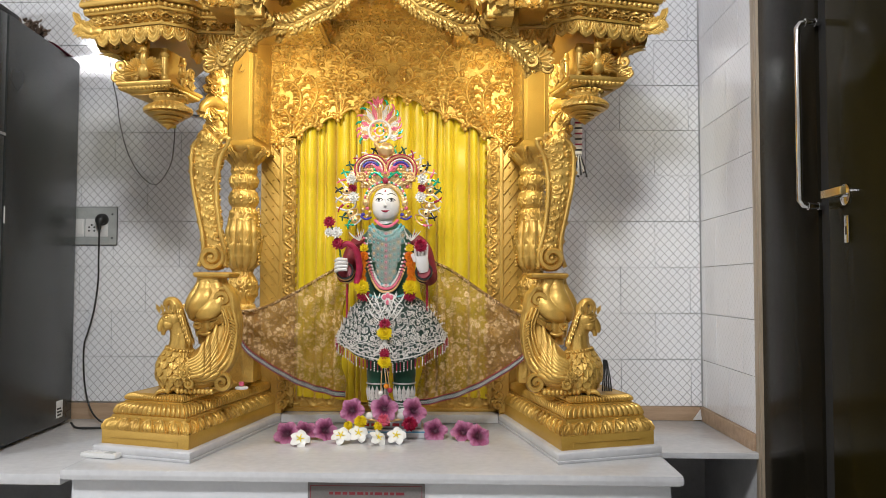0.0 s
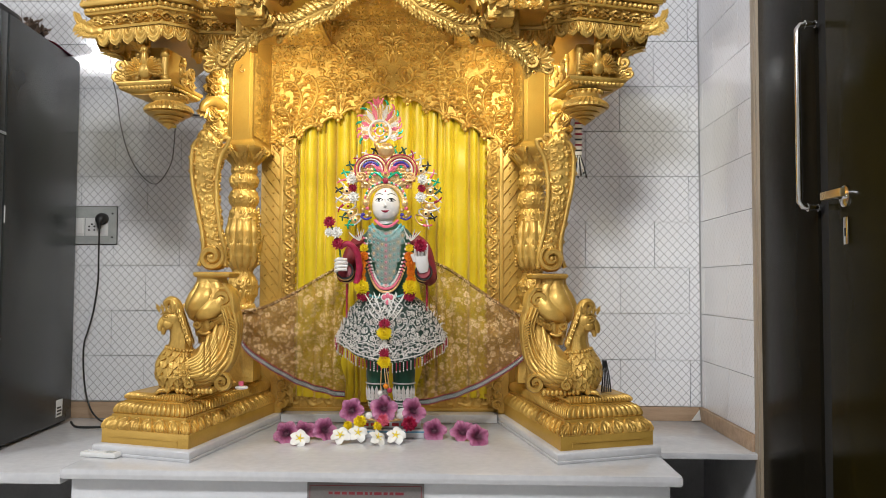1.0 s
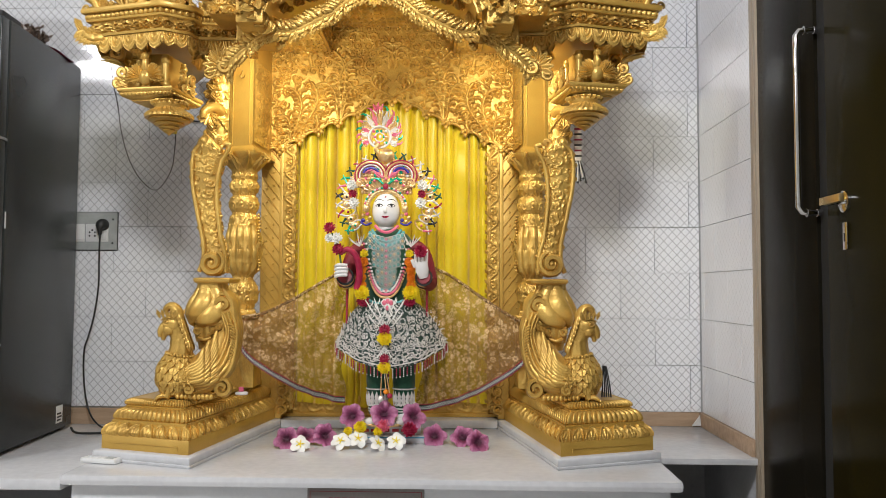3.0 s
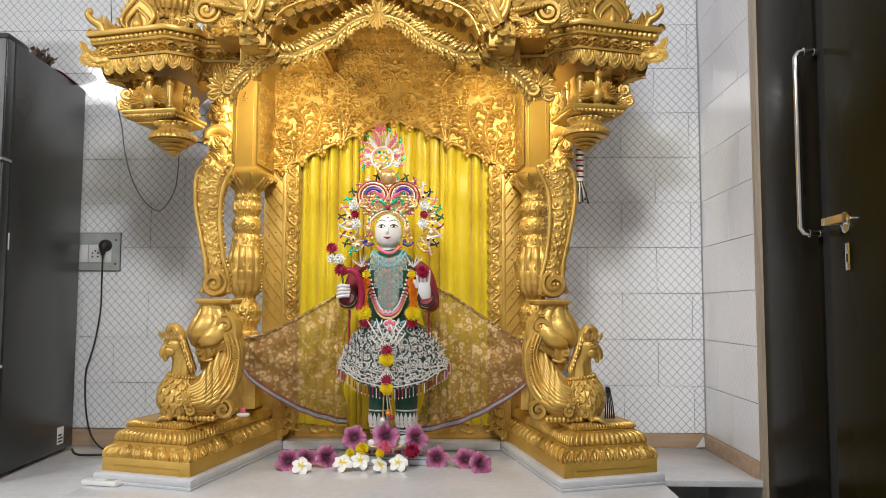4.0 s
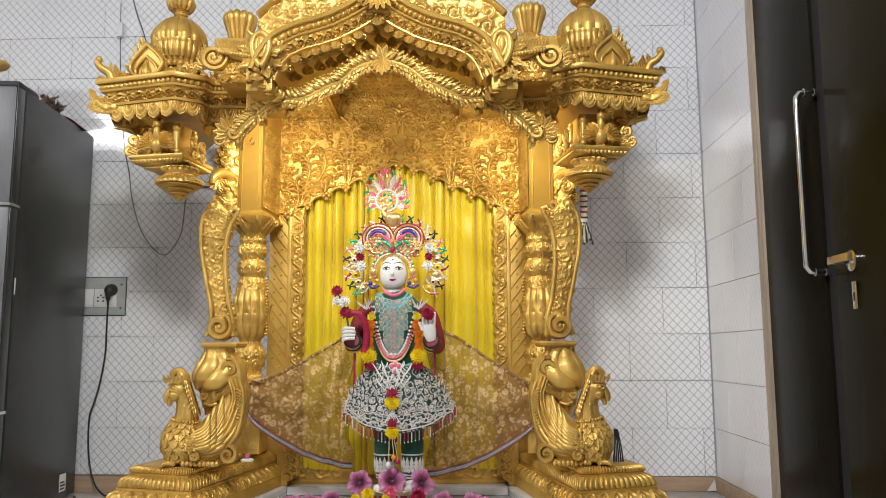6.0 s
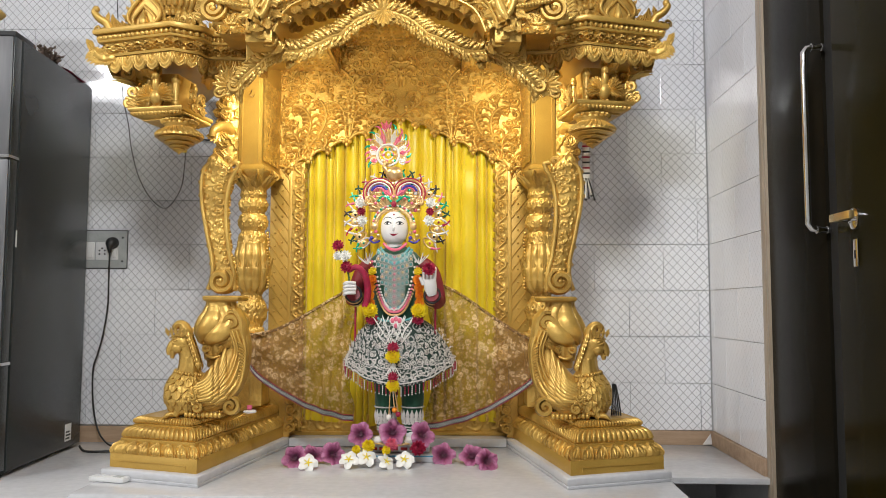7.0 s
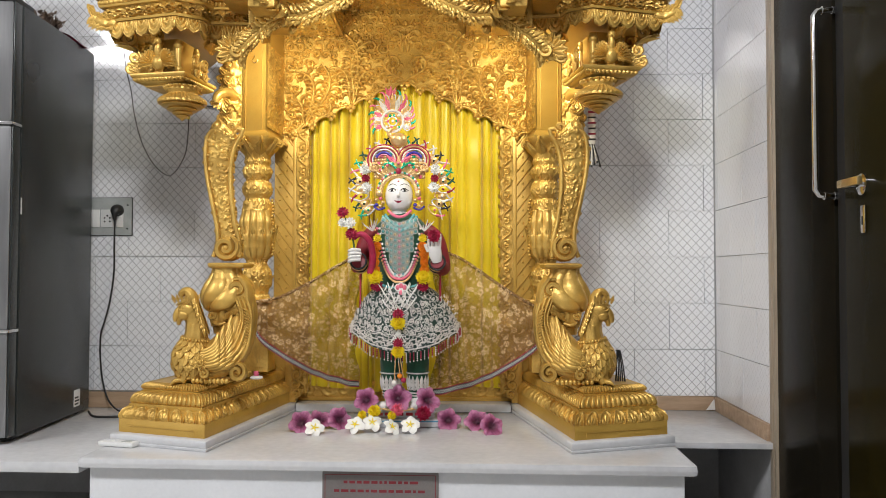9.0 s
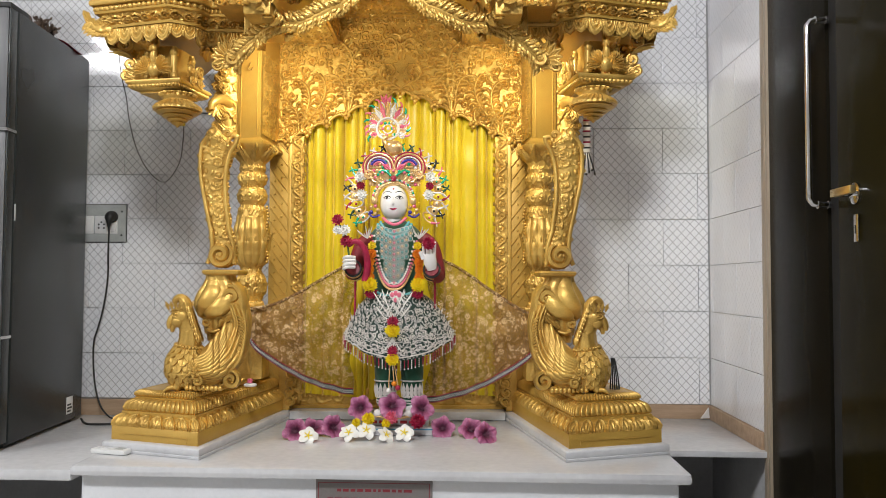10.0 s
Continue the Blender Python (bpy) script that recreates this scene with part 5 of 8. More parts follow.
# arched hood
LOW_U, LOW_Z = [0, 0.035, 0.07, 0.13, 0.185, 0.24, 0.285, 0.306, 0.322, 0.335], [1.668, 1.645, 1.624, 1.594, 1.576, 1.561, 1.540, 1.520, 1.492, 1.455]
HX = -0.012


def hood_low(a):
    a = np.abs(a)
    return np.interp(a, LOW_U, LOW_Z)


def hood():
    u = np.linspace(-0.335, 0.335, 241)
    # smooth the curve a little
    z = hood_low(u)
    for _ in range(8):
        z[1:-1] = (z[:-2] + 2 * z[1:-1] + z[2:]) / 4
    s = np.concatenate([[0], np.cumsum(np.hypot(np.diff(u), np.diff(z)))])
    P = np.stack([u + HX, 0 * u, z], 1)
    tx, tz = np.gradient(u), np.gradient(z)
    nrm = np.stack([-tz, 0 * u, tx], 1) / np.hypot(tx, tz)[:, None]
    F = np.tile([0.0, -1, 0], (len(u), 1))
    g = Geo(GOLD_FLAT)
    g.band(P, F, nrm, s, [(0.70, 0.0), (0.965, -0.002), (0.972, 0.002), (0.972, 0.007), (0.962, 0.009)])
    g.band(P, F, nrm, s, [(0.985, 0.039), (0.996, 0.041), (0.998, 0.046), (0.990, 0.049)])
    g.band(P, F, nrm, s, [(1.000, 0.067), (1.016, 0.069), (1.020, 0.078), (1.012, 0.085), (0.70, 0.088)])
    part("hood_mouldings", g, shrine, "plain gold fillets of the arched hood")
    w = Geo(GOLD).band(P, F, nrm, s, [(0.962, 0.008), (0.972, 0.022), (0.986, 0.039)], run_row(0.032, 0.012), m=16)
    part("hood_frieze", w, shrine, "curved frieze of carved leaves")
    w = Geo(GOLD).band(P, F, nrm, s, [(0.990, 0.049), (0.997, 0.058), (1.002, 0.068)], bead_row(0.019, 0.010), m=9)
    part("hood_bead_moulding", w, shrine)
    # hanging leaf fringe under the hood, in two depths
    for row, (v, dz, st) in enumerate(((0.955, -0.008, 0.0), (0.860, -0.020, 0.5))):
        f = Geo(GOLD)
        n = (19, 16)[row]
        for i in range(n):
            x = -0.325 + 0.65 * (i + 0.5 + st * 0.5) / n
            zz = float(np.interp(x, u, z)) + dz
            f.leaf((x + HX, -v, zz + 0.016), (0.15 * math.sin(i), -0.35, -1), (0, -1, -0.2), 0.058 if row == 0 else 0.062, 0.040, 0.30, 3)
            f.curl((x + HX + 0.013, -v + 0.012, zz - 0.004), 0.0125, turns=1.2, start=i * 0.8, w=0.4, n=14)
        part("leaf_fringe", f, shrine, "row of hanging gold leaves under the hood")
    # carved spandrel above the bead row, rising to a gable
    top = lambda x: 1.64 + 0.30 * np.clip(1 - np.abs(x) / 0.42, 0, 1) ** 0.8
    g = Geo(GOLD)
    low = lambda x: np.interp(x, u, z) + 0.074
    relief_sheet(g, lambda U, Z: 0.002 + 1.5 * FOL.at(np.abs(U) * 0.9, Z * 0.9), -0.40, 0.40, 1.50, 1.97, -0.992, 0.004, keep=lambda U, Z: (Z > low(U)) & (Z < top(U)))
    uu = np.linspace(-0.40, 0.40, 120)
    g.tube(np.stack([uu, -0.992 + 0 * uu, top(uu)], 1), 0.012, 8, flat=2.0)
    g.box((-0.36, -0.985, 1.68), (0.36, -0.70, 1.79), 0.004)
    part("hood_gable", g, shrine, "carved gold gable over the hood")
    # fan at the crown of the arch
    g = Geo(GOLD)
    for i in range(9):
        a = (i - 4) * 0.27
        g.leaf((HX, -1.012, 1.752), (math.sin(a), 0, -math.cos(a)), (0, -1, 0.1), 0.092, 0.028, 0.25, 2)
    g.ball((HX, -1.02, 1.755), (0.03, 0.02, 0.022), 14, 8)
    g.leaf((HX, -0.985, 1.668), (0, -0.2, -1), (0, -1, 0), 0.05, 0.05, 0.3, 3)
    part("crown_fan", g, shrine, "shell-like gold fan at the arch's crown")
    # teardrop ornaments and volutes at the feet
    t = Geo(GOLD)
    k = np.linspace(0, 1, 36)
    for sc, w in ((1.0, 0.0075), (0.55, 0.006)):
        a = 2 * np.pi * k
        t.tube(np.stack([0.400 + 0.024 * sc * np.sin(a) * (0.35 + 0.65 * np.sin(a / 2)), -1.0 - 0.006 * sc + 0 * a, 1.555 - 0.040 * sc * np.cos(a) * 1.0 + 0.010 * (1 - sc)], 1), w, 8)
    t.ball((0.400, -1.004, 1.568), (0.010, 0.008, 0.022), 10, 8)
    for i in range(9):
        a = i / 9 * 2 * math.pi
        t.leaf((0.40 + 0.024 * math.sin(a), -0.985, 1.552 + 0.036 * math.cos(a)), (math.sin(a), 0, math.cos(a)), (0, -1, 0), 0.038, 0.026, 0.35, 2)
    for i in range(6):
        t.leaf((0.395 - 0.008 * i, -0.975 + 0.02 * i, 1.505 - 0.012 * i), (0.6 - 0.2 * i, -0.4, -0.7), (0.2, -1, 0), 0.055, 0.030, 0.4, 3)
        t.curl((0.415 - 0.014 * i, -0.975 + 0.02 * i, 1.500 - 0.010 * i), 0.016, turns=1.3, start=i, w=0.36)
    t.box((0.375, -0.975, 1.46), (0.44, -0.70, 1.60), 0.006)
    both("teardrop_boss", t.moved(pose(0.388, -0.985, 1.548) @ Matrix.Diagonal((1.35, 1.1, 1.35, 1)) @ pose(-0.400, 0.985, -1.555)), "carved gold teardrop boss")
    v = Geo(GOLD)
    relief_sheet(v, lambda U, Z: 0.006 + 2.2 * FOL.at(U * 1.3, Z * 1.3), 0.365, 0.535, 1.452, 1.545, -0.955, 0.003)
    for i in range(9):
        v.leaf((0.39 + 0.016 * i, -0.955, 1.470 + 0.004 * (i % 3)), (0.7 * math.sin(i * 1.3), -0.3, 0.4 * math.cos(i * 2.1) - 0.5), (0, -1, 0), 0.052, 0.026, 0.45, 3)
        v.curl((0.40 + 0.014 * i, -0.965, 1.500 + 0.010 * math.sin(i * 1.7)), 0.014, turns=1.3, start=i * 1.1, w=0.36)
    v.curl((0.545, -0.975, 1.532), 0.043, turns=1.9, start=2.6, w=0.26, n=40, flat=1.3)
    v.tube(spline([(0.512, -0.975, 1.560), (0.485, -0.975, 1.545), (0.45, -0.975, 1.535), (0.42, -0.975, 1.52)], 16), np.linspace(0.013, 0.020, 16), 10)
    for i in range(11):
        v.ball((0.425 + 0.010 * i, -0.995, 1.530 + 0.0016 * i), 0.008, 9, 6)
        v.leaf((0.425 + 0.010 * i, -0.985, 1.545 + 0.001 * i), (0.4, 0, 1), (0, -1, 0), 0.040, 0.022, 0.3, 2)
    for i in range(6):
        v.leaf((0.575 + 0.004 * i, -0.94 + 0.02 * i, 1.51 + 0.016 * i), (1, 0.2, 0.3 + 0.2 * i), (0, -1, 0.1), 0.050, 0.030, 0.4, 3)
    v.tube(spline([(0.548, -0.955, 1.492), (0.50, -0.95, 1.487), (0.44, -0.95, 1.492)], 12), 0.010, 8, flat=1.6)
    v.box((0.43, -0.94, 1.485), (0.56, -0.70, 1.515), 0.004)
    v.tube([(0.545, -0.96, 1.532), (0.545, -0.72, 1.532)], 0.030, 14)
    both("volute", v, "large gold volute with a bead row")
    # dark inner cheek beside the hood
    c = Geo(GOLD).box((0.440, -0.86, 1.395), (0.468, -0.66, 1.50), 0.004)
    for i in range(10):
        c.leaf((0.455, -0.70 - 0.016 * i, 1.49), (-0.4, -0.2, -1), (-1, -0.4, 0), 0.06, 0.03, 0.4, 3)
        c.leaf((0.455 - 0.008 * i, -0.85, 1.42 + 0.008 * i), (-0.6, -0.3, 0.7), (0, -1, 0), 0.05, 0.028, 0.5, 3)
    both("cheek", c)


hood()


def garland_arch():
    """A leaf-covered rope that swings across under the hood in shallow loops."""
    up = [0.515, 0.486, 0.410, 0.323, 0.235, 0.157, 0.080, 0.0]
    zp = [1.300, 1.328, 1.388, 1.412, 1.418, 1.452, 1.496, 1.524]
    vp = [0.80, 0.83, 0.86, 0.88, 0.91, 0.93, 0.945, 0.955]
    sp = spline(list(zip(up, [-v for v in vp], zp)), 90)
    sp[:, 2] += 0.010 * np.abs(np.sin(np.linspace(0, 4 * np.pi, 90)))
    rp = Geo(GOLD).tube(spline(sp, 200), 0.0125, 12)
    rng = random.Random(4)
    n = 46
    for i in range(n):
        j = 1 + int(i * 87 / n)
        t = sp[j + 1] - sp[j - 1]
        t = t / np.linalg.norm(t)
        o = np.cross(t, (0, -1, 0))
        o = o if o[2] > 0 else -o
        for an, ln, wd in ((1.25, 0.042, 0.020), (-1.25, 0.038, 0.020), (0.62, 0.032, 0.017), (-0.62, 0.030, 0.017)):
            an += 0.16 * (rng.random() - 0.5)
            d = o * math.sin(an) + np.array([0, -1.0, 0]) * math.cos(an) * 0.45
            q = sp[j] + d * 0.008 + np.array([0, -0.006, 0]) + t * 0.010 * rng.random()
            rp.leaf(q, d * 0.80 - t * (0.62 + 0.2 * rng.random()), np.array([0, -1, 0]) + o * 0.35 * math.sin(an), ln * (0.85 + 0.3 * rng.random()), wd, 0.10, 2, 0.45, nu=9, nv=6)
            if abs(an) > 1:
                tip = q + (d * 0.80 - t * 0.7) * ln * 0.88
                rp.ball(tip + np.array([0, -0.004, 0]), 0.0055, 7, 5)
    for j in (8, 27, 47, 66, 84):
        p = sp[j]
        for dx, dz in ((-0.009, -0.018), (0.009, -0.018), (0, -0.030), (0, -0.012)):
            rp.ball((p[0] + dx, p[1] - 0.004, p[2] + dz), (0.009, 0.008, 0.010), 9, 6)
    # the tail end unfurls over the tower's inner face
    for i in range(9):
        a = i / 8 * 3.6 - 1.6
        rp.leaf((0.530, -0.80, 1.330), (math.sin(a), -0.2, math.cos(a)), (0, -1, 0), 0.064, 0.040, 0.12, 3)
    rp.curl((0.515, -0.825, 1.322), 0.027, turns=1.6, start=0.4, w=0.32, flat=1.4, n=30)
    rp.curl((0.570, -0.805, 1.305), 0.020, turns=1.5, start=2.4, w=0.34, flat=1.2)
    both("leaf_garland", rp, "gold leaf garland arching under the hood")
    g = Geo(GOLD)
    for i in range(7):
        a = (i - 3) * 0.27
        g.leaf((0, -0.965, 1.530), (math.sin(a), -0.1, -math.cos(a)), (0, -1, 0.1), 0.070 - 0.006 * abs(i - 3), 0.030, 0.25, 3)
    for sg in (-1, 1):
        g.leaf((sg * 0.004, -0.962, 1.532), (sg * 0.9, 0, 0.25), (0, -1, 0.2), 0.052, 0.026, 0.3, 3)
        g.leaf((0, -0.962, 1.535), (sg * 0.4, 0, 1), (0, -1, 0), 0.045, 0.026, 0.2, 3)
    part("drop_leaf", g, shrine, "drooping gold leaf at the garland's middle")


garland_arch()
part("canopy_roof", Geo(GOLD_FLAT).box((-0.34, -0.70, 1.742), (0.34, -0.02, 1.80), 0.004), shrine)

# ---- niche contents ----
def cloth(name, dark, light, rough=0.5, scale=40, sheen=0.3):
    m = surface(name, dark, light, rough, 0, 5, scale * 8, 0.2, 0.0008)
    m.node_tree.nodes["Principled BSDF"].inputs["Sheen Weight"].default_value = sheen
    return m


YELLOW_SATIN = cloth("yellow_satin", (0.64, 0.45, 0.006), (0.82, 0.64, 0.012), 0.36)
SKIN = surface("white_enamel", (0.76, 0.74, 0.72), (0.84, 0.82, 0.80), 0.22, 0, 5, 90, 0.02, 0.0005)
GREEN_VELVET = cloth("green_velvet", (0.003, 0.045, 0.022), (0.008, 0.09, 0.045), 0.75)
SILVER = surface("silver_thread", (0.50, 0.47, 0.44), (0.80, 0.77, 0.73), 0.50, 0.10, 40, 500, 0.3, 0.0006)
PEARL = surface("pearl", (0.74, 0.70, 0.66), (0.86, 0.82, 0.78), 0.25, 0, 30, 200, 0)
ROSE_RED = surface("rose_red", (0.24, 0.006, 0.030), (0.46, 0.015, 0.07), 0.5, 0, 40, 300, 0.1, 0.0006)
PINK = surface("pink_foil", (0.72, 0.10, 0.20), (0.86, 0.26, 0.34), 0.32, 0.15, 40, 300, 0)
GREEN_FOIL = surface("green_foil", (0.01, 0.34, 0.18), (0.05, 0.62, 0.36), 0.25, 0.3, 40, 300, 0)
TEAL = surface("teal_stone", (0.04, 0.34, 0.36), (0.28, 0.62, 0.60), 0.18, 0.1, 60, 300, 0)
BLUE = surface("blue_thread", (0.03, 0.02, 0.24), (0.07, 0.05, 0.40), 0.4, 0, 40, 300, 0)
JEWEL_GOLD = surface("jewel_gold", (0.70, 0.42, 0.16), (0.92, 0.66, 0.34), 0.30, 0.7, 60, 600, 0.4, 0.0008)
YELLOW_PETAL = surface("marigold_yellow", (0.78, 0.56, 0.004), (0.90, 0.74, 0.02), 0.55, 0, 60, 300, 0.1, 0.0006)
ORANGE_PETAL = surface("marigold_orange", (0.66, 0.17, 0.004), (0.86, 0.30, 0.012), 0.55, 0, 60, 300, 0.1, 0.0006)
WHITE_PETAL = surface("white_petal", (0.78, 0.77, 0.72), (0.88, 0.87, 0.84), 0.5, 0, 40, 300, 0.05, 0.0006)


def mauve_material():
    """Mauve petals, maroon where they meet and along their veins."""
    m, nt, b = nodes_of("mauve_petal")
    tc = nt.nodes.new("ShaderNodeTexCoord")
    sp = nt.nodes.new("ShaderNodeSeparateXYZ")
    nt.links.new(tc.outputs["Object"], sp.inputs[0])
    x, y = sp.outputs[0], sp.outputs[1]
    rad = math_node(nt, "SQRT", math_node(nt, "ADD", math_node(nt, "MULTIPLY", x, x), math_node(nt, "MULTIPLY", y, y)))
    ang = math_node(nt, "ARCTAN2", y, x)
    vein = math_node(nt, "MULTIPLY", math_node(nt, "SINE", math_node(nt, "MULTIPLY", ang, 35.0)), 0.0025)
    wob = math_node(nt, "MULTIPLY_ADD", noise_node(nt, 160, 3), 0.016, -0.008)
    k = math_node(nt, "DIVIDE", math_node(nt, "ADD", math_node(nt, "ADD", rad, vein), wob), 0.045)
    nt.links.new(ramp_node(nt, k, [(0.22, (0.050, 0.004, 0.020)), (0.46, (0.17, 0.024, 0.080)), (0.72, (0.36, 0.095, 0.210)), (1.0, (0.52, 0.21, 0.35))]), b.inputs["Base Color"])
    b.inputs["Roughness"].default_value = 0.5
    bump_node(nt, b, math_node(nt, "SINE", math_node(nt, "MULTIPLY", ang, 60.0)), 0.25, 0.0008)
    return m


MAUVE_PETAL = mauve_material()
DARK_THROAT = surface("dark_throat", (0.07, 0.008, 0.035), (0.13, 0.02, 0.06), 0.6, 0, 30, 300, 0)
LEAF_GREEN = surface("stem_green", (0.06, 0.12, 0.03), (0.12, 0.20, 0.06), 0.5, 0, 30, 300, 0)


def at_shrine(name, label, category, geo=None, group="", m4=None):
    return thing(name, label, category, SH if m4 is None else SH @ m4, group, geo=geo)


def curtain():
    rng = random.Random(2)
    u = np.linspace(-0.445, 0.445, 420)
    z = np.linspace(0.072, 1.42, 60)
    folds = np.zeros_like(u)
    x = -0.45
    while x < 0.45:
        w = rng.uniform(0.016, 0.045)
        folds += rng.uniform(0.5, 1.3) * np.exp(-np.abs(u - x) / (w * 0.24))
        x += w * rng.uniform(1.0, 1.7)
    U, Z = np.meshgrid(u, z, indexing="ij")
    y = -0.054 + 0.036 * np.clip(folds, 0, 1.25)[:, None] * (0.75 + 0.25 * np.sin(3 * Z + 8 * U)) - 0.003 * np.sin(U * 60 + Z * 5) - 0.0022 * np.sin(34 * Z + 21 * U) * np.sin(17 * U + 5 * Z)
    # the hem hangs unevenly, parted behind the statue
    hem = 0.085 + 0.010 * np.sin(9 * U) + 0.012 * (np.abs(U - 0.02) > 0.2)
    Zh = hem + (1.42 - hem) * (Z - 0.072) / (1.42 - 0.072)
    P = np.stack([U, y, Zh], -1)
    at_shrine("curtain", "bright yellow satin curtain gathered in folds behind the statue", "curtain", Geo(YELLOW_SATIN).grid(P).grid(P + np.array([0, 0.003, 0])))


curtain()


def lace_material():
    """Green velvet covered with rings and curls of silver thread."""
    m, nt, b = nodes_of("silver_lace")
    tc = nt.nodes.new("ShaderNodeTexCoord")
    rings = []
    for sc, freq, cut in ((34, 17.0, 0.12), (95, 9.0, 0.35)):
        vo = nt.nodes.new("ShaderNodeTexVoronoi")
        vo.inputs["Scale"].default_value = sc
        nt.links.new(tc.outputs["Object"], vo.inputs["Vector"])
        rings.append(math_node(nt, "GREATER_THAN", math_node(nt, "SINE", math_node(nt, "MULTIPLY", vo.outputs["Distance"], freq)), cut))
    thread = math_node(nt, "MULTIPLY", rings[0], math_node(nt, "MULTIPLY_ADD", rings[1], 0.6, 0.4))
    col = nt.nodes.new("ShaderNodeMix")
    col.data_type = "RGBA"
    nt.links.new(thread, col.inputs[0])
    col.inputs[6].default_value = (0.006, 0.030, 0.020, 1)
    col.inputs[7].default_value = (0.74, 0.70, 0.67, 1)
    nt.links.new(col.outputs[2], b.inputs["Base Color"])
    b.inputs["Roughness"].default_value = 0.55
    bump_node(nt, b, thread, 0.5, 0.0015)
    return m


LACE = lace_material()


def statue():
    """Standing robed figure as one plain mesh."""
    g = Geo(SKIN, GREEN_VELVET, SILVER, MAROON, BLACK, ROSE_RED, JEWEL_GOLD, LACE)
    Y = -0.36
    for c in (-0.030, 0.072):
        g.lathe((c, Y, 0), [(0.030, 0.100), (0.033, 0.135), (0.040, 0.20), (0.047, 0.28), (0.050, 0.40)], 28, lambda k, t: 0.0015 * np.sin(20 * t + 12 * np.pi * k), 24, mat=1)
        g.tube(spline([(c, Y + 0.01, 0.095), (c, Y - 0.02, 0.085), (c + 0.004, Y - 0.055, 0.072), (c + 0.006, Y - 0.075, 0.068)], 10), [0.020, 0.024, 0.025, 0.024, 0.022, 0.020, 0.018, 0.016, 0.013, 0.008], 14, mat=0, side=(1, 0, 0))
        for z, r in ((0.112, 0.033), (0.122, 0.034), (0.198, 0.043)):
            a = np.linspace(0, 2 * np.pi, 40)
            g.tube(np.stack([c + r * np.cos(a), Y + r * np.sin(a), z + 0 * a], 1), 0.003, 6, 2)
        for i in range(7):
            a = -math.pi / 2 + (i - 3) * 0.42
            p = np.array([c + 0.040 * math.cos(a), Y + 0.040 * math.sin(a), 0.135])
            g.leaf(p, (0, 0, 1), (math.cos(a), math.sin(a), 0), 0.055, 0.020, 0.05, 3, mat=2)
            g.curl(p + np.array([0.006, -0.002, 0.004]), 0.008, turns=1.2, start=1, w=0.3, mat=2, n=12)
    # skirt
    k, t = np.arange(96) / 96, np.linspace(0, 1, 30)
    K, T = np.meshgrid(k, t, indexing="ij")
    a = 2 * np.pi * K
    front = np.clip(-np.sin(a), 0, 1)
    side = np.abs(np.cos(a))
    hem = 0.306 + 0.066 * side ** 2 - 0.018 * front
    rx, ry = 0.082 + (0.213 - 0.082) * T ** 0.55, 0.066 + (0.145 - 0.066) * T ** 0.6
    wav = 1 + 0.025 * T * np.sin(11 * a)
    P = np.stack([0.012 + 0.010 * T + rx * wav * np.cos(a), Y + ry * wav * np.sin(a), 0.535 + (hem - 0.535) * T + 0.012 * T * (1 - T) * np.sin(9 * a)], -1)
    g.grid(P, cu=True, mat=7)

    def on_skirt(kk, tt, out=0.004):
        i, j = (kk % 1) * 96, np.clip(tt, 0, 1) * 29
        p = P[int(round(i)) % 96, int(round(j))]
        d = np.array([p[0] - 0.02, p[1] - Y, 0.05])
        return p + out * d / np.linalg.norm(d), d / np.linalg.norm(d)
    for row, (tt, amp) in enumerate(((0.985, 0.030), (0.93, 0.034), (0.87, 0.036), (0.80, 0.036))):
        kk = np.linspace(0.5, 1.0, 150)
        pts = np.array([on_skirt(q, tt - amp * abs(math.sin(q * 2 * math.pi * 15)))[0] for q in kk])
        g.tube(pts, 0.0026 - 0.0003 * row, 6, 2)
    for row, (tt, n, r) in enumerate(((0.70, 24, 0.0135), (0.57, 22, 0.0125), (0.43, 20, 0.0120), (0.30, 16, 0.011), (0.90, 30, 0.0075))):
        for i in range(n):
            p, d = on_skirt(0.5 + 0.5 * (i + 0.5) / n, tt + 0.02 * math.sin(i * 2))
            ax = np.cross((0, 0, 1), d)
            g.curl(p, r, ax=ax / np.linalg.norm(ax), turns=1.5, start=i * 1.9, w=0.17, mat=2, n=16, seg=5)
            g.ball(p + np.array([r, 0, r * 0.9]), 0.0032, 6, 4, 2)
    for i in range(58):
        p, d = on_skirt(0.49 + 0.52 * (i + 0.5) / 58, 1.0, 0.002)
        for q in range(5):
            g.ball(p + np.array([0, 0, -0.006 - 0.0072 * q]), (0.0028, 0.0028, 0.0036), 6, 4, 2 if q == 4 else (5 if i % 3 else 2))
    # sash panel in front
    for i in range(9):
        g.ball((0.012 + 0.010 * math.sin(i * 2.1), Y - 0.085 - 0.005 * i, 0.52 - 0.014 * i), (0.007, 0.004, 0.010), 8, 5, 2)
    # torso, neck, arms
    g.lathe((0.006, Y, 0), [(0.078, 0.515), (0.082, 0.56), (0.094, 0.64), (0.108, 0.71), (0.104, 0.760), (0.075, 0.792), (0.036, 0.815)], 44, None, 30, 1, (1, 0.68))
    g.lathe((-0.002, Y, 0), [(0.034, 0.785), (0.030, 0.81), (0.032, 0.85)], 20, mat=0)
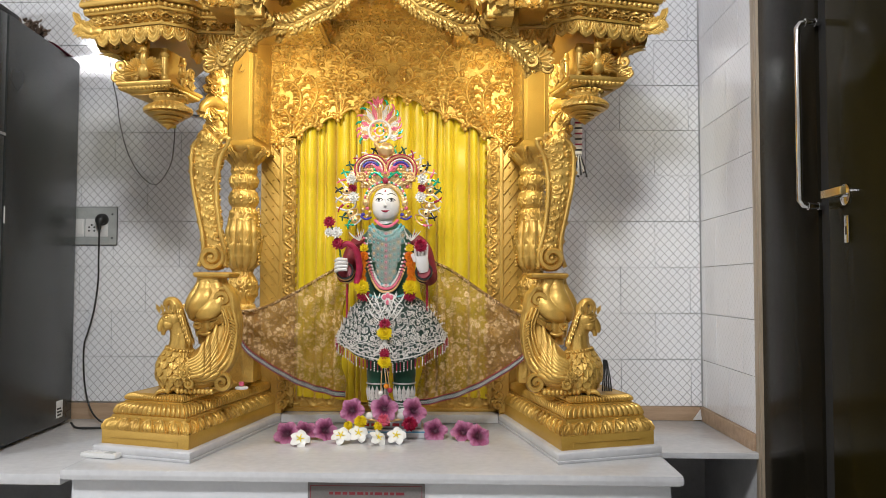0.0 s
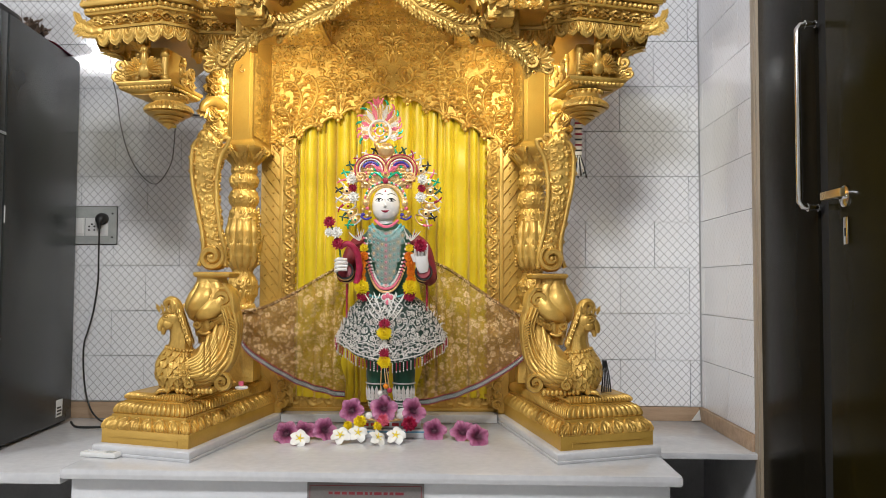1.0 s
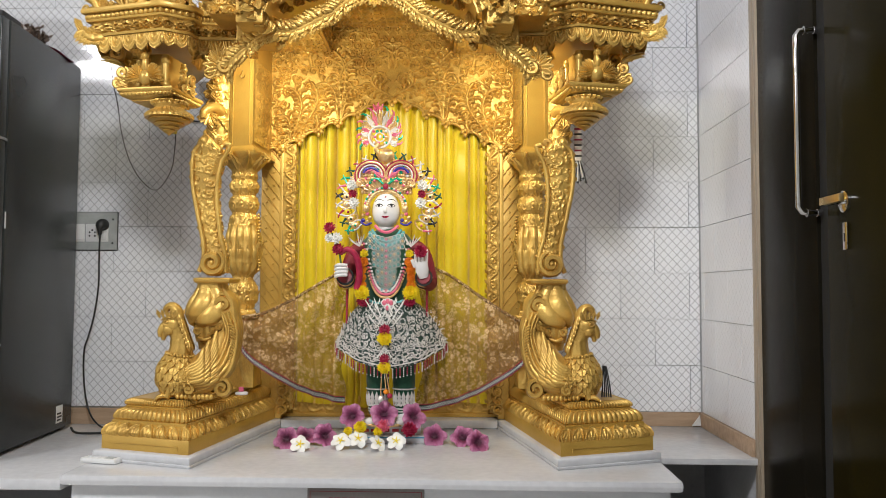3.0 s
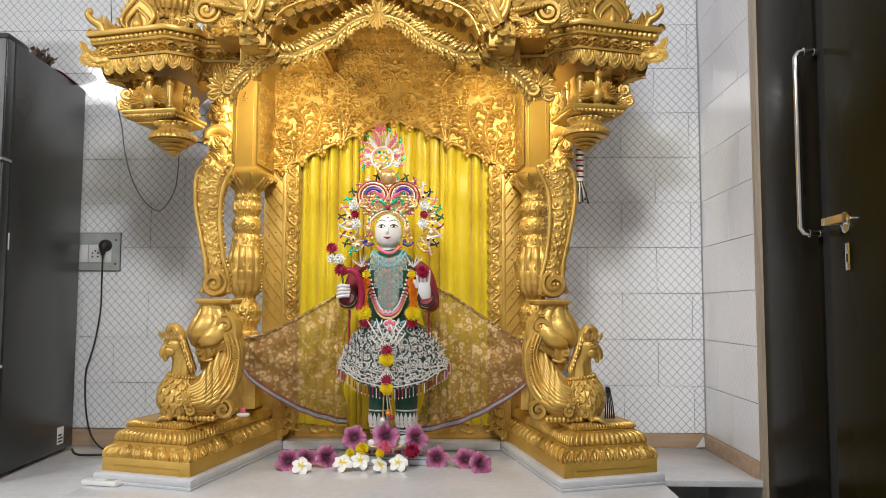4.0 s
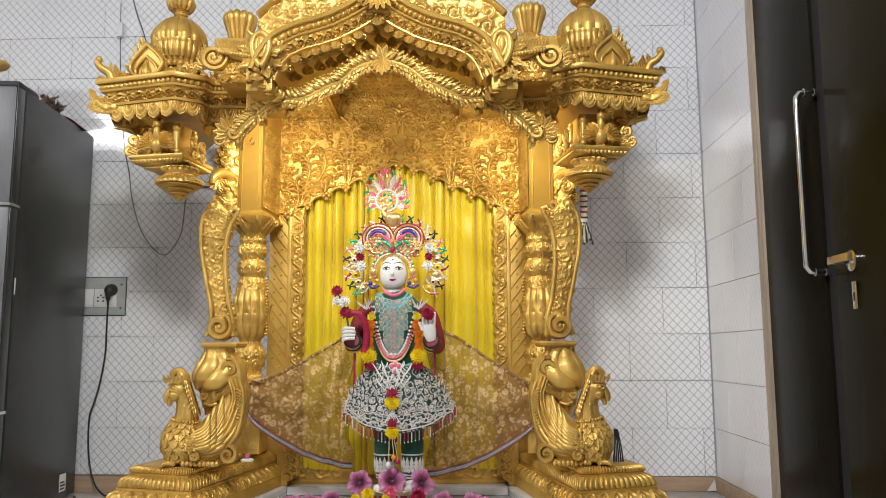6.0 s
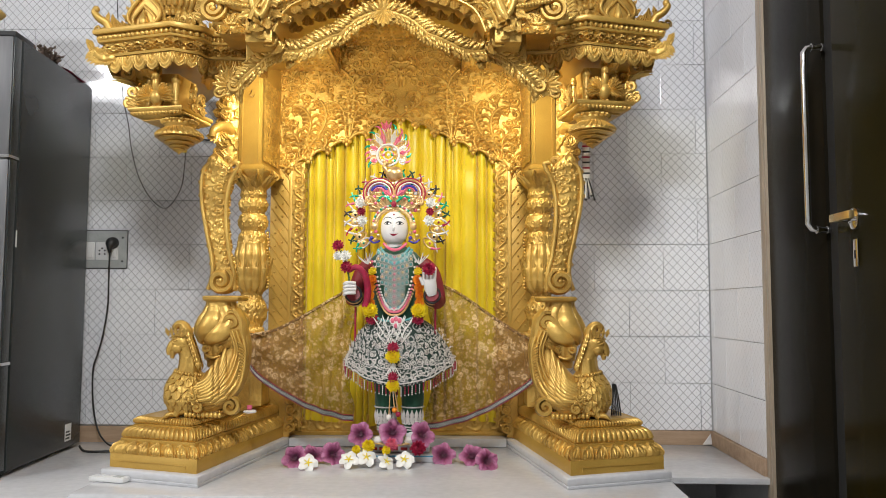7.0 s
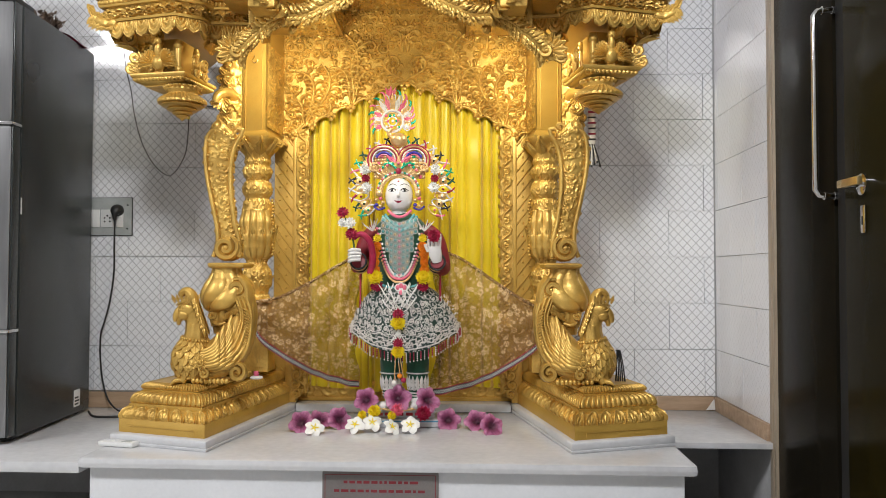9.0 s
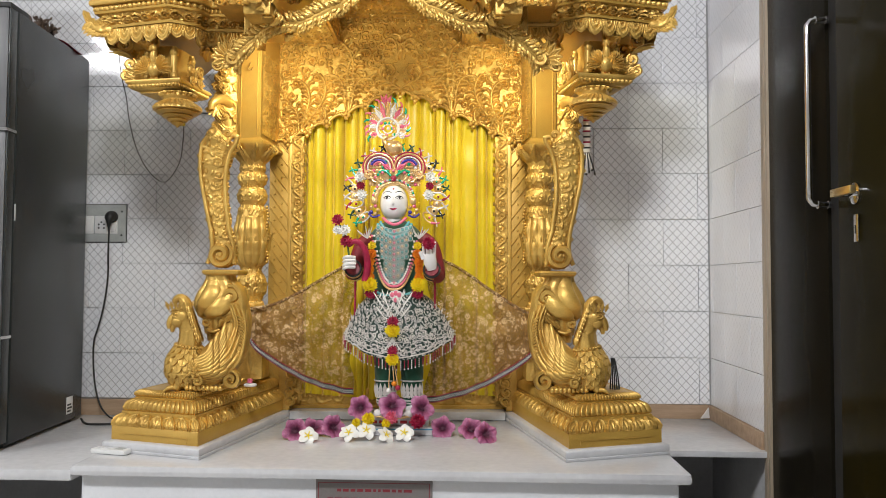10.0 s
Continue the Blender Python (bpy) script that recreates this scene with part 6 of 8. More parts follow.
    for sg, sx, el, wr in ((-1, -0.098, (-0.158, Y - 0.01, 0.615), (-0.150, Y - 0.085, 0.628)), (1, 0.112, (0.168, Y - 0.01, 0.605), (0.148, Y - 0.085, 0.625))):
        g.tube(spline([(sx * 0.8, Y, 0.745), (sx * 1.25, Y, 0.71), el, wr], 20), np.linspace(0.040, 0.026, 20), 16, 3)
        for j in range(4):
            q = np.array(wr) + np.array([0, 0.02 * j - 0.004, -0.005 * j])
            aa = np.linspace(0, 2 * np.pi, 24)
            g.tube(np.stack([q[0] + 0.030 * np.cos(aa), q[1] + 0 * aa, q[2] + 0.030 * np.sin(aa)], 1), 0.004, 6, (4, 6, 4, 6)[j])
    # hands: one closed round a stem, one raised palm
    g.ball((-0.158, Y - 0.105, 0.652), (0.023, 0.019, 0.025), 16, 10, 0)
    for i in range(4):
        g.tube(spline([(-0.140, Y - 0.118, 0.668 - 0.012 * i), (-0.168, Y - 0.132, 0.670 - 0.013 * i), (-0.182, Y - 0.115, 0.664 - 0.013 * i)], 8), 0.0066, 8, 0)
    g.tube([(0.148, Y - 0.085, 0.625), (0.142, Y - 0.098, 0.650), (0.138, Y - 0.102, 0.685)], [0.018, 0.025, 0.024], 14, 0, side=(0, 1, 0), flat=0.55)
    for i in range(4):
        g.tube(spline([(0.118 + 0.013 * i, Y - 0.102, 0.682), (0.117 + 0.014 * i, Y - 0.106, 0.715), (0.117 + 0.014 * i, Y - 0.104, 0.738 - 0.006 * abs(i - 1.5))], 8), np.linspace(0.0068, 0.005, 8), 8, 0)
    g.tube([(0.116, Y - 0.10, 0.665), (0.104, Y - 0.11, 0.69)], [0.009, 0.007], 8, 0)
    # head with simply painted features
    th, ph = np.linspace(0, 2 * np.pi, 44, endpoint=False), np.linspace(0.02, np.pi - 0.02, 34)
    wide = np.sin(ph)[:, None] ** 0.82 * (1 - 0.06 * np.cos(ph)[:, None])
    g.grid(np.stack([-0.002 + 0.054 * wide * np.cos(th), Y - 0.012 + 0.053 * wide * np.sin(th), 0.886 + 0.067 * np.cos(ph)[:, None] + 0 * th], -1), cv=True, mat=0)

    def front(x, z):
        q = math.acos(max(-1.0, min(1.0, (z - 0.886) / 0.067)))
        wd = math.sin(q) ** 0.82 * (1 - 0.06 * math.cos(q))
        return Y - 0.012 - 0.053 * wd * math.sqrt(max(0.0, 1 - ((x + 0.002) / (0.054 * wd)) ** 2))
    g.tube(spline([(-0.002, Y - 0.0625, 0.906), (-0.002, Y - 0.0665, 0.892), (-0.002, Y - 0.0715, 0.879), (-0.002, Y - 0.0640, 0.873)], 10), [0.002, 0.0025, 0.003, 0.0035, 0.004, 0.005, 0.0058, 0.006, 0.005, 0.003], 12, 0)
    for sg in (-1, 1):
        x = -0.002 + sg * 0.023
        for rows in (((-0.0150, 0.8995, 0.0010), (-0.007, 0.9048, 0.0019), (0.001, 0.9062, 0.0021), (0.008, 0.9040, 0.0019), (0.0160, 0.8988, 0.0007)), ((-0.0145, 0.8992, 0.0006), (0.0, 0.8940, 0.0010), (0.0145, 0.8986, 0.0006)), ((-0.0165, 0.9185, 0.0009), (-0.004, 0.9245, 0.0018), (0.008, 0.9235, 0.0016), (0.0185, 0.9165, 0.0007))):
            pts = spline([(x + sg * r[0], front(x + sg * r[0], r[1]), r[1]) for r in rows], 16)
            g.tube(pts, np.interp(np.linspace(0, 1, 16), np.linspace(0, 1, len(rows)), [r[2] for r in rows]), 7, 4)
        g.ball((x, front(x, 0.8998), 0.8998), (0.0054, 0.0016, 0.0056), 14, 9, 4)
    for z, hw, w in ((0.8572, 0.0170, 0.0022), (0.8540, 0.0120, 0.0027)):
        xs = np.linspace(-hw, hw, 15)
        g.tube(np.array([(-0.002 + q, front(-0.002 + q, z), z + 0.0030 * (q / hw) ** 2) for q in xs]), w * np.sin(np.linspace(0.25, np.pi - 0.25, 15)), 7, 5)
    g.ball((-0.002, front(-0.002, 0.934), 0.934), (0.0035, 0.002, 0.0045), 8, 6, 5)
    return at_shrine("statue", "white-faced standing figure in a green and silver embroidered robe", "statue", g)


statue()


# ---- jewellery and flowers on the statue ----
def u_chain(g, x0, x1, ztop, zlow, v, n, r, mat, cx=0.006, power=2.0, flat=0.7):
    for i in range(n):
        k = 2 * (i + 0.5) / n - 1
        x = (x0 + x1) / 2 + (x1 - x0) / 2 * k * (1 - 0.10 * (1 - abs(k)) * 0)
        z = zlow + (ztop - zlow) * abs(k) ** power
        g.ball((x, v + 0.040 * (x - cx) ** 2 / 0.01, z), (r, r * flat, r * 1.05), 7, 5, mat)


def jewellery():
    Y = -0.36
    for zt, zl, w, n, r, m, lab in ((0.765, 0.560, 0.090, 76, 0.0052, PINK, "long necklace of pink stones"), (0.765, 0.572, 0.080, 70, 0.0048, PEARL, "long pearl necklace"), (0.760, 0.548, 0.098, 80, 0.0046, JEWEL_GOLD, "long gold bead necklace"), (0.800, 0.745, 0.066, 46, 0.0068, TEAL, "short necklace of teal stones"), (0.808, 0.762, 0.056, 42, 0.0056, TEAL, "short necklace of teal stones"), (0.822, 0.796, 0.044, 34, 0.0058, PINK, "pink stone choker"), (0.560, 0.522, 0.105, 60, 0.0055, TEAL, "waist chain of teal stones")):
        g = Geo(m)
        u_chain(g, 0.004 - w, 0.004 + w, zt, zl, Y - 0.074, int(n * 0.62), r, 0, power=2.6 if zt - zl > 0.1 else 2.0)
        at_shrine("necklace", lab + " on the statue", "necklace", g, "necklaces")
    g = Geo(TEAL, PEARL, PINK, JEWEL_GOLD)
    for r in range(10):
        z = 0.768 - 0.0215 * r
        for i in range(-4, 5):
            if abs(i) * 0.016 > 0.074 - 0.005 * r:
                continue
            m = 2 if i == 0 else (3 if (i + r) % 4 == 1 else 0)
            g.ball((0.004 + 0.0155 * i, Y - 0.077, z + 0.004 * abs(i)), (0.0042, 0.0036, 0.0050), 9, 6, m)
            a = np.linspace(0, 2 * np.pi, 14)
            g.tube(np.stack([0.004 + 0.0155 * i + 0.0078 * np.cos(a), Y - 0.076 + 0 * a, z + 0.004 * abs(i) + 0.0088 * np.sin(a)], 1), 0.0011, 5, 1)
    at_shrine("breast_ornament", "rows of teal and pink stones set in silver", "jewellery", g)
    g = Geo(PINK, PEARL)
    for dx, dz in ((-0.013, 0), (0.013, 0), (0, -0.020), (0, 0.006)):
        g.ball((0.012 + dx, Y - 0.088, 0.528 + dz), (0.008, 0.005, 0.010), 10, 7, 0)
        a = np.linspace(0, 2 * np.pi, 16)
        g.tube(np.stack([0.012 + dx + 0.010 * np.cos(a), Y - 0.087 + 0 * a, 0.528 + dz + 0.012 * np.sin(a)], 1), 0.0022, 5, 1)
    at_shrine("pendant_brooch", "cluster of pink stones on the statue's waist", "brooch", g)


jewellery()


def crown():
    Y = -0.36
    cr = at_shrine("crown", "jewelled gold crown with a coloured peacock-feather fan", "crown")
    g = Geo(JEWEL_GOLD, PINK, GREEN_FOIL, BLUE, PEARL)
    # band over the brow
    for i in range(26):
        a = math.pi * (i + 0.5) / 26
        p = np.array([-0.003 + 0.070 * math.cos(a), Y - 0.030, 0.898 + 0.062 * math.sin(a)])
        g.ball(p, (0.0095, 0.008, 0.0095), 9, 6, 0)
        g.ball(p + np.array([0.010 * math.cos(a), -0.006, 0.012 * math.sin(a)]), 0.005, 7, 5, (1, 4, 2, 4)[i % 4])
    for i in range(9):
        a = (i - 4) * 0.30
        g.leaf((-0.003 + 0.045 * math.sin(a), Y - 0.035, 0.952 + 0.02 * math.cos(a)), (math.sin(a), 0, math.cos(a)), (0, -1, 0), 0.055, 0.030, 0.1, 3, mat=0)
        g.ball((-0.003 + 0.075 * math.sin(a), Y - 0.046, 0.965 + 0.04 * math.cos(a)), 0.006, 8, 6, (1, 2)[i % 2])
    part("band", g, cr, "gold brow band set with stones")
    # heart-shaped headpiece
    h = Geo(JEWEL_GOLD, PINK, GREEN_FOIL, BLUE, PEARL, ROSE_RED)
    for i in range(18):
        for j in range(9):
            x, z = -0.105 + 0.210 * i / 17, 0.955 + 0.105 * j / 8
            top = 1.062 + 0.018 * math.sin(min(1, abs(x) / 0.105) * math.pi)
            if z < top and abs(x) < 0.112 - 0.35 * max(0, 0.99 - z):
                h.ball((x, Y - 0.020 - 0.010 * math.cos(x * 14), z), (0.0085, 0.006, 0.0085), 7, 5, 0 if (i * 3 + j) % 5 else (1, 2, 4)[(i + j) % 3])
    for sg in (-1, 1):
        for sc, m, w in ((1.0, 5, 0.0034), (0.90, 0, 0.0045), (0.80, 5, 0.0024), (0.70, 4, 0.0028), (0.50, 3, 0.0050), (0.36, 1, 0.003)):
            k = np.linspace(0, 1, 30)
            a = math.pi * (1.05 - 1.35 * k) if sc > 0.6 else math.pi * (1.0 - 0.9 * k)
            h.tube(np.stack([-0.002 + sg * (0.058 + 0.062 * sc * np.cos(a) * -1 * -1), Y - 0.034 + 0 * a, 1.020 + 0.058 * sc * np.sin(a)], 1), w, 7, m)
        h.curl((-0.002 + sg * 0.096, Y - 0.036, 0.990), 0.020, ax=(-sg, 0, 0), turns=1.4, start=0.5, w=0.26, mat=0)
        h.tube(spline([(-0.002 + sg * 0.01, Y - 0.046, 0.985), (sg * 0.035, Y - 0.046, 1.005), (sg * 0.060, Y - 0.044, 1.000)], 10), 0.0045, 7, 2)
        h.leaf((-0.002 + sg * 0.01, Y - 0.04, 1.010), (sg * 0.8, 0, 0.5), (0, -1, 0), 0.045, 0.022, 0.1, 2, mat=1)
        for i in range(5):   # ear ornaments
            a = i / 5 * 2 * math.pi
            h.ball((-0.002 + sg * 0.075 + 0.014 * math.cos(a), Y - 0.035, 0.855 + 0.016 * math.sin(a)), (0.008, 0.006, 0.008), 8, 6, (0, 1, 0, 3, 0)[i])
        h.ball((-0.002 + sg * 0.075, Y - 0.040, 0.890), (0.013, 0.008, 0.016), 10, 7, 0)
        h.tube(spline([(sg * 0.055, Y - 0.04, 0.835), (sg * 0.078, Y - 0.042, 0.826), (sg * 0.098, Y - 0.04, 0.84)], 8), 0.004, 6, 3)
    h.ball((-0.002, Y - 0.050, 0.975), (0.010, 0.006, 0.012), 10, 7, 5)
    part("headpiece", h, cr, "heart-shaped jewelled headpiece with blue edging")
    # peacock on top: gold body, fan of coloured feathers round a white ring
    f = Geo(JEWEL_GOLD, PINK, GREEN_FOIL, PEARL)
    f.ball((-0.003, Y - 0.030, 1.098), (0.034, 0.022, 0.028), 18, 12, 0)
    f.tube(spline([(-0.030, Y - 0.03, 1.105), (-0.042, Y - 0.03, 1.125), (-0.028, Y - 0.03, 1.142)], 10), 0.009, 8, 0)
    a = np.linspace(0, 2 * np.pi, 40)
    for r, m, w in ((0.042, 3, 0.0050), (0.034, 0, 0.0030), (0.018, 3, 0.003)):
        f.tube(np.stack([-0.028 + r * np.cos(a), Y - 0.024 + 0 * a, 1.172 + r * np.sin(a)], 1), w, 7, m)
    for i in range(16):
        f.ball((-0.028 + 0.026 * math.cos(i * 1.3), Y - 0.024, 1.172 + 0.026 * math.sin(i * 2.1)), 0.0065, 7, 5, (0, 2, 3, 1)[i % 4])
    fan = part("feather_fan", f, cr, "pink and green peacock-feather fan")
    for i in range(15):
        f = Geo(JEWEL_GOLD, PINK, GREEN_FOIL, PEARL)
        b = math.radians(-22 + 224 * i / 14)
        L = 0.030 + 0.038 * max(0, math.sin(b)) ** 2
        d = np.array([math.cos(b), 0, math.sin(b)])
        p = np.array([-0.028, Y - 0.020, 1.172]) + 0.042 * d
        f.leaf(p, d, (0, -1, 0), L, 0.022, 0.08, 2, mat=(3, 0, 1)[i % 3])
        side = np.array([-d[2], 0, d[0]])
        f.tube(spline([p + 0.2 * L * d - 0.008 * side, p + 0.8 * L * d - 0.012 * side, p + 1.08 * L * d], 8), 0.0028, 6, 3)
        f.tube(spline([p + 0.2 * L * d + 0.008 * side, p + 0.8 * L * d + 0.012 * side, p + 1.08 * L * d], 8), 0.0028, 6, 0)
        f.tube(spline([p + L * d, p + (L + 0.012) * d + 0.006 * side, p + (L + 0.016) * d + 0.018 * side], 6), np.linspace(0.006, 0.002, 6), 6, (1, 2, 1, 1, 2)[i % 5])
        part("feather", f, fan)
    for sg in (-1, 0, 1):
        f = Geo(PINK)
        f.leaf((-0.035, Y - 0.02, 1.265), (sg * 0.55, 0, 1), (0, -1, 0), 0.045, 0.016, 0.2, 2)
        part("plume", f, fan)


crown()


def halo():
    """Fan of looped ornaments behind the head."""
    Y = -0.335
    ha = at_shrine("halo", "fan of gold loops with coloured tips behind the statue's head", "ornament")
    cols = (PINK, BLACK, SILVER, ROSE_RED, GREEN_VELVET, GREEN_FOIL)
    for i in range(24):
        a = math.radians(-38 + 256 * i / 23)
        d = np.array([math.cos(a), 0, math.sin(a)])
        c = np.array([0.005, Y, 0.925])
        p0, L = c + np.array([0.135 * d[0], 0, 0.125 * d[2]]), 0.062
        side = np.array([-d[2], 0, d[0]])
        g = Geo(JEWEL_GOLD, cols[i % 6], SILVER, YELLOW_SATIN)
        k = np.linspace(0, 2 * np.pi, 24)
        g.tube(p0 + np.outer(0.030 * (1 - np.cos(k)), d) + np.outer(0.0145 * np.sin(k), side), 0.0036, 7, 2 if i % 2 else 0)
        g.ball(p0 + 0.030 * d, (0.0165, 0.005, 0.0165), 10, 6, 0 if i % 3 else 3)
        g.ball(p0 + 0.030 * d + np.array([0, -0.005, 0]), 0.005, 7, 5, 1)
        g.tube(spline([p0 + 0.046 * d - 0.012 * side, p0 + 0.066 * d, p0 + 0.074 * d + 0.012 * side], 9), np.linspace(0.0055, 0.0025, 9), 7, 1)
        g.tube(spline([p0 + 0.046 * d + 0.012 * side, p0 + 0.064 * d, p0 + 0.076 * d - 0.010 * side], 9), np.linspace(0.0050, 0.0022, 9), 7, 1 if i % 3 else 2)
        part("loop", g, ha)


halo()


def bloom(g, c, r, mat, rows=5, n=11, face=(0, -1, 0.2), seed=0):
    """A many-petalled round flower head."""
    rng = random.Random(seed)
    f = np.asarray(face, float) / np.linalg.norm(face)
    a1 = np.cross(f, (0.3, 0.2, 1))
    a1 /= np.linalg.norm(a1)
    a2 = np.cross(f, a1)
    g.ball(c, r * 0.62, 10, 8, mat)
    for j in range(rows):
        th = 0.15 + 1.5 * j / (rows - 1)
        m = max(4, int(n * math.sin(th) + 2))
        for i in range(m):
            p = 2 * math.pi * (i + 0.5 * (j % 2) + rng.uniform(-0.2, 0.2)) / m
            d = f * math.cos(th) + (a1 * math.cos(p) + a2 * math.sin(p)) * math.sin(th)
            g.leaf(np.asarray(c) + d * r * 0.45, d, f * 0.6 + d * 0.2 + np.array([0.01, 0, 0.01]), r * rng.uniform(0.5, 0.66), r * 0.42, 0.25, 2, 0.2, mat, 5, 4)


def garlands():
    Y = -0.445
    for sg, xs in ((-1, (-0.082, -0.088, -0.090, -0.088, -0.086)), (1, (0.092, 0.098, 0.101, 0.100, 0.097))):
        ga = at_shrine("flower_garland", "hanging garland of orange and yellow marigolds with a red rose", "garland", group="shoulder garlands")
        bl = Geo(YELLOW_PETAL)
        bloom(bl, (xs[0], Y + 0.03, 0.715), 0.018, 0, 4, 9)
        part("flower", bl, ga)
        for i, x in enumerate(xs[:4]):
            b = Geo(ORANGE_PETAL)
            bloom(b, (x, Y + 0.012, 0.682 - 0.029 * i), 0.0205, 0, 5, 10, seed=i)
            part("flower", b, ga)
        b = Geo(YELLOW_PETAL)
        bloom(b, (xs[4], Y, 0.565), 0.031, 0, 5, 14, (0, -1, 0.5))
        part("flower", b, ga, "yellow marigold")
        b = Geo(ROSE_RED)
        bloom(b, (xs[4] - 0.004 * sg, Y + 0.004, 0.536), 0.026, 0, 4, 8, (0, -1, -0.2))
        part("flower", b, ga, "dark red rose")
        b = Geo(ROSE_RED)
        for i in range(20):
            b.ball((xs[4] + sg * 0.062, Y + 0.05, 0.575 - 0.0065 * i), 0.0045, 7, 5)
        part("tassel", b, ga, "red bead tassel")
    ce = at_shrine("long_garland", "long garland of tuberoses, marigolds and red petals on the robe", "garland")
    Y = -0.515
    for z, r, m in ((0.398, 0.029, YELLOW_PETAL), (0.292, 0.026, YELLOW_PETAL)):
        b = Geo(m)
        bloom(b, (0.006, Y, z), r, 0, 5, 14, (0, -1, 0.3), 3)
        part("flower", b, ce, "yellow marigold")
        b = Geo(ROSE_RED)
        bloom(b, (0.006, Y, z + 0.030), r * 0.85, 0, 4, 9, (0, -1, 0.6), 5)
        part("flower", b, ce, "dark red petals")
    rng = random.Random(9)
    for sg in (-1, 1):
        b = Geo(WHITE_PETAL)
        for an, L in ((0.30, 0.100), (0.60, 0.105), (1.05, 0.065)):
            p0 = np.array([0.006 + 0.004 * sg, Y + 0.015, 0.436])
            d = np.array([sg * math.sin(an), -0.12 + 0.15 * rng.random(), math.cos(an)])
            up = np.array([0.010 * sg * math.sin(3 * an), -0.004, 0.018])
            st = spline([p0, p0 + 0.5 * L * d - 0.3 * up, p0 + L * d + up], 10)
            b.tube(st, np.interp(np.linspace(0, 1, 10), [0, 0.5, 0.85, 1], [0.0012, 0.0014, 0.0026, 0.0010]), 6)
            for j, s in ((4, 1), (6, -1), (7, 1)):
                b.tube(spline([st[j], st[j] + np.array([0.009 * s, -0.003, 0.010]), st[j] + np.array([0.013 * s, -0.004, 0.024])], 6), [0.001, 0.0014, 0.002, 0.0024, 0.002, 0.0008], 6)
        part("tuberose", b, ce, "white tuberose buds")
    for i in range(6):
        a = (i - 2.5) / 2.5 * 0.55
        part("tuberose", Geo(WHITE_PETAL).tube([(0.006, Y + 0.005, 0.372), (0.006 + 0.03 * math.sin(a), Y + 0.004, 0.372 - 0.03 * math.cos(a)), (0.006 + 0.05 * math.sin(a), Y + 0.004, 0.372 - 0.052 * math.cos(a))], [0.001, 0.0018, 0.003], 6), ce, "white tuberose buds")
    b = Geo(JEWEL_GOLD, PEARL, ORANGE_PETAL, ROSE_RED)
    for x, L, m in ((-0.008, 0.085, 1), (0.012, 0.060, 2), (0.026, 0.075, 3)):
        b.tube([(x * 0.5, Y + 0.01, 0.27), (x, Y + 0.012, 0.27 - L)], 0.0022, 6, 0)
        b.ball((x, Y + 0.012, 0.262 - L), 0.010, 10, 8, m)
    part("tassel", b, ce)
    # what the hands hold
    h1 = at_shrine("hand_bouquet", "red roses and white blossoms held in the statue's hand", "bouquet")
    Y = -0.485
    for p, r, m, lab in (((-0.205, Y, 0.808), 0.024, ROSE_RED, "red rose"), ((-0.176, Y - 0.01, 0.768), 0.024, WHITE_PETAL, "white blossom"), ((-0.205, Y, 0.770), 0.020, WHITE_PETAL, "white blossom"), ((-0.172, Y, 0.728), 0.025, ROSE_RED, "dark red rose")):
        b = Geo(m)
        bloom(b, p, r, 0, 4, 9, (-0.2, -1, 0.3), 7)
        part("flower", b, h1, lab)
    b = Geo(LEAF_GREEN).tube(spline([(-0.195, Y, 0.79), (-0.168, Y + 0.01, 0.71), (-0.16, Y + 0.02, 0.63)], 10), 0.004, 7)
    part("stem", b, h1)
    part("scarf", Geo(ROSE_RED).tube(spline([(-0.165, Y + 0.01, 0.715), (-0.135, Y, 0.728), (-0.105, Y + 0.01, 0.700), (-0.095, Y + 0.03, 0.640), (-0.105, Y + 0.04, 0.580)], 24), np.linspace(0.010, 0.014, 24), 10), h1, "maroon velvet roll")
    b = Geo(ROSE_RED)
    bloom(b, (0.136, -0.487, 0.720), 0.027, 0, 5, 10, (0, -1, 0.3), 2)
    at_shrine("red_rose", "single red rose in the statue's raised hand", "rose", b)
    # white blossom bunches beside the face, lilies on the shoulders
    for sg in (-1, 1):
        fb = at_shrine("blossom_bunch", "bunch of white blossoms and red petals beside the crown", "flowers", group="crown blossoms")
        for i, z in enumerate((0.985, 0.950, 0.915)):
            b = Geo(ROSE_RED if i == 1 else WHITE_PETAL)
            bloom(b, (0.002 + sg * (0.138 - 0.004 * i), -0.375, z), 0.023 if i != 1 else 0.018, 0, 4, 9, (0, -1, 0.1), i)
            part("flower", b, fb)
        b = Geo(WHITE_PETAL)
        for i in range(7):
            a = -0.9 + 1.8 * i / 6 + 0.2 * math.sin(5 * i)
            p0 = np.array([sg * 0.098, -0.43, 0.742])
            b.leaf(p0, (math.sin(a) + 0.25 * sg, -0.3, math.cos(a)), (0, -1, 0.2), 0.048 + 0.018 * math.sin(i * 2.3), 0.007, 0.3, 1)
        at_shrine("lily", "spiky white lily on the statue's shoulder", "lily", b, "shoulder lilies")


garlands()


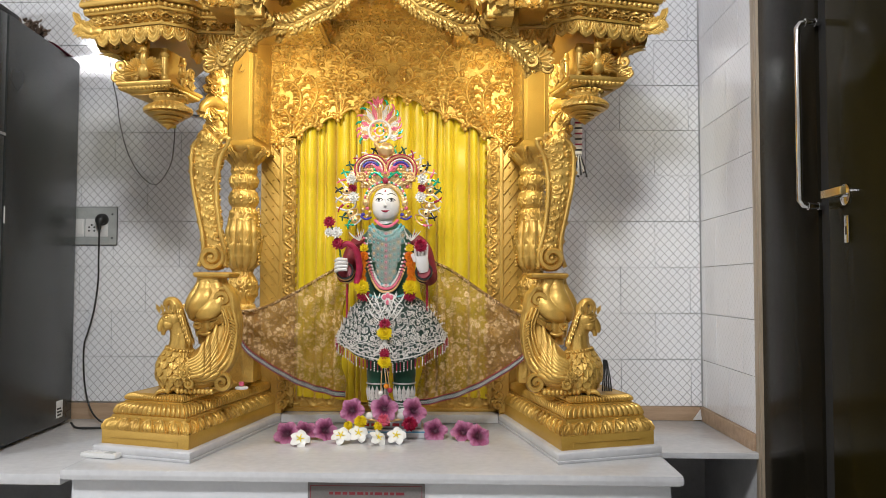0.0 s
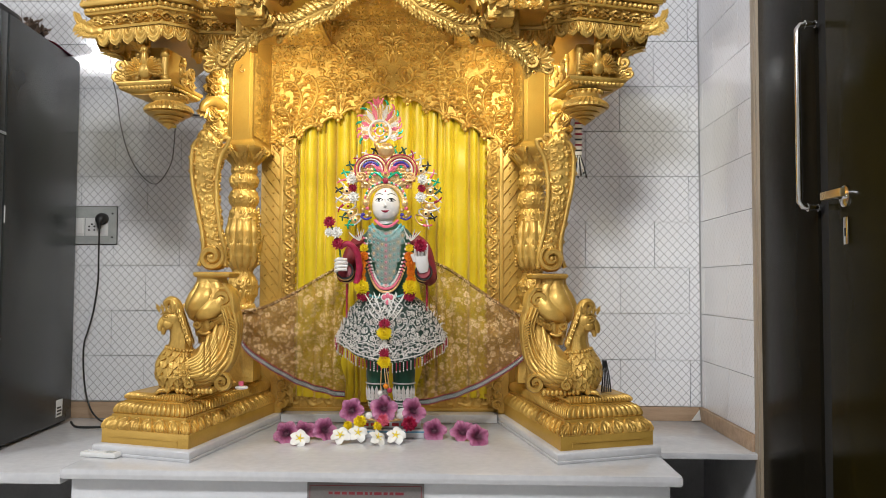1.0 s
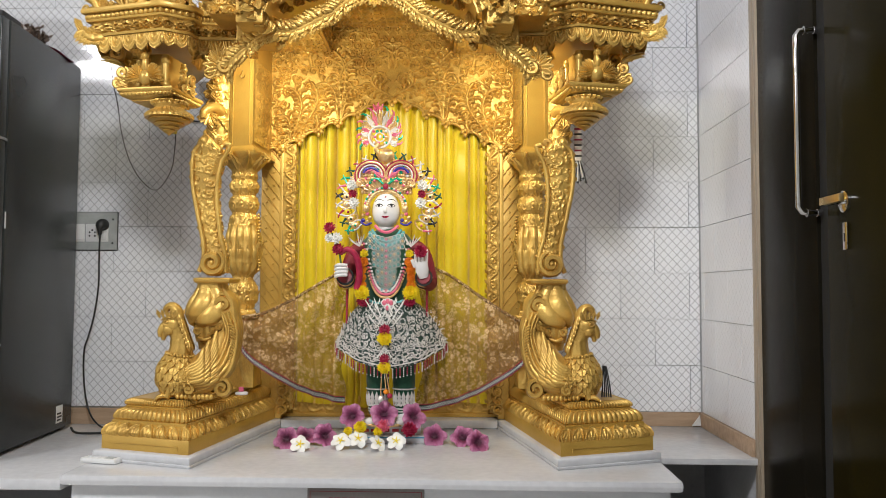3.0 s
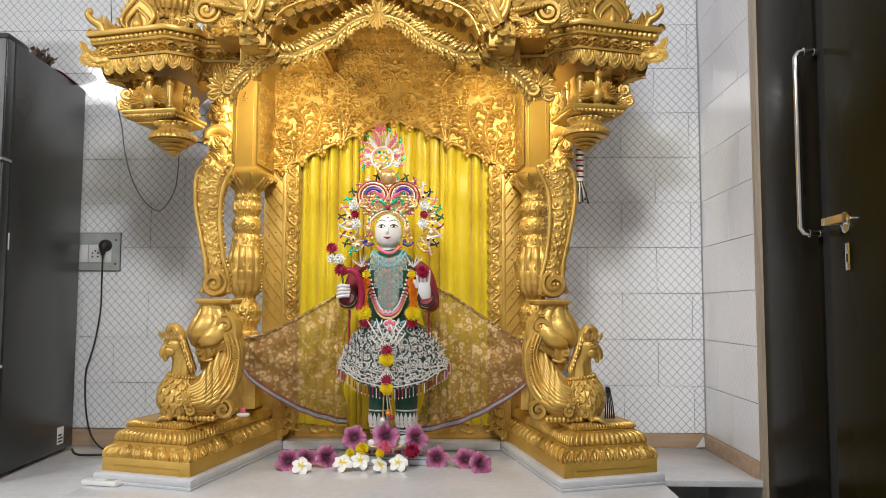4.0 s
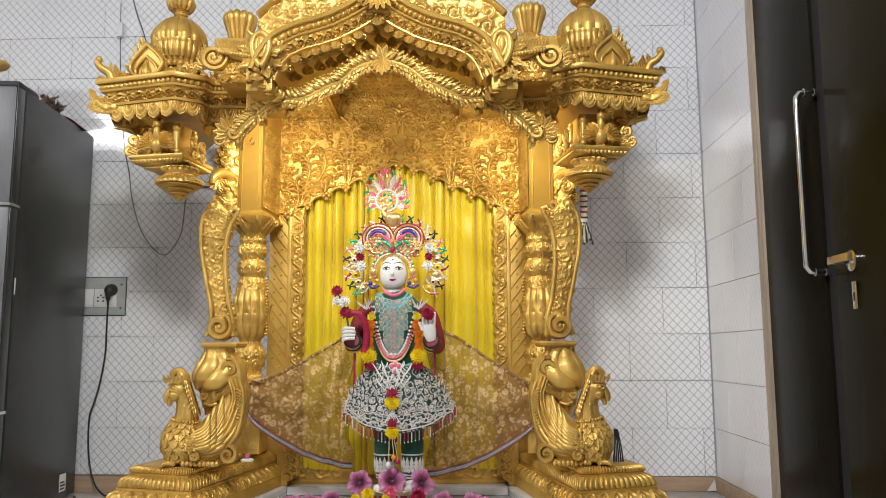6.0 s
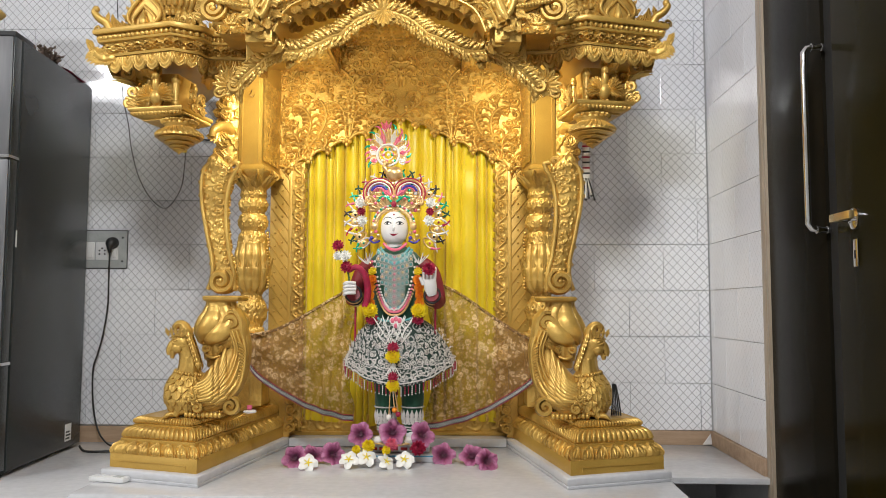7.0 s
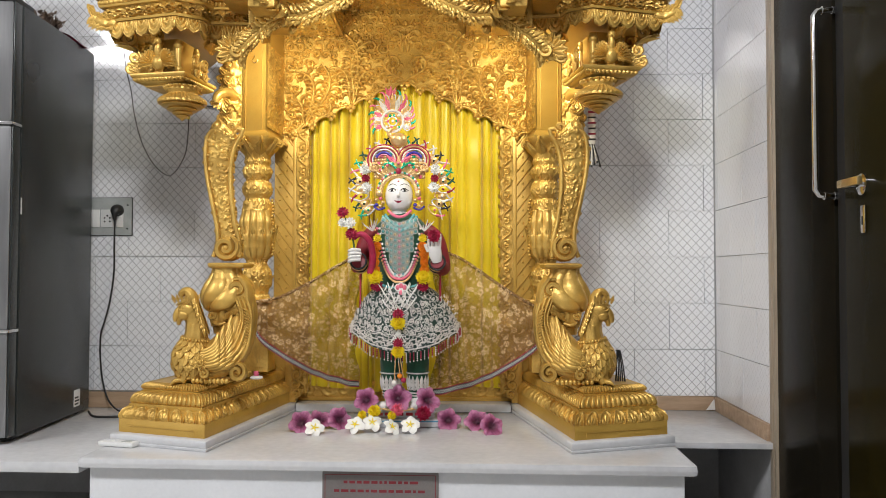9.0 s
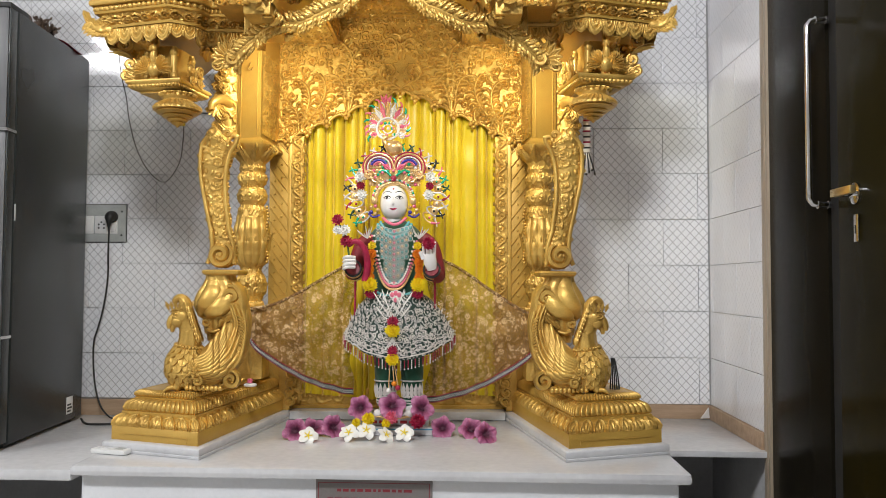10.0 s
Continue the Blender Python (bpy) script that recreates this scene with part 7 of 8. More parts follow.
def net_material():
    m, nt, b = nodes_of("gold_net")
    tc = nt.nodes.new("ShaderNodeTexCoord")
    mp = nt.nodes.new("ShaderNodeMapping")
    mp.inputs["Scale"].default_value = (1, 0.0, 1)
    nt.links.new(tc.outputs["Object"], mp.inputs[0])
    flowers = []
    for scale, petals in ((34, 4.0), (72, 2.5)):
        vo = nt.nodes.new("ShaderNodeTexVoronoi")
        vo.inputs["Scale"].default_value = scale
        vo.inputs["Randomness"].default_value = 0.8
        nt.links.new(mp.outputs[0], vo.inputs["Vector"])
        sub = nt.nodes.new("ShaderNodeVectorMath")
        sub.operation = "SUBTRACT"
        nt.links.new(mp.outputs[0], sub.inputs[0])
        nt.links.new(vo.outputs["Position"], sub.inputs[1])
        sp = nt.nodes.new("ShaderNodeSeparateXYZ")
        nt.links.new(sub.outputs[0], sp.inputs[0])
        # petals: the radius swings with the angle round each cell's centre
        ang = math_node(nt, "ARCTAN2", sp.outputs[0], sp.outputs[2])
        pet = math_node(nt, "ABSOLUTE", math_node(nt, "SINE", math_node(nt, "MULTIPLY", ang, petals)))
        dist = vo.outputs["Distance"]
        edge = math_node(nt, "MULTIPLY_ADD", pet, 0.20, 0.22)
        ring = math_node(nt, "MULTIPLY", math_node(nt, "LESS_THAN", dist, edge), math_node(nt, "GREATER_THAN", dist, math_node(nt, "MULTIPLY", edge, 0.70)))
        flowers += [ring, math_node(nt, "LESS_THAN", dist, 0.10)]
    small = math_node(nt, "MULTIPLY", math_node(nt, "MAXIMUM", flowers[2], flowers[3]), math_node(nt, "GREATER_THAN", noise_node(nt, 30, 1), 0.40))
    orn = math_node(nt, "MAXIMUM", math_node(nt, "MAXIMUM", flowers[0], flowers[1]), small)
    col = nt.nodes.new("ShaderNodeMix")
    col.data_type = "RGBA"
    nt.links.new(orn, col.inputs[0])
    col.inputs[6].default_value = (0.27, 0.135, 0.042, 1)
    col.inputs[7].default_value = (0.74, 0.54, 0.29, 1)
    nt.links.new(col.outputs[2], b.inputs["Base Color"])
    b.inputs["Roughness"].default_value = 0.6
    nt.links.new(math_node(nt, "MULTIPLY", orn, 0.12), b.inputs["Metallic"])
    mesh_fine = math_node(nt, "MULTIPLY_ADD", noise_node(nt, 700, 1), 0.7, 0.20)
    nt.links.new(math_node(nt, "MAXIMUM", math_node(nt, "MULTIPLY", orn, 0.92), mesh_fine), b.inputs["Alpha"])
    bump_node(nt, b, orn, 0.3, 0.001)
    return m


NET = net_material()
BORDER = surface("border_green", (0.012, 0.035, 0.032), (0.03, 0.07, 0.06), 0.6, 0, 60, 400, 0.2, 0.0006)


def veil(sg):
    """Sheer net spread from the statue's arm to the column, with a braided border along its lower edge."""
    if sg < 0:
        tu, tz = [0.575, 0.466, 0.358, 0.271, 0.184, 0.135], [0.468, 0.487, 0.536, 0.585, 0.632, 0.648]
        lu, lz = [0.572, 0.530, 0.443, 0.333, 0.245, 0.150], [0.392, 0.335, 0.276, 0.216, 0.187, 0.170]
    else:
        tu, tz = [0.585, 0.475, 0.365, 0.255, 0.185, 0.150], [0.428, 0.482, 0.553, 0.628, 0.660, 0.668]
        lu, lz = [0.582, 0.530, 0.475, 0.365, 0.256, 0.135], [0.356, 0.310, 0.269, 0.204, 0.162, 0.140]
    n, m = 90, 50
    top = spline(list(zip(tu, [0] * 6, tz)), n)
    low = spline(list(zip(lu, [0] * 6, lz)), n)
    k, s = np.linspace(0, 1, n)[:, None], np.linspace(0, 1, m)[None, :]
    P = top[:, None] * (1 - s)[..., None] + low[:, None] * s[..., None]
    gather = k ** 1.6
    P[..., 1] = -0.370 + 0.065 * k - 0.010 * np.sin(s * 20 + k * 5) * (0.15 + gather) - 0.03 * np.sin(np.pi * s) * (0.3 + 0.7 * k) + 0.006 * np.sin(14 * s - 9 * k) - 0.018 * np.sin(k * 40 + 3 * s) * k ** 2.2 - 0.010 * np.sin(7 * np.sqrt(s) + 16 * k) * np.sin(np.pi * s)
    P[..., 0] += 0.010 * np.sin(s * 16 + 2) * gather
    P[..., 0] *= sg
    P[..., 0] += (P[..., 0] - 0.34) * 0.042 * k
    P[..., 2] += (P[..., 2] - 0.58) * 0.042 * k
    v = at_shrine("net_veil", "sheer gold net veil with white floral embroidery, spread beside the statue", "veil", group="veils")
    part("net", Geo(NET).grid(P), v)
    # upper hem roll
    hem = P[:, 0].copy()
    part("upper_hem", Geo(NET).tube(hem, 0.006, 8), v)
    b = Geo(BORDER)
    e0, e1 = P[:, -1], P[:, -1].copy()
    e1[:, 2] -= 0.021
    e0 = e0.copy()
    mid = (e0 + e1) / 2 + np.array([0, -0.003, 0])
    b.grid(np.stack([e0 + np.array([0, -0.003, 0.0]), mid, e1 + np.array([0, -0.003, 0])], 1))
    b.grid(np.stack([e0, mid + np.array([0, 0.004, 0]), e1], 1))
    bd = part("border", b, v, "dark green braided border with maroon edging")
    d = Geo(SILVER, ROSE_RED, TEAL)
    L = np.concatenate([[0], np.cumsum(np.linalg.norm(np.diff(mid, axis=0), axis=1))])
    cnt = int(L[-1] / 0.0105)
    for i in range(cnt):
        q = np.array([np.interp((i + 0.5) / cnt * L[-1], L, mid[:, c]) for c in range(3)]) + np.array([0, -0.003, 0])
        d.ball(q, (0.0016, 0.0016, 0.0022), 6, 4, 2)
        d.tube([q + np.array([-0.005, 0, 0.007]), q + np.array([0, 0, 0.0])], 0.0012, 4, 0)
        d.tube([q + np.array([0.005, 0, 0.007]), q + np.array([0, 0, 0.0])], 0.0012, 4, 0)
        d.tube([q + np.array([-0.005, 0, -0.007]), q], 0.0012, 4, 0)
        d.tube([q + np.array([0.005, 0, -0.007]), q], 0.0012, 4, 0)
    d.tube(e0 + np.array([0, -0.004, 0.001]), 0.0016, 6, 1).tube(e1 + np.array([0, -0.004, 0]), 0.0016, 6, 1)
    part("braid", d, bd)


veil(-1)
veil(1)

# ---- flowers on the platform ----
def on_platform(name, label, category, u, v, z=0.0, tilt=(0, 0, 0), group=""):
    return thing(name, label, category, SH @ pose(u, -v, z, *tilt), group)


def wide_flower(u, v, z, tilt, r, seed):
    """A five-petalled mauve trumpet flower with a dark throat."""
    rng = random.Random(seed)
    f = on_platform("mauve_flower", "fresh mauve trumpet flower with a dark throat lying on the marble", "flower", u, v, z, tilt, "mauve flowers")
    for i in range(5):
        a = 2 * math.pi * i / 5 + rng.uniform(-0.12, 0.12)
        k, w = np.linspace(0, 1, 12), np.linspace(-1, 1, 11)
        K, W = np.meshgrid(k, w, indexing="ij")
        half = 0.52 * np.sin(np.pi * np.clip(0.10 + 0.70 * K, 0, 1)) ** 0.8 * r
        x = r * 0.14 + r * K * 0.98 - 0.14 * r * W ** 2 * K
        y = half * W + 0.02 * r * np.sin(9 * K + i)
        h = r * (-0.42 * (1 - K) ** 1.6 + (0.10 * np.sin(3 * W + i) + 0.07 * np.sin(7 * W + 2.3 * i + seed)) * K + 0.16 * W * (1 if i % 2 else -1) * 0.5 - 0.22 * K ** 3)
        P = np.stack([x * math.cos(a) - y * math.sin(a), x * math.sin(a) + y * math.cos(a), h + 0.0015 * i], -1)
        part("petal", Geo(MAUVE_PETAL).grid(P).grid(P - np.array([0, 0, 0.0012])), f)
    part("throat", Geo(DARK_THROAT).lathe((0, 0, 0), [(0.05 * r, -0.40 * r), (0.12 * r, -0.32 * r), (0.17 * r, -0.24 * r)], 18).ball((0, 0, -0.36 * r), 0.08 * r, 10, 6), f, "dark throat")
    part("tube", Geo(MAUVE_PETAL).tube([(0, 0, -0.3 * r), (0, 0.0, -0.75 * r)], [0.22 * r, 0.10 * r], 12, side=(1, 0, 0)), f)
    return f


def white_flower(u, v, z, tilt, r, seed):
    f = on_platform("white_flower", "white five-petalled blossom with a yellow heart on the marble", "flower", u, v, z, tilt, "white flowers")
    for i in range(5):
        a = 2 * math.pi * i / 5 + 0.1 * math.sin(seed + i)
        d = (math.cos(a), math.sin(a), 0.18)
        g = Geo(WHITE_PETAL)
        k, w = np.linspace(0, 1, 10), np.linspace(-1, 1, 7)
        K, W = np.meshgrid(k, w, indexing="ij")
        half = 0.44 * r * np.sin(np.pi * np.clip(0.08 + 0.80 * K, 0, 1)) ** 0.75
        x, y = r * K, half * W
        h = r * (0.10 * np.sin(np.pi * K) - 0.12 * K ** 2 + 0.12 * W * K)
        P = np.stack([x * math.cos(a) - y * math.sin(a), x * math.sin(a) + y * math.cos(a), h + 0.002 * (i % 2)], -1)
        part("petal", g.grid(P).grid(P - np.array([0, 0, 0.0012])), f)
    g = Geo(YELLOW_PETAL)
    for i in range(5):
        a = 2 * math.pi * i / 5 + 0.1 * math.sin(seed + i)
        g.leaf((0, 0, 0.003), (math.cos(a), math.sin(a), 0.25), (0, 0, 1), 0.48 * r, 0.17 * r, 0.0, 1)
    part("heart", g, f, "yellow heart")
    return f


for i, (u, v, z, tilt, r) in enumerate(((-0.350, 0.525, 0.034, (62, 8, -8), 0.043), (-0.290, 0.455, 0.034, (40, -24, 40), 0.043), (-0.212, 0.470, 0.036, (70, 16, 24), 0.044), (0.192, 0.450, 0.034, (60, -6, 4), 0.043), (0.296, 0.470, 0.034, (50, 20, -20), 0.043), (0.352, 0.555, 0.032, (66, -14, 26), 0.041), (-0.118, 0.470, 0.110, (68, 4, -10), 0.043), (0.006, 0.490, 0.122, (60, -10, 16), 0.048), (0.118, 0.470, 0.110, (66, 14, 22), 0.047))):
    wide_flower(u, v, z, tilt, r, i)
for i, (u, v, z, tilt, r) in enumerate(((-0.290, 0.575, 0.024, (52, 4, 10), 0.036), (-0.148, 0.545, 0.030, (44, 10, -10), 0.036), (-0.086, 0.530, 0.036, (48, -8, 20), 0.036), (-0.012, 0.560, 0.026, (50, 6, 40), 0.034), (0.052, 0.540, 0.030, (46, -8, 5), 0.036))):
    white_flower(u, v, z, tilt, r, i)


def posy(name, label, mat, u, v, z, r, seed, mats=None):
    f = on_platform(name, label, "flower", u, v, z)
    g = Geo(mat)
    bloom(g, (0, 0, 0), r, 0, 6, 10, (0.05, -1, 0.7), seed)
    part("petals", g, f)
    return f


posy("pink_rose", "small pink rose resting on the statue's marble base", PINK, 0.004, 0.505, 0.078, 0.026, 1)
posy("dark_red_rose", "dark red rose beside the mauve flowers", ROSE_RED, 0.100, 0.500, 0.062, 0.030, 2)
posy("yellow_daisy", "yellow daisy with a dark middle", YELLOW_PETAL, -0.082, 0.500, 0.070, 0.026, 3)
posy("yellow_daisy", "yellow daisy with a dark middle", YELLOW_PETAL, -0.126, 0.505, 0.058, 0.018, 4)
posy("yellow_daisy", "small yellow blossom among the white flowers", YELLOW_PETAL, -0.016, 0.515, 0.058, 0.018, 5)
at_shrine("foot_ornament", "gold and pearl anklet ornament at the statue's feet", "jewellery", Geo(JEWEL_GOLD, PEARL).ball((-0.05, -0.455, 0.085), (0.020, 0.015, 0.016), 14, 8, 1).ball((0.065, -0.455, 0.085), (0.020, 0.015, 0.016), 14, 8, 1).tube(spline([(-0.08, -0.45, 0.08), (-0.03, -0.47, 0.072), (0.04, -0.47, 0.072), (0.09, -0.45, 0.08)], 14), 0.005, 8, 0))


# ---- plaque on the platform front ----
def plaque():
    x0, x1, z1, z0, y = -0.511, -0.146, Z0 - 0.040, 0.155, -0.985
    p = thing("plaque", "grey engraved plaque with maroon border and lettering on the platform front", "plaque", geo=Geo(PLAQUE).box((x0, y - 0.008, z0), (x1, y, z1), 0.002), smooth=False)
    b = Geo(MAROON)
    i = 0.008
    for a, c in (((x0 + i, z1 - i - 0.002), (x1 - i, z1 - i)), ((x0 + i, z0 + i), (x1 - i, z0 + i + 0.002)), ((x0 + i, z0 + i), (x0 + i + 0.002, z1 - i)), ((x1 - i - 0.002, z0 + i), (x1 - i, z1 - i))):
        b.box((a[0], y - 0.0088, a[1]), (c[0], y - 0.0078, c[1]), 0.0002)
    part("border_line", b, p)
    rng = random.Random(3)
    for r, (half, zc) in enumerate(((0.115, z1 - 0.032), (0.145, z1 - 0.059), (0.150, z1 - 0.086), (0.140, z1 - 0.113), (0.12, z1 - 0.140))):
        xc, x = (x0 + x1) / 2, -half
        while x < half:
            w = rng.uniform(0.008, 0.026)
            w = min(w, half - x + 0.004)
            part("text_bar", Geo(MAROON).box((xc + x, y - 0.0088, zc - 0.0042), (xc + x + w, y - 0.0079, zc + 0.0042), 0.0003), p)
            x += w + 0.006


plaque()


# ---- switch plate, cable and other small things ----
def switch_plate():
    x1, x0, z0, z1 = -1.584, -1.86, 1.150, 1.318
    p = thing("switch_plate", "grey wall switch plate with white sockets", "switch plate", geo=Geo(PLATE_GREY).box((x0, -0.012, z0), (x1, -0.0025, z1), 0.003))
    part("rim", Geo(BLACK).box((x0 - 0.003, -0.006, z0 - 0.003), (x1 + 0.003, -0.0022, z1 + 0.003), 0.001), p, "black rim")
    for a, b, lab in ((-1.852, -1.800, "socket"), (-1.795, -1.728, "switch"), (-1.722, -1.663, "socket"), (-1.657, -1.620, "switch")):
        m = part(lab, Geo(PLASTIC).box((a, -0.017, z0 + 0.036), (b, -0.011, z1 - 0.052), 0.002), p, "white plastic " + lab)
        if lab == "socket":
            for dx, dz in ((-0.012, -0.014), (0.012, -0.014), (0, 0.012), (-0.012, 0.002), (0.012, 0.002)):
                c = ((a + b) / 2 + dx, -0.0165, (z0 + z1) / 2 - 0.008 + dz)
                part("pin_hole", Geo(BLACK).tube([c, (c[0], -0.0178, c[2])], 0.0042, 10, side=(1, 0, 0)), m)
        else:
            part("rocker", Geo(PLASTIC).box((a + 0.006, -0.021, z0 + 0.046), (b - 0.006, -0.016, z1 - 0.064), 0.002), m)
    for z in (z0 + 0.03, z1 - 0.032):
        part("screw", Geo(BLACK).tube([(x1 - 0.018, -0.011, z), (x1 - 0.018, -0.0135, z)], 0.0045, 10, side=(1, 0, 0)), p)
    pl = thing("power_plug", "black power plug with a cable trailing down the wall", "plug")
    part("plug_body", Geo(BLACK).tube(spline([(-1.642, -0.016, 1.262), (-1.642, -0.040, 1.258), (-1.642, -0.052, 1.240), (-1.642, -0.050, 1.215)], 12), [0.026, 0.027, 0.027, 0.026, 0.024, 0.022, 0.018, 0.014, 0.011, 0.009, 0.008, 0.007], 14, side=(1, 0, 0)), pl)
    path = spline([(-1.642, -0.050, 1.215), (-1.645, -0.045, 1.10), (-1.652, -0.03, 0.985), (-1.668, -0.03, 0.86), (-1.690, -0.03, 0.770), (-1.708, -0.03, 0.705), (-1.705, -0.035, 0.600), (-1.690, -0.04, 0.500), (-1.655, -0.06, 0.425), (-1.600, -0.10, 0.390), (-1.55, -0.14, 0.3850)], 90)
    part("cable", Geo(BLACK).tube(path, 0.0038, 8), pl)
    thing("floor_cable", "thin black cable lying on the ledge behind the pedestal", "cable", geo=Geo(BLACK).tube(spline([(-1.66, -0.22, 0.400), (-1.625, -0.25, 0.386), (-1.56, -0.26, 0.3852), (-1.48, -0.23, 0.3852), (-1.40, -0.16, 0.3852)], 30), 0.0048, 8))


switch_plate()


def loop_cord():
    g = Geo(BLACK)
    a = spline([(-1.675, -0.02, 2.90), (-1.665, -0.02, 2.48), (-1.652, -0.02, 2.25), (-1.622, -0.02, 1.95), (-1.590, -0.02, 1.80), (-1.575, -0.02, 1.70), (-1.546, -0.02, 1.590), (-1.510, -0.02, 1.510), (-1.470, -0.02, 1.455), (-1.425, -0.02, 1.420), (-1.390, -0.025, 1.425), (-1.360, -0.03, 1.460), (-1.325, -0.05, 1.515), (-1.296, -0.10, 1.590), (-1.270, -0.16, 1.655)], 120)
    s = np.linspace(0, 1, 120) * 300
    for ph in (0, math.pi):
        g.tube(a + np.stack([0.0016 * np.cos(s + ph), 0.0016 * np.sin(s + ph), 0 * s], 1), 0.0014, 6)
    thing("twisted_cord", "thin twisted black and grey lamp cord looping down the tiles", "cord", geo=g)
    thing("cord_switch", "small white inline switch on the hanging cord", "switch", geo=Geo(PLASTIC).box((-1.678, -0.034, 2.445), (-1.652, -0.010, 2.515), 0.006))
    thing("yellow_tape", "yellow tape holding the cord behind the canopy", "tape", geo=Geo(YELLOW_PETAL).box((-1.282, -0.20, 1.640), (-1.262, -0.165, 1.715), 0.003))
    thing("wall_cord", "dark cord running along the tiles behind the canopy", "cord", geo=Geo(BLACK).tube(spline([(-1.28, -0.02, 1.735), (-1.20, -0.02, 1.725), (-1.10, -0.02, 1.735)], 20), 0.004, 6))

    thing("bulb_wire", "thin dark wire slanting down the wall to the canopy", "wire", geo=Geo(BLACK).tube(spline([(-1.66, -0.015, 2.90), (-1.612, -0.02, 2.637), (-1.53, -0.06, 2.43), (-1.40, -0.25, 2.20), (-1.20, -0.40, 1.95)], 40), 0.0022, 6))


loop_cord()


def wall_cornice():
    """End of another carved gold eave, fixed to the wall above the refrigerator."""
    g = Geo(GOLD)
    plan = [(-2.60, -0.48), (-2.02, -0.48), (-2.02, -0.40), (-2.60, -0.40)]
    g.strip(plan, [(-0.03, 2.132), (-0.015, 2.136), (0.0, 2.150)])
    g.strip(plan, [(0.0, 2.150), (0.030, 2.162), (0.046, 2.178), (0.050, 2.190), (0.036, 2.196)], shell_row(0.03, 0.006), m=10)
    g.strip(plan, [(0.036, 2.196), (0.008, 2.205), (0.0, 2.225)])
    g.strip(plan, [(0.0, 2.225), (0.0, 2.262)], bead_row(0.022, 0.007), m=9)
    g.strip(plan, [(0.0, 2.262), (0.016, 2.272), (0.018, 2.290), (-0.03, 2.296)])
    g.prism([(-2.60, -0.46), (-2.04, -0.46), (-2.04, -0.42), (-2.60, -0.42)], 2.134, 2.294)
    g.prism([(-2.60, -0.42), (-2.32, -0.42), (-2.32, 0.004), (-2.60, 0.004)], 2.134, 2.294)
    thing("wall_cornice", "end of a carved gold cornice fixed to the tiled wall", "cornice", geo=g)


wall_cornice()


def remote():
    m = pose(-1.228, -0.858, Z0 + 0.0005, 0, 0, -13)
    r = thing("remote_control", "small white remote control lying on the marble", "remote", m)
    part("case", Geo(PLASTIC).box((-0.068, -0.022, 0), (0.068, 0.022, 0.018), 0.008), r)
    part("screen", Geo(PLATE_GREY).box((0.020, -0.014, 0.0178), (0.052, 0.014, 0.0190), 0.001), r, "grey display")
    for x in (-0.04, -0.022, -0.004):
        part("button", Geo(WHITE_PAINT).box((x - 0.006, -0.008, 0.0178), (x + 0.006, 0.008, 0.0195), 0.001), r)


remote()


def fridge_top():
    zt = 1.9455
    g = Geo(surface("dry_twigs", (0.06, 0.04, 0.03), (0.16, 0.11, 0.08), 0.7, 0, 30, 200))
    rng = random.Random(5)
    for i in range(26):
        p = np.array([-1.75 + rng.uniform(-0.03, 0.03), -0.44 + rng.uniform(-0.08, 0.05), zt + 0.02])
        q = p + np.array([rng.uniform(-0.04, 0.05), rng.uniform(-0.04, 0.04), rng.uniform(0.0, 0.035)])
        g.tube(spline([p, (p + q) / 2 + np.array([0.012, 0, 0.014]), q], 7), np.linspace(0.008, 0.003, 7), 6)
        g.leaf(q, q - p + np.array([0, 0, 0.004]), (0.2, -1, 0.4), 0.018, 0.014, 0.3, 2)
    thing("dried_bouquet", "dry brown crumpled flowers lying on the refrigerator", "dried flowers", geo=g)
    g = Geo(ROSE_RED, PLASTIC)
    P = np.array([[(-1.80 + 0.10 * i / 5, -0.40 + 0.20 * j / 5, zt + 0.004 + 0.006 * math.sin(i * 1.3 + j)) for j in range(6)] for i in range(6)])
    g.grid(P, mat=1).grid(P - np.array([0, 0, 0.002]), mat=0)
    thing("paper_sheet", "curled red and white paper on the refrigerator top", "paper", geo=g)


fridge_top()


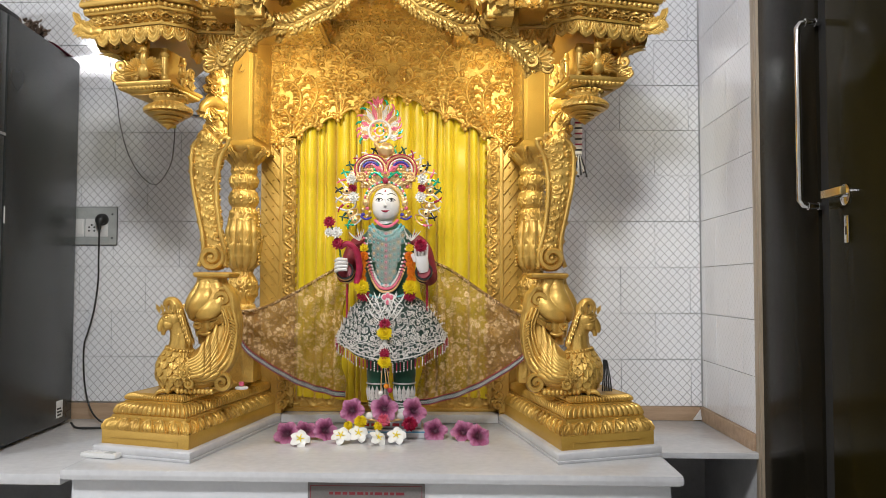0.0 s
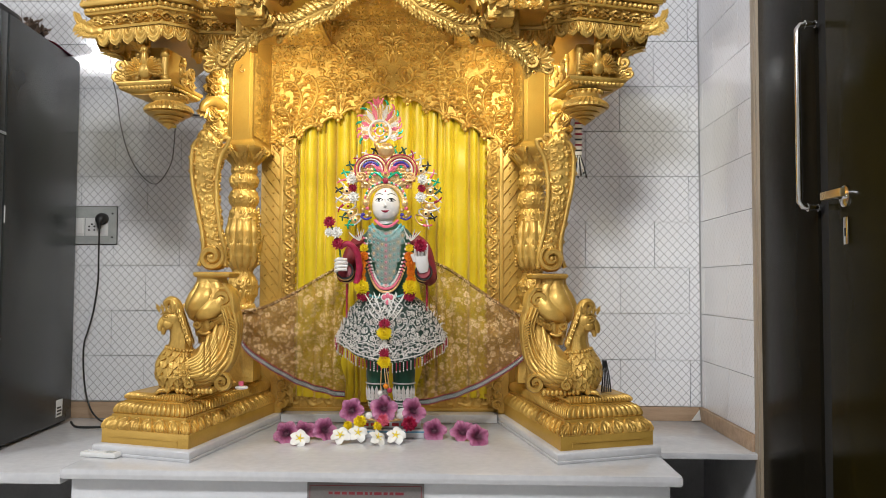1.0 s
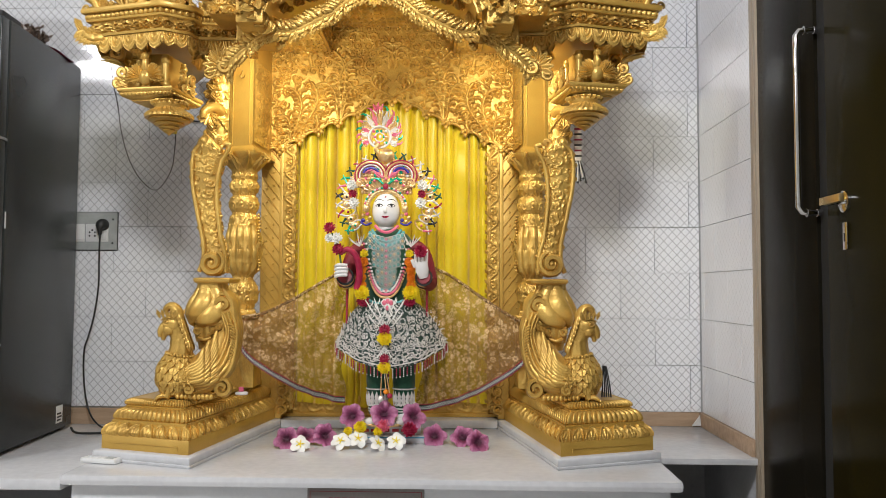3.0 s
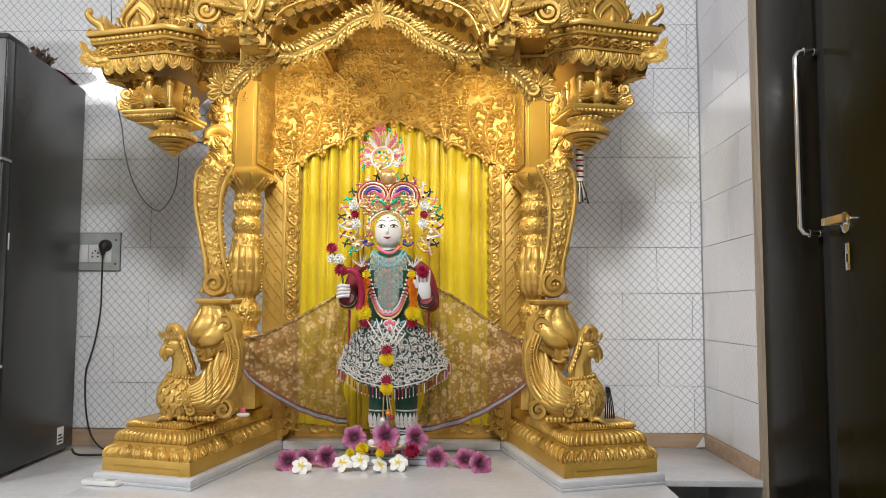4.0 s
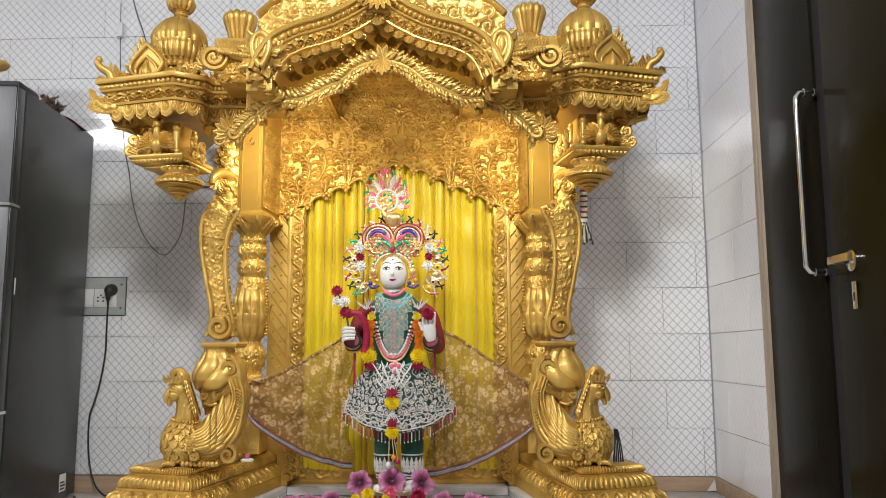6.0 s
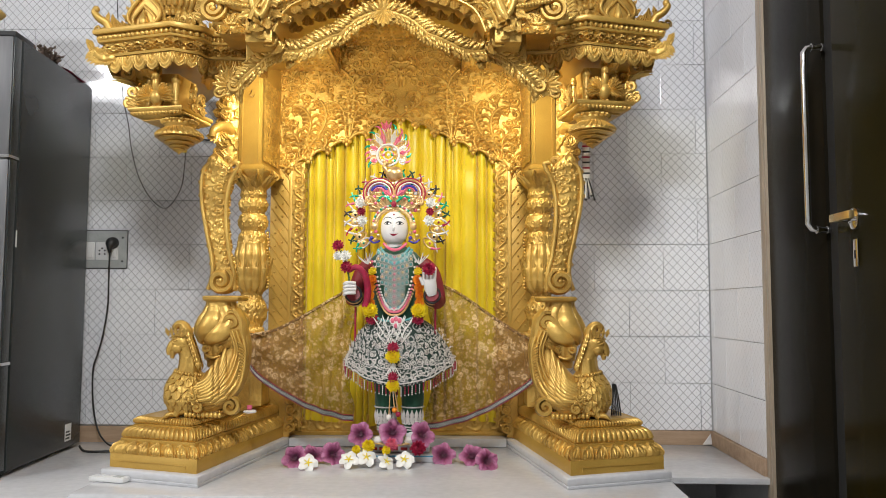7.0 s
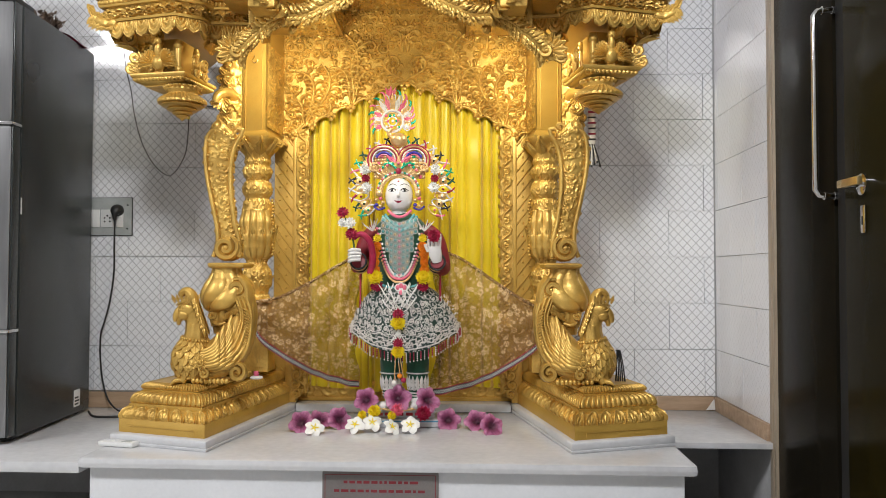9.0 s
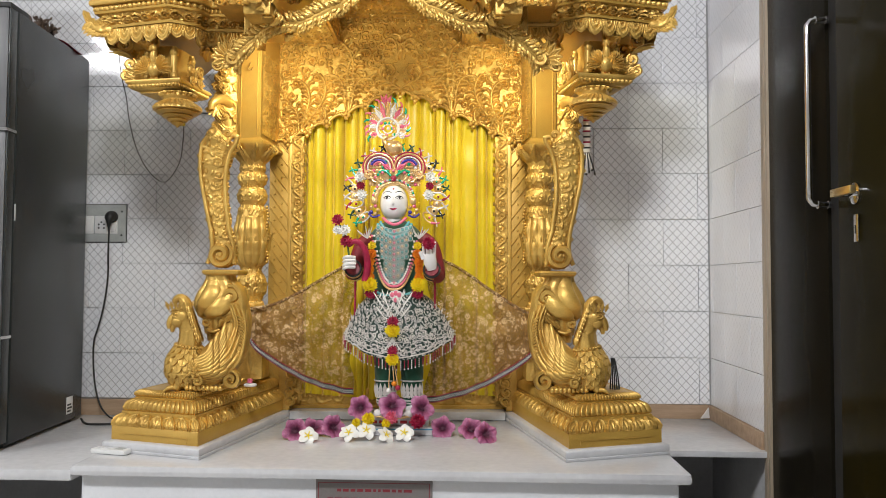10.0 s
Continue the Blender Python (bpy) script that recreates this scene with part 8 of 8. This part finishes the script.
def tassel():
    w = pose(0.428, -0.30, 0, 0, 0, 0)
    t = thing("bead_tassel", "beaded red and white wall tassel hanging behind the column", "tassel", w)
    part("strap", Geo(PEARL).box((-0.014, -0.006, 1.50), (0.014, 0.004, 1.690), 0.003), t)
    for i in range(8):
        part("stripe", Geo(ROSE_RED if i % 2 else BLACK).box((-0.015, -0.0075, 1.515 + 0.022 * i), (0.015, -0.0055, 1.522 + 0.022 * i), 0.0006), t)
    g = Geo(BLACK, PEARL)
    for i in range(7):
        x = -0.022 + 0.007 * i
        g.tube(spline([(x * 0.4, 0, 1.50), (x, -0.004, 1.46), (x * 1.6, -0.004, 1.415 + 0.008 * (i % 3))], 10), 0.0025, 6, i % 2)
        g.ball((x * 1.6, -0.004, 1.412 + 0.008 * (i % 3)), 0.005, 7, 5, 0)
    part("fringe", g, t, "black and white bead fringe")
    b = Geo(BLACK)
    for i in range(5):
        b.tube(spline([(0.792 + 0.003 * i, -0.66, Z0 + 0.31), (0.790 + 0.006 * i, -0.665, Z0 + 0.25), (0.786 + 0.008 * i, -0.67, Z0 + 0.20)], 8), np.linspace(0.0018, 0.0030, 8), 6)
    at_shrine("black_tassel", "black thread tassel hanging behind the carved bird", "tassel", b, m4=Matrix.Translation((0, 0.06, -Z0)))


tassel()
at_shrine("jar_lid", "small white and pink lid lying on the pedestal", "lid", Geo(PLASTIC, PINK).lathe((-0.505, -0.56, 0.197), [(0.001, 0.0), (0.022, 0.001), (0.024, 0.006), (0.020, 0.010), (0.001, 0.011)], 20).box((-0.515, -0.565, 0.2085), (-0.497, -0.555, 0.225), 0.003, 1))

# ---- wall tiles ----
def tiles():
    T, H, G = 0.300, 0.200, 0.0009

    def tile_mesh(w, mat):
        return Geo(mat).box((-w / 2 + G, -0.004, -H / 2 + G), (w / 2 - G, 0.004, H / 2 - G), 0.0008).mesh("tile", False)
    whole, made = tile_mesh(T, TILE), {}
    for r in range(12):
        z = 0.455 + H * (r + 0.5)
        edges = [XR - 0.006] + [0.80 + (0.15 if r % 2 == 0 else 0.0) - T * i for i in range(14)]
        edges = [e for e in edges if e <= XR - 0.006 + 1e-6]
        for a, b in zip(edges[1:], edges):
            w = round(b - a, 3)
            if w < 0.02 or a < -3.2:
                continue
            if w not in made:
                made[w] = whole if abs(w - T) < 0.002 else tile_mesh(w, TILE)
            me = made[w]
            ob = new("tile", me)
            ob.location, ob.parent = ((a + b) / 2, 0.002, z), wall_back
        side = [0.0, -0.20, -0.50, -0.63] if r % 2 else [0.0, -0.05, -0.35, -0.63]
        for b, a in zip(side, side[1:]):
            w = round(b - a, 3)
            key = ("s", w)
            if key not in made:
                made[key] = tile_mesh(w, TILE_SIDE)
            ob = new("tile", made[key])
            ob.matrix_basis = pose(XR + 0.002, (a + b) / 2 - 0.004, z, 0, 0, 90)
            ob.parent = wall_right


tiles()
